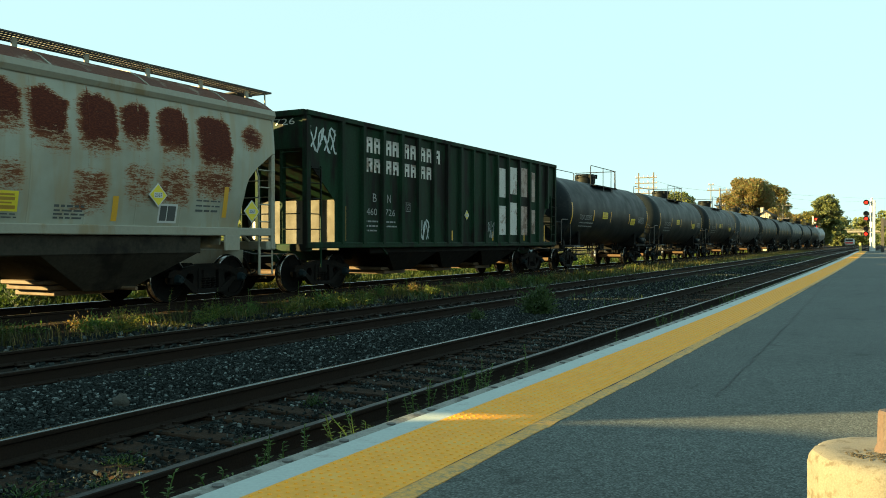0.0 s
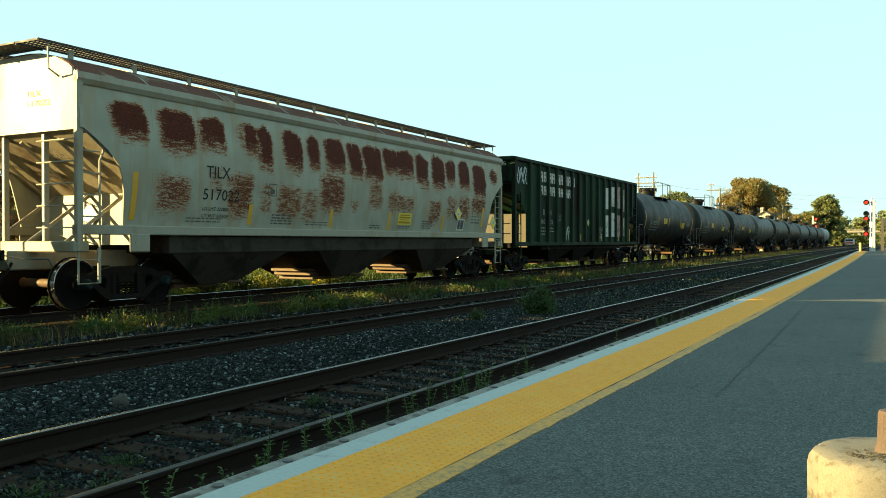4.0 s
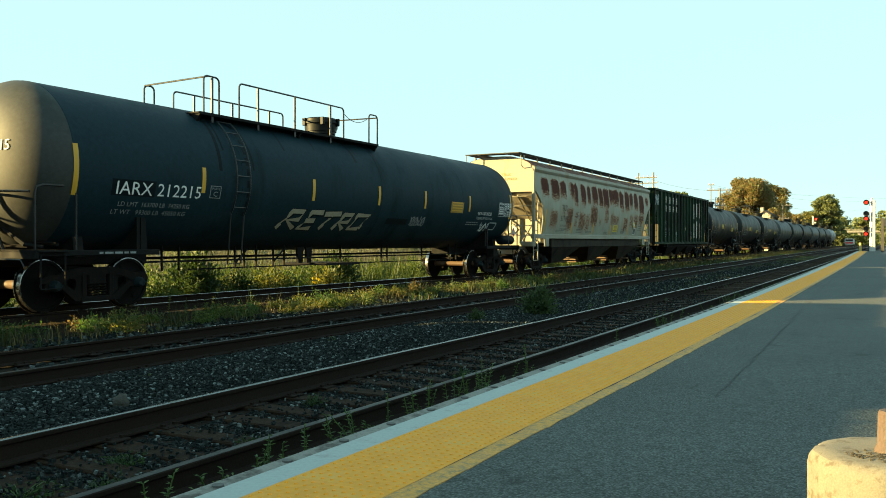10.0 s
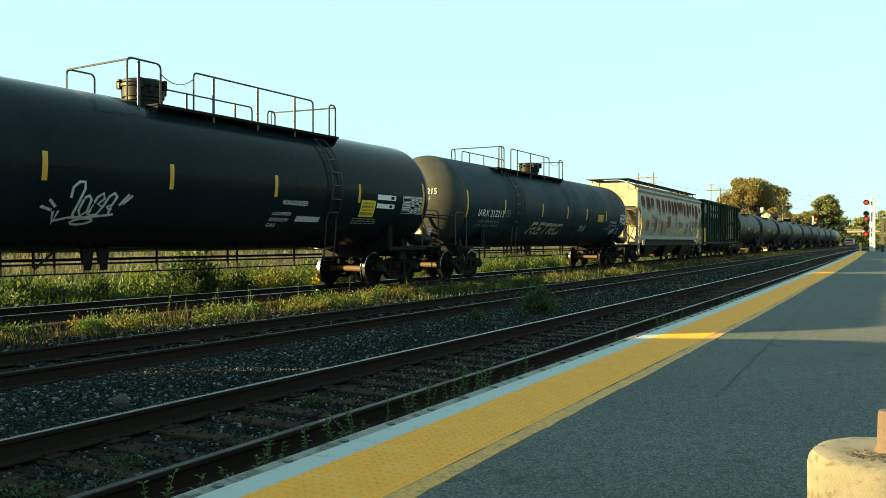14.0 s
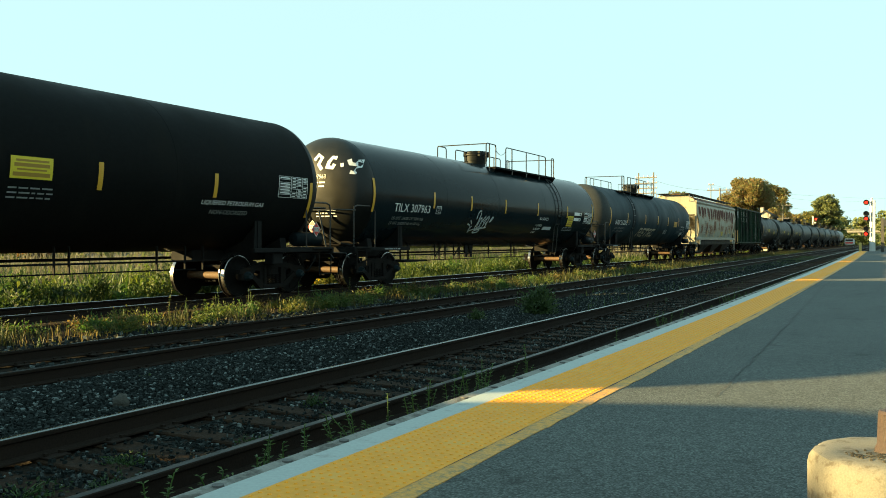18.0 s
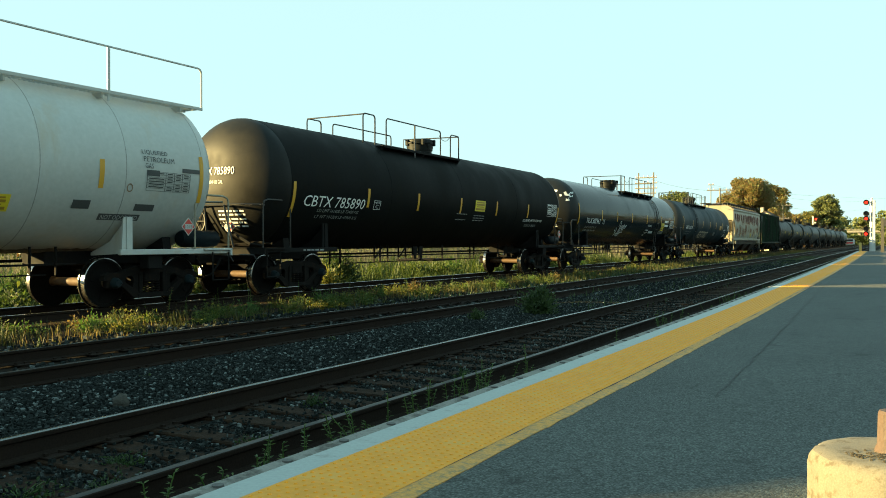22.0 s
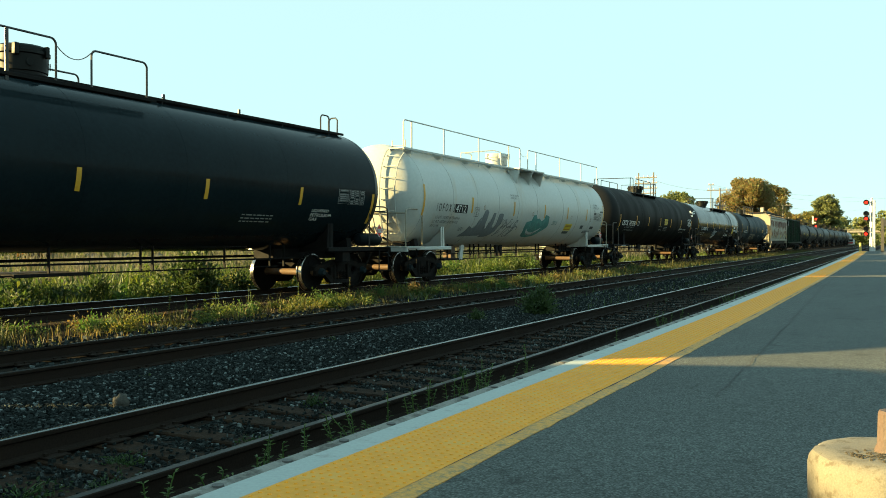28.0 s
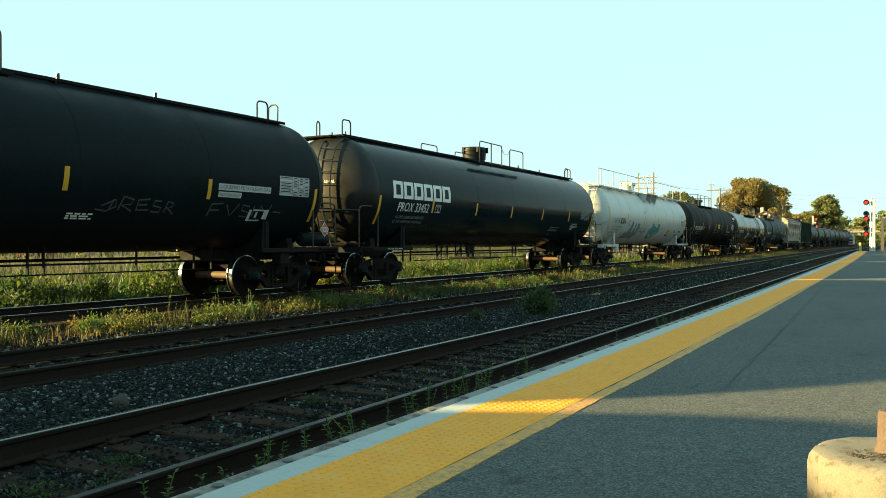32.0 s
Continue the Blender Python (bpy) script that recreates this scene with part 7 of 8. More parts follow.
letters(GN, "726", on_end(-8.02, 0.006), 0.6, 1.2, 3.95, 4.1, M["reflector"])
MOVERS.append((GN, 23.45, add_truck(GN, -6.75) + add_truck(GN, 6.75)))

# ---- platform details ----
def lay(x, y, z=0.0):
    return pose(x, y + bend(x), z + platform_rise(x), 0, -math.degrees(math.atan(0.0036)) if x > 14 else 0, math.degrees(math.atan(bend_slope(x))))


def tile_mesh(n):
    """Tactile tile with rows of flat-topped domes."""
    s = Shape().box(-0.3058, 0.3058, -0.27, 0.27, -0.012, 0.007, 0.0008)
    for i in range(n):
        for j in range(n):
            x, y = -0.27 + 0.54 * i / (n - 1), -0.24 + 0.48 * j / (n - 1)
            b, t = [], []
            for k in range(6):
                w = math.pi / 3 * k + 0.5
                b.append((x + 0.0125 * math.cos(w), y + 0.0125 * math.sin(w), 0.0068))
                t.append((x + 0.006 * math.cos(w), y + 0.006 * math.sin(w), 0.0118))
            s.add(b + t, [(k, (k + 1) % 6, 6 + (k + 1) % 6, 6 + k) for k in range(6)] + [tuple(range(6, 12))], 1)
    return s.mesh("tactile_tile", [M["yellow_tile"], M["yellow_dome"]], 0)


DOMED = tile_mesh(10)
for i in range(-22, 136):
    x = 0.35 + 0.612 * i
    part("tactile_tile", DOMED, None, platform, m=lay(x, 2.233, P0))
M["kerb_plug"] = paint("kerb_plug_grey", (0.09, 0.085, 0.08), 0.9)
PLUG = Shape().cyl((0, 0, -0.01), (0, 0, 0.0025), 0.028, 14).mesh("kerb_plug", M["kerb_plug"], 40)
for i in range(60):
    x = 2.35 + 0.492 * i
    part("kerb_plug", PLUG, None, platform, m=lay(x, 2.735, P0))
rng = random.Random(5)
for n, line, w in ((26, [(6.2, 1.16), (8.2, 1.22), (11.6, 1.34), (15.2, 1.46), (22, 1.65), (34, 1.9)], 0.006), (9, [(6.1, 1.78), (6.35, 1.5), (6.7, 1.2)], 0.0035), (8, [(11.8, 1.34), (12.5, 0.4), (13.4, -0.6), (14, -2)], 0.006), (8, [(17, 1.5), (17.4, 0.5), (18.5, -1.5)], 0.008), (30, [(0.5, 1.958), (8, 1.958), (20, 1.96), (40, 1.958)], 0.006)):
    pts = []
    for i in range(n * 4 + 1):
        k = i / (n * 4) * (len(line) - 1)
        a, b = line[min(int(k), len(line) - 2)], line[min(int(k) + 1, len(line) - 1)]
        f = k - min(int(k), len(line) - 2)
        pts.append((a[0] + (b[0] - a[0]) * f, a[1] + (b[1] - a[1]) * f + rng.uniform(-0.007, 0.007) * (0.4 if n == 30 else 1) + 0.03 * noise.noise((a[0] + f * 3, n, k * 4)) * (0 if n == 30 else 1)))
    s = Shape()
    vs = []
    for i, (x, y) in enumerate(pts):
        q = w * (rng.uniform(0.05, 1.0) ** 2 * 1.6 if n == 30 else rng.uniform(0.3, 1.0))
        dx, dy = (1, 0) if n in (26, 30) else (0, 1)
        vs += [(x - dy * q, y + bend(x) * 0 + dx * q, P0 + 0.0075 + platform_rise(x)), (x + dy * q, y - dx * q, P0 + 0.0075 + platform_rise(x))]
    s.add(vs, [(2 * i, 2 * i + 1, 2 * i + 3, 2 * i + 2) for i in range(len(pts) - 1)])
    part("crack", s, M["crack"] if "crack" in M else M.setdefault("crack", paint("crack_dark", (0.035, 0.034, 0.033), 0.95)), platform, smooth=0)
part("platform_end", Shape().box(PLAT_END, PLAT_END + 0.12, -9, 2.8, -0.45, P0 + platform_rise(84) - 0.004), M["kerb"], platform, m=pose(0, bend(84), 0))

# concrete footing with a cut-off steel stub, close to the camera
foot = thing("concrete_footing", "round weathered concrete post footing with a chipped rim", "footing", at=pose(3.406, 0.018, P0 + 0.004))
s = Shape()
prof = [(0.0, 0.29), (0.05, 0.292), (0.29, 0.289), (0.318, 0.284), (0.338, 0.27), (0.348, 0.25), (0.351, 0.2), (0.352, 0.1), (0.352, 0.01)]
n = 72
for j, (z, r) in enumerate(prof):
    for i in range(n):
        a = 2 * math.pi * i / n
        chip = noise.noise((math.cos(a) * 4, math.sin(a) * 4, z * 6)) * 0.008 + (min(0, noise.noise((math.cos(a) * 9, math.sin(a) * 9, 7)) + 0.25) * 0.03 if 3 <= j <= 5 else 0)
        s.v.append(((r + chip) * math.cos(a), (r + chip) * math.sin(a), z + (noise.noise((math.cos(a) * 3 * r, math.sin(a) * 3 * r, 2)) * 0.006 if j > 4 else 0)))
for j in range(len(prof) - 1):
    for i in range(n):
        s.f.append((j * n + i, j * n + (i + 1) % n, (j + 1) * n + (i + 1) % n, (j + 1) * n + i))
s.f.append(tuple(range((len(prof) - 1) * n, len(prof) * n)))
s.m = [0] * len(s.f)
part("footing", s, M["concrete"], foot)
M["stub"] = paint("stub_pinkish_rust", (0.07, 0.045, 0.036), 0.75, vary=0.2, scale=12, fine=60, bump=0.3)
part("steel_stub", Shape().lathe([(0.345, 0.06), (0.36, 0.06), (0.375, 0.052), (0.49, 0.049), (0.5, 0.042), (0.501, 0.005)], 0, 10, "z", (-0.004, 0.012)), M["stub"], foot, "rusty cut-off steel stub")
M["grit"] = stony("tan_grit", (0.05, 0.042, 0.03), (0.2, 0.18, 0.14))
grit = Shape()
rng = random.Random(8)
for i in range(170):
    a, r = rng.gauss(2.75, 0.35), rng.uniform(0.05, 0.19)
    x, y, q = r * math.cos(a), r * math.sin(a), rng.uniform(0.0015, 0.0042)
    grit.box(x - q, x + q, y - q, y + q * 1.2, 0.348, 0.352 + q * 0.9, 0.0007, 0)
tagged(part("grit", grit, M["grit"], foot, "loose grit in a shallow hollow"), kind="stuff")


# ---- stones, as one heap of real pieces ----
def stones(name, label, x0, x1, y0, y1, count, size, z, seed, mound=0.0, parent=None):
    g = np.random.RandomState(seed)
    cx = x0 + (x1 - x0) * g.rand(count) ** 1.35
    cy = y0 + (y1 - y0) * g.rand(count)
    ang = g.rand(count) * 6.283
    sc = size * (0.55 + 0.9 * g.rand(count, 3) ** 1.5)
    base = np.array([(a, b, c) for a in (-1, 1) for b in (-1, 1) for c in (-1, 1)], float)
    pts = base[None] * (0.55 + 0.75 * g.rand(count, 8, 3)) * sc[:, None, :] * 0.5
    tilt = (g.rand(count) - 0.5) * 1.2
    px = pts[..., 0] * np.cos(tilt)[:, None] - pts[..., 2] * np.sin(tilt)[:, None]
    pz = pts[..., 0] * np.sin(tilt)[:, None] + pts[..., 2] * np.cos(tilt)[:, None]
    qx = px * np.cos(ang)[:, None] - pts[..., 1] * np.sin(ang)[:, None]
    qy = px * np.sin(ang)[:, None] + pts[..., 1] * np.cos(ang)[:, None]
    off = np.array([bend(v) for v in cx])
    mid = (y0 + y1) / 2
    zz = z + mound * (1 - ((cy - mid) / ((y1 - y0) / 2)) ** 2) + g.rand(count) * size * 0.5
    v = np.stack((qx + cx[:, None], qy + (cy + off)[:, None], pz + zz[:, None]), -1).reshape(-1, 3)
    f = np.array([(0, 1, 3, 2), (4, 6, 7, 5), (0, 4, 5, 1), (2, 3, 7, 6), (0, 2, 6, 4), (1, 5, 7, 3)])
    faces = (f[None] + 8 * np.arange(count)[:, None, None]).reshape(-1, 4)
    me = bpy.data.meshes.new(name)
    me.from_pydata(v.tolist(), [], faces.tolist())
    me.materials.append(M["stone"])
    return tagged(new(name, me), label, "gravel", "", "stuff")


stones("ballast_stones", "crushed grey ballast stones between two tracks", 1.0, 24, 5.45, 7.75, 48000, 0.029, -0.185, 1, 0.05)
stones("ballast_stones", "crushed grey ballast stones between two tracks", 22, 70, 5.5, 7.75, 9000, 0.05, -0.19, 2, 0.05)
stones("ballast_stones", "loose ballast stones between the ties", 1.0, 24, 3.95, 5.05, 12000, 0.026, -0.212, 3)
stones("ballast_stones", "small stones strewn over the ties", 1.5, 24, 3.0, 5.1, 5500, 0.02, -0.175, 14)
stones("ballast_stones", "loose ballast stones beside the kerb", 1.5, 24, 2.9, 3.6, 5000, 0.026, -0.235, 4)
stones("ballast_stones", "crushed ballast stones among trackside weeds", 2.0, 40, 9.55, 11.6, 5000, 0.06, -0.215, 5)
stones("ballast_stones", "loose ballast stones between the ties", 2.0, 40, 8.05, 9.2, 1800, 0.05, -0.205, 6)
rock = Shape()
vs = []
for j in range(7):
    for i in range(12):
        a, b = 2 * math.pi * i / 12, math.pi * (j + 0.5) / 7
        p = Vector((math.sin(b) * math.cos(a), math.sin(b) * math.sin(a), math.cos(b)))
        p *= 1 + 0.35 * noise.noise(p * 1.6)
        vs.append((p.x * 0.075, p.y * 0.065, p.z * 0.075))
rock.add(vs, [(j * 12 + i, j * 12 + (i + 1) % 12, (j + 1) * 12 + (i + 1) % 12, (j + 1) * 12 + i) for j in range(6) for i in range(12)] + [tuple(range(12)), tuple(range(72, 84))])
tagged(part("boulder", rock, paint("boulder_grey", (0.045, 0.041, 0.033), 0.9, vary=0.3, scale=8, fine=60, bump=0.5), None, m=pose(5.07, 6.02, -0.1), smooth=70), "grey-brown loose stone lying on the ballast", "stone")


# ---- grass and weeds ----
def blades(name, label, boxes, mat, seed, kind="stuff"):
    """Leaning blades; boxes are (x0, x1, y0, y1, z, count, height, width, clump, bias)."""
    g = np.random.RandomState(seed)
    V, F, n0 = [], [], 0
    for x0, x1, y0, y1, z, count, h, w, clump, bias in boxes:
        k = max(count // 14, 1)
        kx, ky = x0 + (x1 - x0) * g.rand(k) ** bias, y0 + (y1 - y0) * g.rand(k)
        ks = 0.5 + g.rand(k)
        pick = g.randint(0, k, count)
        cx, cy = kx[pick] + g.randn(count) * clump, ky[pick] + g.randn(count) * clump * 0.7
        hh = h * (0.4 + 0.8 * g.rand(count)) * ks[pick]
        a = g.rand(count) * 6.283
        le = hh * (0.1 + 0.5 * g.rand(count))
        dx, dy = np.cos(a), np.sin(a)
        ww = w * (0.6 + 0.8 * g.rand(count))
        off = np.array([bend(v) for v in cx])
        cy = cy + off
        zz = np.full(count, z)
        fx, fy = np.cos(a + 1.4) * ww, np.sin(a + 1.4) * ww
        p = np.stack((np.stack((cx - fx, cy - fy, zz), -1), np.stack((cx + fx, cy + fy, zz), -1),
                      np.stack((cx + dx * le * 0.4 + fx * 0.8, cy + dy * le * 0.4 + fy * 0.8, zz + hh * 0.6), -1), np.stack((cx + dx * le * 0.4 - fx * 0.8, cy + dy * le * 0.4 - fy * 0.8, zz + hh * 0.6), -1),
                      np.stack((cx + dx * le, cy + dy * le, zz + hh), -1)), 1).reshape(-1, 3)
        i = n0 + 5 * np.arange(count)
        V.append(p)
        F += np.stack((i, i + 1, i + 2, i + 3), -1).tolist()
        F += np.stack((i + 3, i + 2, i + 4), -1).tolist()
        n0 += 5 * count
    me = bpy.data.meshes.new(name)
    me.from_pydata(np.concatenate(V).tolist(), [], F)
    me.materials.append(mat)
    return tagged(new(name, me), label, "grass", "", kind)


M["bush_leaf"] = leafy("bush_leaves", (0.04, 0.08, 0.016), (0.13, 0.15, 0.028))
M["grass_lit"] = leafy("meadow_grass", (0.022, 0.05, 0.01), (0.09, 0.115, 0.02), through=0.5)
# Copy of the meadow grass, darkened and reddened for the shade between the tracks.
M["verge"] = leafy("shaded_trackside_grass", (0.02, 0.034, 0.008), (0.085, 0.08, 0.02), through=0.5)
M["reed"] = leafy("dry_reeds", (0.12, 0.105, 0.08), (0.1, 0.1, 0.055), through=0.5)
blades("trackside_grass", "patchy yellow-green grass and weeds between the tracks", [(1, 60, 10.9, 12.5, -0.22, 9000, 0.16, 0.006, 0.13, 1.2), (1, 30, 11.3, 12.4, -0.22, 3500, 0.25, 0.006, 0.1, 1.1), (30, 140, 10.6, 12.6, -0.22, 7000, 0.3, 0.014, 0.4, 1)], M["verge"], 1)
blades("trackside_grass", "dry straw-coloured grass between the tracks", [(1, 50, 11.0, 12.4, -0.22, 2200, 0.2, 0.006, 0.3, 1.2)], M["dry_grass"], 2)
blades("siding_grass", "low grass between the siding rails", [(1, 70, 13.0, 14.2, -0.14, 2500, 0.12, 0.008, 0.3, 1.1)], M["verge"], 3)
blades("meadow_grass", "lush green grass beyond the siding", [(-4, 60, 15.2, 21.0, -0.36, 20000, 0.42, 0.012, 0.3, 1.1), (60, 150, 15.5, 21, -0.4, 5000, 0.55, 0.03, 0.5, 1), (0, 40, 15.2, 16.4, -0.3, 6000, 0.35, 0.01, 0.25, 1.1)], M["grass_lit"], 4)
blades("tall_reeds", "tall dry golden reeds and goldenrod", [(-6, 60, 20.5, 27, -0.42, 22000, 1.25, 0.016, 0.35, 1.1), (60, 170, 20, 28, -0.42, 6000, 1.3, 0.05, 0.6, 1)], M["reed"], 5)
blades("tall_reeds", "tall green weeds among the reeds", [(-6, 60, 16.6, 23, -0.42, 17000, 0.9, 0.016, 0.4, 1.1)], M["grass_lit"], 6)
blades("verge_grass", "dark green grass along the far platform edge", [(20, 90, 2.95, 3.7, -0.3, 5000, 0.28, 0.012, 0.2, 1.1), (17, 90, 5.5, 7.7, -0.2, 3800, 0.15, 0.012, 0.45, 1.0), (18, 130, 9.7, 10.9, -0.2, 3000, 0.18, 0.016, 0.4, 1.1)], M["shade_bush"], 7)


def weed(x, y, z, h, seed, mat="weed", stems=3, spread=0.25, leaf=0.03, label="leafy green weed growing beside the kerb", name="weed", per=16):
    """Upright stems set with small leaves."""
    rng = random.Random(seed)
    w = thing(name, label, "weed", "trackside weeds", at=pose(x, y + bend(x), z))
    st, lf = Shape(), Shape()
    for i in range(stems):
        a, q = rng.uniform(0, 6.28), rng.uniform(0.2, 1) * spread
        hh = h * rng.uniform(0.6, 1.05)
        bx, by = rng.uniform(-0.04, 0.04), rng.uniform(-0.04, 0.04)
        pts = [(bx + q * math.cos(a) * k * k, by + q * math.sin(a) * k * k, hh * k) for k in (0, 0.25, 0.5, 0.75, 1)]
        st.tube(pts, 0.0035, 4)
        for k in range(per):
            f = (k + 1) / per
            px, py, pz = bx + q * math.cos(a) * f * f, by + q * math.sin(a) * f * f, hh * f
            for b in (rng.uniform(0, 6.28), rng.uniform(0, 6.28), rng.uniform(0, 6.28)):
                l = leaf * rng.uniform(0.6, 1.3) * (1.25 - 0.6 * f)
                c, s_ = math.cos(b), math.sin(b)
                up = rng.uniform(0.1, 0.7) * l
                lf.add([(px, py, pz), (px + c * l * 0.5 - s_ * l * 0.22, py + s_ * l * 0.5 + c * l * 0.22, pz + up * 0.6), (px + c * l, py + s_ * l, pz + up * 0.7), (px + c * l * 0.5 + s_ * l * 0.22, py + s_ * l * 0.5 - c * l * 0.22, pz + up * 0.6)], [(0, 1, 2, 3)])
    tagged(part("stem", st, M["weed"], w), kind="stuff")
    tagged(part("foliage", lf, M[mat], w, smooth=0), kind="stuff")


for i, (x, h, st, sp) in enumerate(((2.81, 0.53, 3, 0.09), (3.12, 0.4, 5, 0.1), (3.24, 0.44, 5, 0.1), (3.6, 0.52, 4, 0.12), (3.68, 0.55, 3, 0.08), (3.8, 0.5, 2, 0.04), (4.04, 0.5, 2, 0.04), (4.28, 0.58, 3, 0.2), (4.5, 0.5, 3, 0.2), (4.66, 0.46, 2, 0.12), (4.84, 0.54, 2, 0.05), (5.26, 0.57, 3, 0.07), (5.5, 0.55, 4, 0.1), (5.62, 0.53, 3, 0.08), (5.98, 0.55, 3, 0.1), (6.1, 0.54, 3, 0.1), (6.34, 0.56, 4, 0.12), (6.55, 0.55, 3, 0.12), (6.75, 0.57, 3, 0.1), (7.38, 0.62, 3, 0.06), (8.3, 0.4, 2, 0.08), (10.15, 0.5, 3, 0.06), (12.4, 0.56, 5, 0.14), (13.0, 0.5, 4, 0.14), (13.5, 0.56, 4, 0.1), (16.0, 0.46, 4, 0.12), (18.5, 0.46, 5, 0.2))):
    weed(x, 3.12 + 0.05 * math.sin(i * 2.3), -0.25, h * 0.9, 50 + i, "kerb_weed", st, sp, 0.046, per=17)
for i, (x, y, h) in enumerate(((4.4, 7.0, 0.09), (6.3, 7.1, 0.08), (10, 7.3, 0.1), (13.5, 7.0, 0.1), (9.1, 10.1, 0.16), (7.3, 10.3, 0.2))):
    weed(x, y, -0.19, h, 80 + i, "grass_lit", 5, 0.08, 0.03, "tiny green weed in the ballast", per=7)
# tall flowering stalks by the siding
for i in range(26):
    rng = random.Random(200 + i)
    weed(rng.uniform(4.5, 26), rng.uniform(11.6, 12.6), -0.2, rng.uniform(0.35, 0.7), 300 + i, "grass_lit" if i % 3 else "dry_grass", rng.choice((1, 2, 3)), 0.12, 0.05, "tall yellow-green weed stalk beside the siding", per=12)
for i in range(30):
    rng = random.Random(400 + i)
    weed(rng.uniform(4, 48), rng.uniform(15.5, 19), -0.36, rng.uniform(0.6, 1.1), 500 + i, ("grass_lit", "bush_leaf", "weed")[i % 3], rng.choice((4, 6, 8)), 0.45, 0.11, "bushy sunlit weed beyond the siding", per=12)
M["flower"] = leafy("yellow_petals", (0.62, 0.4, 0.03), (0.55, 0.42, 0.05), through=0.5)
weed(19.25, 14.72, -0.3, 0.55, 640, "grass_lit", 4, 0.16, 0.08, "yellow-flowering weed beside the siding", per=10)
petals = Shape()
rng = random.Random(641)
for i in range(7):
    cx, cy, cz = rng.uniform(-0.09, 0.09), rng.uniform(-0.08, 0.08), rng.uniform(0.43, 0.6)
    for k in range(7):
        a, l = 0.9 * k + rng.uniform(-0.2, 0.2), rng.uniform(0.035, 0.055)
        c, s_ = math.cos(a), math.sin(a)
        petals.add([(cx, cy, cz), (cx + 0.5 * c * l - 0.25 * s_ * l, cy - 0.01, cz + 0.5 * s_ * l + 0.25 * c * l), (cx + c * l, cy - 0.02, cz + s_ * l), (cx + 0.5 * c * l + 0.25 * s_ * l, cy - 0.01, cz + 0.5 * s_ * l - 0.25 * c * l)], [(0, 1, 2, 3)])
tagged(part("petals", petals, M["flower"], [o for o in scene.objects if o.parent is None and o.name.startswith("weed")][-1], "bright yellow petals", smooth=0), kind="stuff")
M["creeper"] = leafy("creeping_weed_leaves", (0.018, 0.04, 0.012), (0.04, 0.07, 0.02))


def shrub(x, y, z, wx, wy, h, mat, seed, sprays=90, leaf=0.06, label="rounded green bush growing in the ballast", name="bush", per=26):
    """A rounded bush: sprays of small leaves fanning from the root to an uneven dome."""
    rng = random.Random(seed)
    g = np.random.RandomState(seed)
    b = thing(name, label, "bush", "bushes", at=pose(x, y + bend(x), z))
    st, P, D = Shape(), [], []
    for i in range(sprays):
        a, e = rng.uniform(0, 6.28), math.asin(rng.uniform(0.1, 1.0))
        q = rng.uniform(0.7, 1.08)
        tip = Vector((wx * q * math.cos(a) * math.cos(e), wy * q * math.sin(a) * math.cos(e), h * q * math.sin(e)))
        if i < 40:
            st.tube([(0, 0, 0), (tip.x * 0.35, tip.y * 0.35, tip.z * 0.5), tip * 0.95], 0.004, 4)
        for k in range(per):
            f = 0.35 + 0.65 * k / per
            P.append((tip.x * f * f ** 0.4, tip.y * f * f ** 0.4, tip.z * f))
            D.append((tip.x, tip.y, tip.z + 0.1))
    P, D = np.array(P), np.array(D)
    n = len(P)
    P = P + g.randn(n, 3) * leaf * 0.9
    P[:, 2] = np.abs(P[:, 2])
    D = D / np.linalg.norm(D, axis=1)[:, None] + g.randn(n, 3) * 0.6
    D /= np.linalg.norm(D, axis=1)[:, None]
    W = np.cross(D, g.randn(n, 3))
    W /= np.linalg.norm(W, axis=1)[:, None]
    L = leaf * (0.6 + 0.8 * g.rand(n, 1))
    V = np.stack((P, P + D * L * 0.5 + W * L * 0.2, P + D * L, P + D * L * 0.5 - W * L * 0.2), 1).reshape(-1, 3)
    i = 4 * np.arange(n)
    me = bpy.data.meshes.new("foliage")
    me.from_pydata(V.tolist(), [], np.stack((i, i + 1, i + 2, i + 3), -1).tolist())
    me.materials.append(M[mat])
    tagged(part("foliage", me, None, b), kind="stuff")
    tagged(part("stem", st, M["weed"], b), kind="stuff")


shrub(15.6, 6.35, -0.18, 0.4, 0.4, 0.62, "shade_bush", 900, 120, 0.07)
shrub(13.9, 6.9, -0.18, 0.2, 0.16, 0.22, "shade_bush", 901, 26, 0.05, "small feathery green bush in the ballast")
for i, (x, y, w_, h_) in enumerate(((2.75, 4.3, 0.3, 0.07), (3.1, 4.55, 0.35, 0.08), (3.5, 4.2, 0.25, 0.06), (2.5, 4.7, 0.3, 0.07), (3.9, 4.6, 0.22, 0.05), (4.7, 4.2, 0.15, 0.05), (6.2, 4.75, 0.15, 0.06), (8.3, 4.3, 0.14, 0.06))):
    shrub(x, y, -0.22, w_, w_ * 0.8, h_, "creeper", 930 + i, 30, 0.03, "low creeping weed among the ties", "weed_clump", 14)


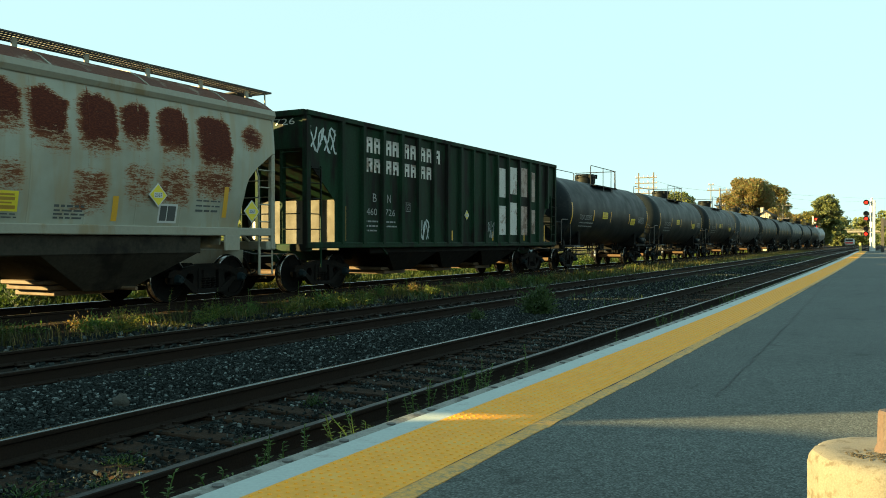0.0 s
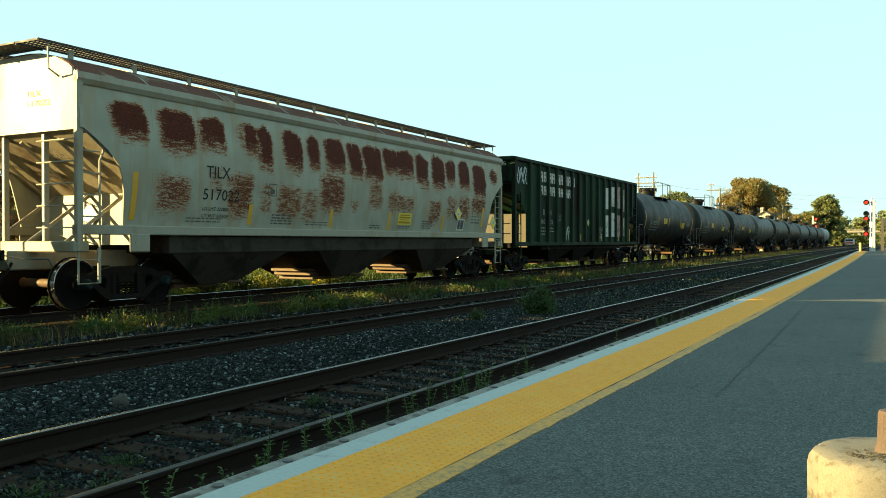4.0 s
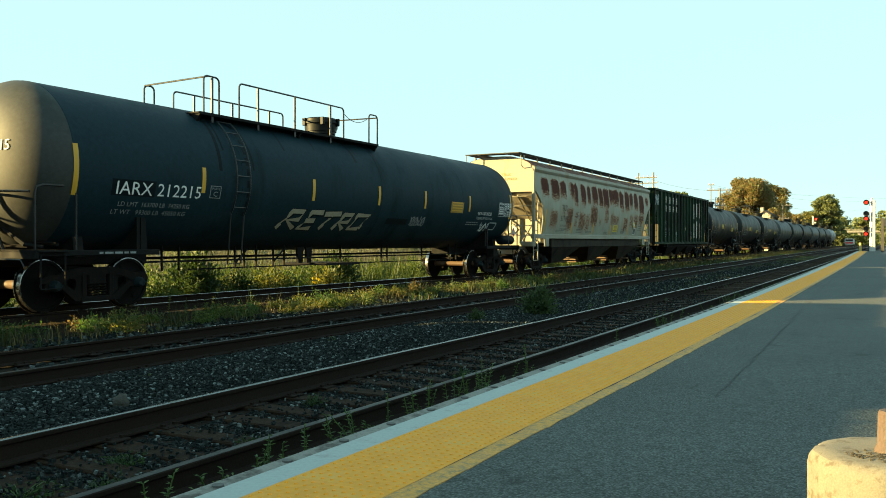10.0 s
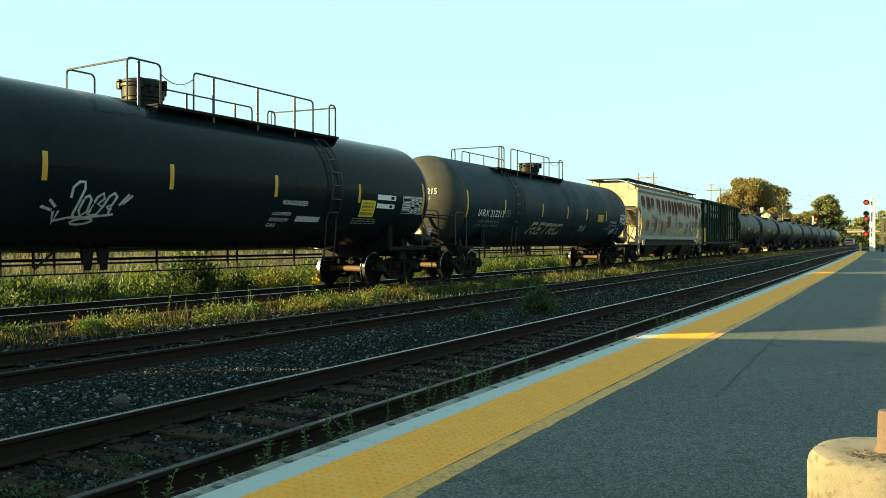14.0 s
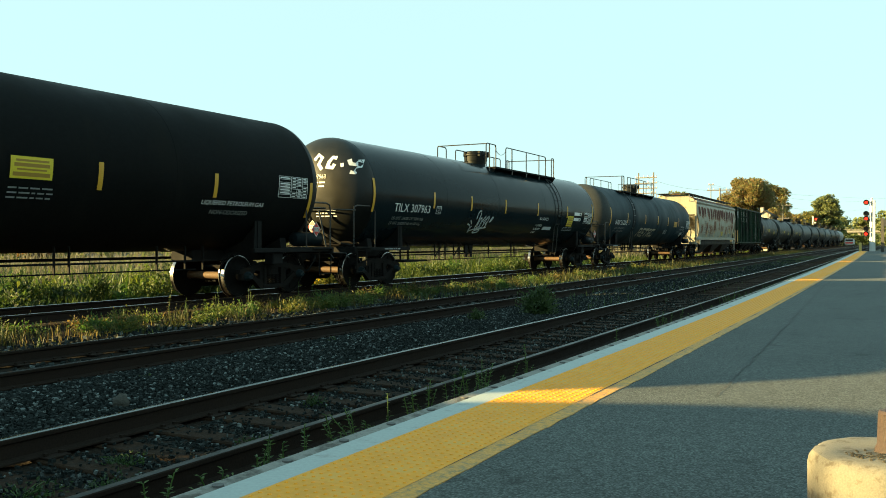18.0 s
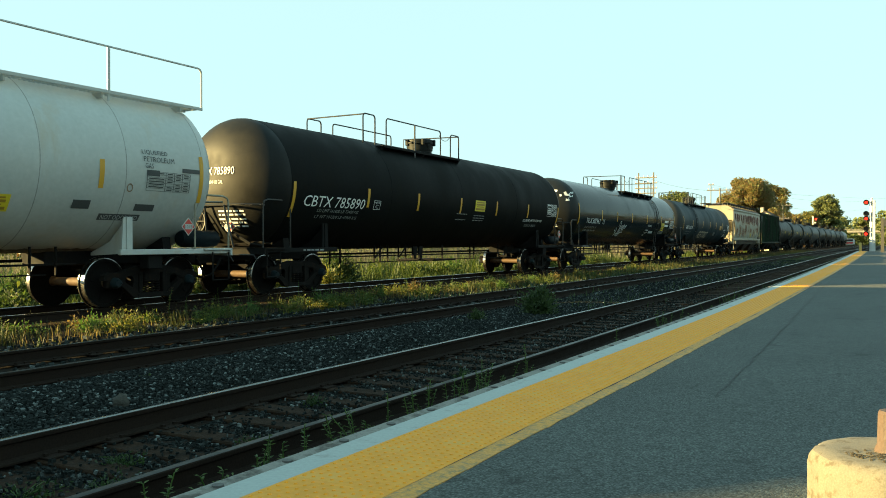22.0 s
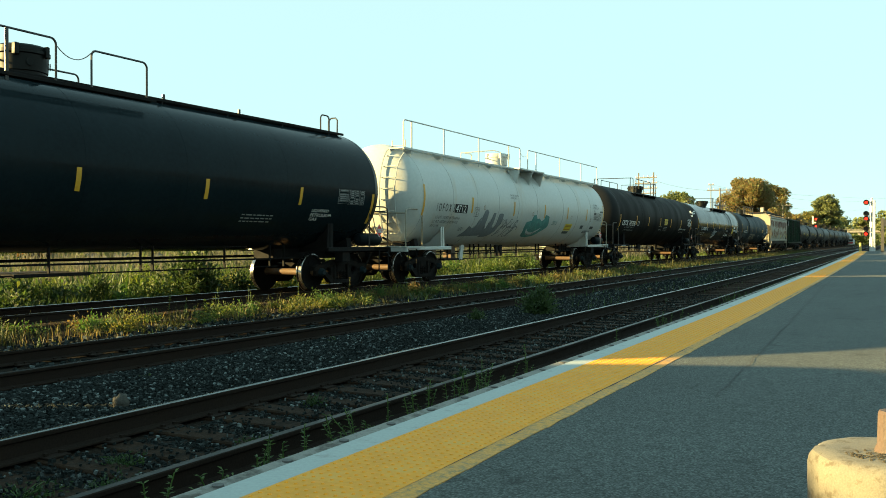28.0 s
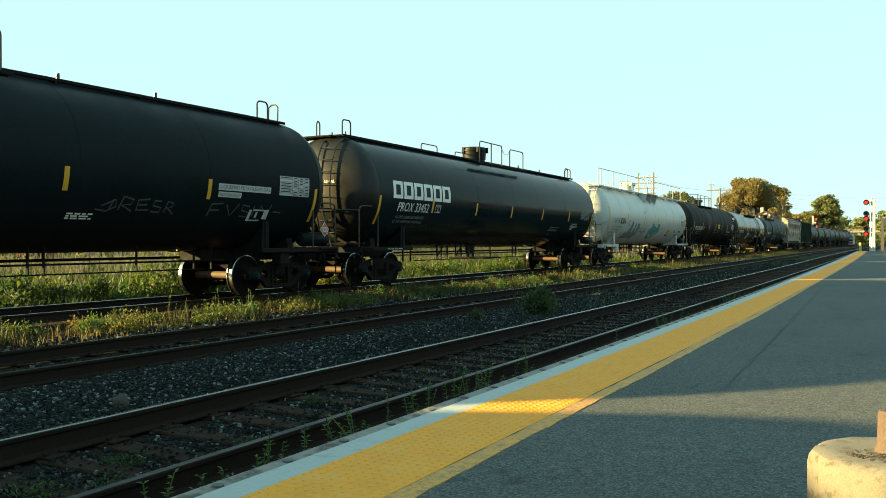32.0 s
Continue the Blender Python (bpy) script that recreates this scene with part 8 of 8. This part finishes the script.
# leafy bushes beyond the siding
M["gold_weed"] = leafy("golden_weed_leaves", (0.085, 0.1, 0.02), (0.18, 0.16, 0.03), through=0.55)
M["dark_weed"] = leafy("dark_weed_leaves", (0.02, 0.04, 0.01), (0.05, 0.075, 0.02))
M["rusty_weed"] = leafy("rusty_weed_leaves", (0.1, 0.065, 0.024), (0.18, 0.125, 0.04), through=0.6)
for i in range(90):
    rng = random.Random(2000 + i)
    x = 4 + 44 * rng.random() ** 1.3
    w_ = rng.uniform(0.12, 0.34) * (1 + x / 60)
    shrub(x, 12.35 - 1.3 * rng.random() ** 1.5, -0.2, w_ * 1.4, w_, rng.uniform(0.14, 0.42), ("gold_weed", "dark_weed", "bush_leaf", "rusty_weed", "dark_weed", "gold_weed", "weed")[i % 7], 2100 + i, 26, 0.055, "tuft of low weeds beside the siding", "weed_clump", 14)
for i in range(36):
    rng = random.Random(2300 + i)
    w_ = rng.uniform(0.4, 0.9)
    shrub(3 + 46 * rng.random() ** 1.2, rng.uniform(15.3, 17.4), -0.36, w_, w_ * 0.7, rng.uniform(0.5, 1.25), ("bush_leaf", "dark_weed", "grass_lit", "dark_weed", "gold_weed")[i % 5], 2350 + i, 60, 0.11, "leafy weed clump beyond the siding rails", "weed_clump", 18)
shrub(16.1, 16.4, -0.36, 1.0, 0.8, 1.5, "dark_weed", 910, 190, 0.13, "large dark green leafy bush beyond the siding", "bush")
shrub(19.5, 16.1, -0.36, 0.55, 0.45, 0.85, "bush_leaf", 912, 90, 0.11, "leafy green bush beyond the siding", "bush")
shrub(22.9, 16.6, -0.36, 1.0, 0.8, 1.35, "dark_weed", 911, 170, 0.13, "large dark green leafy bush beyond the siding", "bush")
for i in range(46):
    rng = random.Random(700 + i)
    w_, h_ = rng.uniform(0.4, 1.0), rng.uniform(0.5, 1.2)
    shrub(2 + 46 * rng.random() ** 1.2, rng.uniform(15.4, 18.6), -0.36, w_, w_ * 0.8, h_, ("bush_leaf", "bush_leaf", "weed", "grass_lit")[i % 4], 750 + i, 60, 0.12, "leafy green shrub beyond the siding rails", "shrub", 18)
for i in range(34):
    rng = random.Random(820 + i)
    w_ = rng.uniform(0.12, 0.32)
    shrub(3 + 30 * rng.random() ** 1.2, rng.uniform(10.9, 12.4), -0.2, w_, w_, rng.uniform(0.12, 0.34), ("bush_leaf", "weed", "grass_lit")[i % 3], 850 + i, 26, 0.055, "low leafy weed clump beside the siding", "weed_clump", 14)

# ---- trees ----
def tree(x, y, z, h, r, mats, seed, leaves=5000, leaf=0.28, label="broad leafy tree", low=0.25, name="tree"):
    rng = random.Random(seed)
    g = np.random.RandomState(seed)
    t = thing(name, label, "tree", at=pose(x, y, z))
    tr = Shape().tube([(0, 0, 0), (0.05 * r, 0, h * 0.2), (-0.03 * r, 0.04 * r, h * 0.45), (0.02 * r, 0, h * 0.75)], 0.035 * h * 0.6, 8)
    tips = []
    for i in range(9):
        a, k = i * 2.4 + rng.uniform(-0.4, 0.4), rng.uniform(low + 0.05, 0.7)
        q = r * rng.uniform(0.45, 0.75)
        tip = (q * math.cos(a), q * math.sin(a), h * min(k + 0.22, 0.9))
        tr.tube([(0, 0, h * k * 0.8), (tip[0] * 0.5, tip[1] * 0.5, h * (k + 0.08)), tip], 0.012 * h, 5)
        tips.append(tip)
    part("trunk", tr, M["bark"], t)
    n = 60 if leaves < 15000 else 120
    cen = []
    for i in range(n):
        a, f = rng.uniform(0, 6.28), rng.uniform(low, 0.97)
        env = math.sqrt(max(1 - ((f - (0.5 + low / 2)) / (0.52 - low / 2)) ** 2, 0.05))
        q = r * env * rng.uniform(0.2, 0.95)
        cen.append((q * math.cos(a), q * math.sin(a), h * f, r * rng.uniform(0.2, 0.34)))
    cen += [(a, b, c, r * 0.3) for a, b, c in tips]
    per = leaves // (len(cen) * len(mats))
    for mi, mt in enumerate(mats):
        V, F = [], []
        for j, (cx, cy, cz, cr) in enumerate(cen):
            d = g.randn(per, 3)
            d /= np.linalg.norm(d, axis=1)[:, None]
            p = np.array((cx, cy, cz)) + d * (cr * g.rand(per, 1) ** 0.45) * np.array((1, 1, 0.8))
            u = g.randn(per, 3)
            u /= np.linalg.norm(u, axis=1)[:, None]
            w = np.cross(u, g.randn(per, 3))
            w /= np.linalg.norm(w, axis=1)[:, None]
            sz = leaf * (0.5 + g.rand(per, 1))
            n0 = len(V) * per * 4
            V.append(np.stack((p - u * sz * 0.5, p + w * sz * 0.3, p + u * sz * 0.5, p - w * sz * 0.3), 1).reshape(-1, 3))
            i = n0 + 4 * np.arange(per)
            F += np.stack((i, i + 1, i + 2, i + 3), -1).tolist()
        me = bpy.data.meshes.new("crown")
        me.from_pydata(np.concatenate(V).tolist(), [], F)
        me.materials.append(M[mt])
        part("crown", me, None, t)


tree(137.5, 21.2, -0.42, 11.3, 4.7, ("tree_autumn", "tree_autumn", "tree_green"), 1, 90000, 0.24, "broad orange-brown autumn tree beyond the train", 0.15)
tree(176, 22.3, -0.42, 12.9, 3.3, ("tree_autumn", "tree_green"), 2, 36000, 0.27, "smaller rust-brown autumn tree", 0.15)
tree(112, 26, -0.42, 8.4, 2.8, ("tree_green",), 3, 14000, 0.28, "small green tree behind the train", 0.2)
tree(300, 22.3, -0.42, 16.8, 4.7, ("tree_green",), 4, 26000, 0.55, "tall dark green tree by the line", 0.1)
tree(296, 27, -0.42, 11, 4.5, ("tree_green", "tree_yellow"), 5, 20000, 0.5, "lower green tree by the line", 0.1)
tree(255, 27.5, -0.42, 9, 4.4, ("tree_yellow", "tree_autumn"), 6, 20000, 0.45, "yellowing round tree by the line", 0.1)
tree(262, 33, -0.42, 10, 4.5, ("tree_green",), 7, 8000, 0.6, "green tree behind the yellow one", 0.1)
tree(31, 44, -0.42, 9.8, 3.4, ("tree_red", "tree_autumn"), 8, 14000, 0.24, "red-brown autumn tree across the meadow", 0.12)
tree(25.5, 47, -0.42, 8.6, 3.0, ("tree_red", "tree_green"), 9, 10000, 0.24, "reddish autumn tree across the meadow", 0.12)
tree(36, 50, -0.42, 6.5, 3.2, ("tree_green",), 10, 4000, 0.28, "low green tree across the meadow", 0.05)
tree(332, 21.0, -0.42, 7.5, 3.6, ("tree_green",), 11, 4000, 0.8, "dark green trees beside the overpass", 0.02)
for i, (x, y, h, r) in enumerate(((400, 4, 13, 6), (405, 14, 12, 6), (398, -6, 12, 6), (410, 26, 14, 7))):
    tree(x, y, -0.42, h, r, ("tree_green",), 12 + i, 3000, 1.1, "far dark green tree behind the overpass", 0.02)
tree(140, 1.0, -0.42, 6.5, 3.0, ("tree_green",), 20, 3500, 0.4, "green tree beyond the platform end", 0.05)
tree(110, -2.5, -0.42, 8.5, 3.5, ("tree_green",), 21, 4500, 0.35, "green tree beyond the platform end", 0.05)


def hedge(name, label, x0, x1, y0, y1, h, count, leaf, mat, seed):
    """A far belt of trees and scrub with an uneven top."""
    g = np.random.RandomState(seed)
    x = x0 + (x1 - x0) * g.rand(count)
    y = y0 + (y1 - y0) * g.rand(count)
    top = h * (0.55 + 0.45 * np.sin(x * 0.13 + 1.3 * np.sin(x * 0.031)) ** 2)
    p = np.stack((x, y, -0.4 + top * g.rand(count) ** 0.7), -1)
    u, w = g.randn(count, 3), g.randn(count, 3)
    u /= np.linalg.norm(u, axis=1)[:, None]
    w = np.cross(u, w)
    w /= np.linalg.norm(w, axis=1)[:, None]
    s_ = leaf * (0.5 + g.rand(count, 1))
    V = np.stack((p - u * s_ * 0.6, p + w * s_ * 0.4, p + u * s_ * 0.6, p - w * s_ * 0.4), 1).reshape(-1, 3)
    i = 4 * np.arange(count)
    me = bpy.data.meshes.new(name)
    me.from_pydata(V.tolist(), [], np.stack((i, i + 1, i + 2, i + 3), -1).tolist())
    me.materials.append(mat)
    tagged(new(name, me), label, "trees", "", "stuff")


hedge("scrub_belt", "low green scrub beyond the meadow", -30, 180, 52, 60, 4.0, 9000, 0.6, M["tree_green"], 1)
hedge("tree_belt", "belt of low trees behind the platform", -120, 160, -62, -50, 8.0, 14000, 1.0, M["tree_autumn"], 5)
hedge("far_woods", "distant dark green tree line", 430, 480, -120, 90, 13, 9000, 1.8, M["tree_green"], 2)
hedge("far_woods", "distant dark green tree line", 60, 430, 95, 120, 9, 9000, 1.8, M["tree_green"], 3)


# Added leaf banks, kept dark to give the shade below the deck.
hedge("bridge_shade_scrub", "dark scrub added for the shade below the overpass", 352, 360, -40, 9.5, 4.6, 5000, 1.0, M["dark_weed"], 7)
hedge("bridge_shade_scrub", "dark scrub added for the shade below the overpass", 362, 366, 9, 24, 4.2, 3000, 1.0, M["dark_weed"], 8)


# ---- poles, signals and far things ----
def pole(x, y, h, arms, label, r=0.13, group="utility poles"):
    p = thing("utility_pole", label, "pole", group, at=pose(x, y, -0.42))
    part("shaft", Shape().cyl((0, 0, 0), (0, 0, h), r, 10, r * 0.7), M["pole_wood"], p)
    for z, w, a in arms:
        arm = part("crossarm", Shape().box(-0.06, 0.06, -w, w, z - 0.07, z + 0.07, 0.01), M["pole_wood"], p, m=pose(0, 0, 0, 0, 0, a))
        for k in (-0.9, -0.5, 0.5, 0.9):
            part("insulator", Shape().cyl((0, k * w, z + 0.07), (0, k * w, z + 0.25), 0.05, 8), M["plate_grey"], arm)
    return p


pole(113.9, 21.1, 8.8, ((8.5, 1.6, 10), (6.5, 0.7, 10)), "wooden utility pole with a crossarm")
pole(154.6, 30.2, 12.1, ((11.9, 0.5, 0),), "thin tall wooden pole", 0.1)
pole(160, 18.77, 8.4, ((8.2, 1.3, 8), (5.8, 1.0, 8)), "wooden pole with two crossarms")
hf = thing("h_frame_pole", "wooden double-pole frame carrying insulators", "pole", at=pose(149, 40.4, -0.42))
for k in (-1.35, 1.35):
    part("shaft", Shape().cyl((0, k, 0), (0, k, 14.1), 0.17, 10, 0.12), M["pole_wood"], hf)
for z, w in ((13.2, 1.9), (12.2, 2.0), (11.3, 2.0), (10.4, 1.8)):
    a = part("crossarm", Shape().box(-0.08, 0.08, -w, w, z - 0.09, z + 0.09, 0.01), M["pole_wood"], hf)
    for k in (-0.95, -0.6, -0.2, 0.2, 0.6, 0.95):
        part("insulator", Shape().cyl((0, k * w, z + 0.09), (0, k * w, z + 0.38), 0.07, 8), M["white_box"], a)
for i, (a, b, sag) in enumerate((((149, 40.4, 12.9), (113.9, 21.1, 8.0), 0.6), ((113.9, 21.1, 8.0), (160, 18.9, 7.6), 0.4), ((160, 18.9, 7.6), (300, 10, 12), 1.0), ((154.6, 30.2, 11.5), (300, 8, 14.5), 1.5), ((154.6, 30.2, 11.0), (380, -20, 19), 1.5))):
    pts = []
    for k in range(15):
        q = Vector(a).lerp(Vector(b), k / 14)
        q.z -= sag * 4 * (k / 14) * (1 - k / 14)
        pts.append(q)
    tagged(part("overhead_wire", Shape().tube(pts, 0.016, 4), M["rail_grey"]), "thin dark overhead wire between the poles", "wire", "wires")


def signal_head(parent, y, z, lit, k=1.0):
    h = part("signal_head", Shape().cyl((0, y, z), (0.25, y, z), 0.27 * k, 18), M["signal_black"], parent)
    part("hood", Shape().cyl((-0.3, y, z + 0.05 * k), (0.0, y, z + 0.05 * k), 0.22 * k, 14, caps=False), M["signal_black"], h)
    part("lens", Shape().cyl((-0.03, y, z), (-0.01, y, z), 0.145 * k, 16), M["signal_red"] if lit else M["signal_black"], h, "lit red lens" if lit else "dark lens")


sg = thing("railway_signal", "white signal mast with three lit red lamps", "signal", "railway signals", at=pose(94, 3.0, 0))
part("mast", Shape().cyl((0.3, -0.25, -0.42), (0.3, -0.25, 5.7), 0.08, 12), M["white_box"], sg)
for z, lit in ((5.24, True), (4.12, False), (3.62, True), (2.6, False), (2.08, True)):
    signal_head(sg, 0.25, z, lit)
for z in (5.24, 3.87, 2.34):
    part("bracket", Shape().box(0.15, 0.3, -0.25, 0.25, z - 0.04, z + 0.04, 0.008), M["white_box"], sg)
lad = part("ladder", Shape().tube([(0.45, -0.45, -0.4), (0.45, -0.45, 5.5)], 0.02, 5).tube([(0.45, -0.05, -0.4), (0.45, -0.05, 5.5)], 0.02, 5), M["white_box"], sg)
for k in range(15):
    part("rung", Shape().tube([(0.45, -0.45, 0.1 + 0.36 * k), (0.45, -0.05, 0.1 + 0.36 * k)], 0.012, 4), M["white_box"], lad)
cs = thing("signal_cabinet", "tall narrow white equipment cabinet beside the signal", "cabinet", at=pose(97, 2.74, -0.42))
part("body", Shape().box(-0.3, 0.3, -0.25, 0.25, 0, 6.0, 0.02), M["white_box"], cs)
part("base", Shape().box(-0.36, 0.36, -0.34, 0.34, 0, 0.35, 0.02), M["kerb"], cs)
s2 = thing("railway_signal", "pale signal mast with two lit red lamps beyond the siding", "signal", "railway signals", at=pose(212, 17.75, 0))
part("mast", Shape().cyl((0.3, 0.6, -0.42), (0.3, 0.6, 7.2), 0.16, 10), M["white_box"], s2)
part("bracket", Shape().box(0.2, 0.3, 0.0, 0.6, 5.6, 5.8, 0.01), M["white_box"], s2)
for z in (6.55, 4.85):
    signal_head(s2, 0, z, True, 1.7)
bg = thing("gate_post", "beige square steel post at the platform end", "post", at=pose(79.5, 1.5, P0 + 0.2))
part("shaft", Shape().box(-0.13, 0.13, -0.13, 0.13, 0, 2.9, 0.015), M["board_steel"], bg)
part("sign", Shape().box(-0.175, -0.14, -0.55, -0.05, 2.2, 2.75, 0.005), M["signal_black"], bg, "dark sign plate")
for x, y in ((82.5, 2.7),):
    b = thing("bollard", "yellow steel bollard at the platform end", "bollard", "bollards", at=pose(x, y + 0.6, P0 + 0.22))
    part("shaft", Shape().lathe([(0, 0.11), (0.74, 0.11), (0.79, 0.08), (0.81, 0.02)], 0, 14, "z"), M["post_yellow"], b)

hs = thing("house", "small pale house with a chimney behind the train", "house", at=pose(131, 17.7, -0.42))
part("wall", Shape().prism([(-0.8, 0), (0.8, 0), (0.8, 5.65), (0, 6.1), (-0.8, 5.65)], -1.5, 3.5, "x"), M["house"] if "house" in M else M.setdefault("house", paint("pale_house_paint", (0.36, 0.34, 0.28), 0.8, vary=0.12, scale=2, fine=20)), hs)
for sd in (-1, 1):
    part("roof", Shape().prism([(0, 6.12), (sd * 0.95, 5.58), (sd * 0.95, 5.68), (0, 6.24)], -1.75, 3.6, "x"), M["bark"], hs)
part("chimney", Shape().box(-0.5, 0.1, 0.3, 0.7, 5.4, 6.75, 0.03).box(-0.56, 0.16, 0.25, 0.75, 6.62, 6.75, 0.02), M["house"], hs)
part("window", Shape().box(-1.53, -1.49, -0.4, 0.4, 3.9, 5.1, 0.01), M["signal_black"], hs)
ov = thing("overpass", "far concrete road overpass crossing the line", "bridge", at=pose(370, 12, -0.42))
part("deck", Shape().box(-5, 5, -60, 60, 5.3, 6.1, 0.05), M["kerb"], ov)
for y in (-14, 3, 18):
    part("pier", Shape().box(-4, 4, y - 0.5, y + 0.5, 0, 5.4, 0.05), M["kerb"], ov)
part("parapet", Shape().box(-5, -4.8, -60, 60, 6.5, 6.7, 0.02), M["kerb"], ov)
for i in range(31):
    part("baluster", Shape().box(-5, -4.85, -60 + 4 * i, -59.8 + 4 * i, 6.1, 6.55), M["kerb"], ov)
rt = thing("rail_truck", "white and red maintenance truck far down the line", "truck", at=pose(277, 14.0, -0.2))
part("cab", Shape().box(-1.2, 1.2, -1.2, 1.2, 0.6, 2.4, 0.12), M["white_box"], rt)
part("windscreen", Shape().box(-1.23, -1.19, -1.0, 1.0, 1.6, 2.2, 0.02), M["signal_black"], rt)
part("red_panel", Shape().box(-1.24, -1.2, -1.1, 1.1, 0.9, 1.4, 0.02), M["red"], rt)
part("box_body", Shape().box(1.2, 5.0, -1.25, 1.25, 0.6, 2.0, 0.08), M["plate_grey"], rt)
for x in (-0.4, 3.8):
    for y in (-1.15, 1.15):
        part("wheel", Shape().lathe([(y - 0.13, 0.2), (y - 0.13, 0.45), (y + 0.13, 0.45), (y + 0.13, 0.2)], 0.45, 16, "y", (x, 0)), M["signal_black"], rt)
for y in (-0.9, 0.9):
    part("headlight", Shape().cyl((-1.25, y, 0.9), (-1.2, y, 0.9), 0.12, 10), M["reflector"], rt)
vn = thing("parked_van", "pale blue-white parked van across the meadow", "van", at=pose(21.5, 42, -0.42, 0, 0, -28))
M["van"] = paint("pale_van_paint", (0.5, 0.56, 0.6), 0.35, vary=0.05, scale=2)
part("body", Shape().prism([(-2.4, 0.35), (2.3, 0.35), (2.4, 0.9), (1.7, 1.15), (1.2, 1.95), (1.0, 2.05), (-2.35, 2.05), (-2.4, 1.9)], -0.95, 0.95), M["van"], vn)
part("window", Shape().box(-1.9, 0.9, -0.965, -0.94, 1.25, 1.8, 0.01), M["signal_black"], vn)
part("bumper", Shape().box(2.25, 2.45, -0.9, 0.9, 0.35, 0.6, 0.03), M["signal_black"], vn)
for x in (-1.5, 1.5):
    for y in (-0.85, 0.85):
        part("wheel", Shape().lathe([(y - 0.1, 0.18), (y - 0.1, 0.34), (y + 0.1, 0.34), (y + 0.1, 0.18)], 0.34, 16, "y", (x, 0)), M["signal_black"], vn)


# ---- the train under way ----
def motions():
    turn_step = 0.14
    steps = [i * turn_step for i in range(int(32 / turn_step) + 1)] + [32.0]
    for car, centre, axles in MOVERS:
        rows = []
        for i in range(33):
            x = centre + travel(i)
            rows.append((float(i), pose(x, TRACK_3 + bend(x), LIFT_3, 0, 0, math.degrees(math.atan(bend_slope(x))))))
        walk(car, rows)
        for k, ax in enumerate(axles):
            p = ax.matrix_basis.translation.copy()
            walk(ax, [(t, pose(p.x, p.y, p.z, 0, math.degrees(travel(t) / W_R) + 37 * k, 0)) for t in steps])


motions()
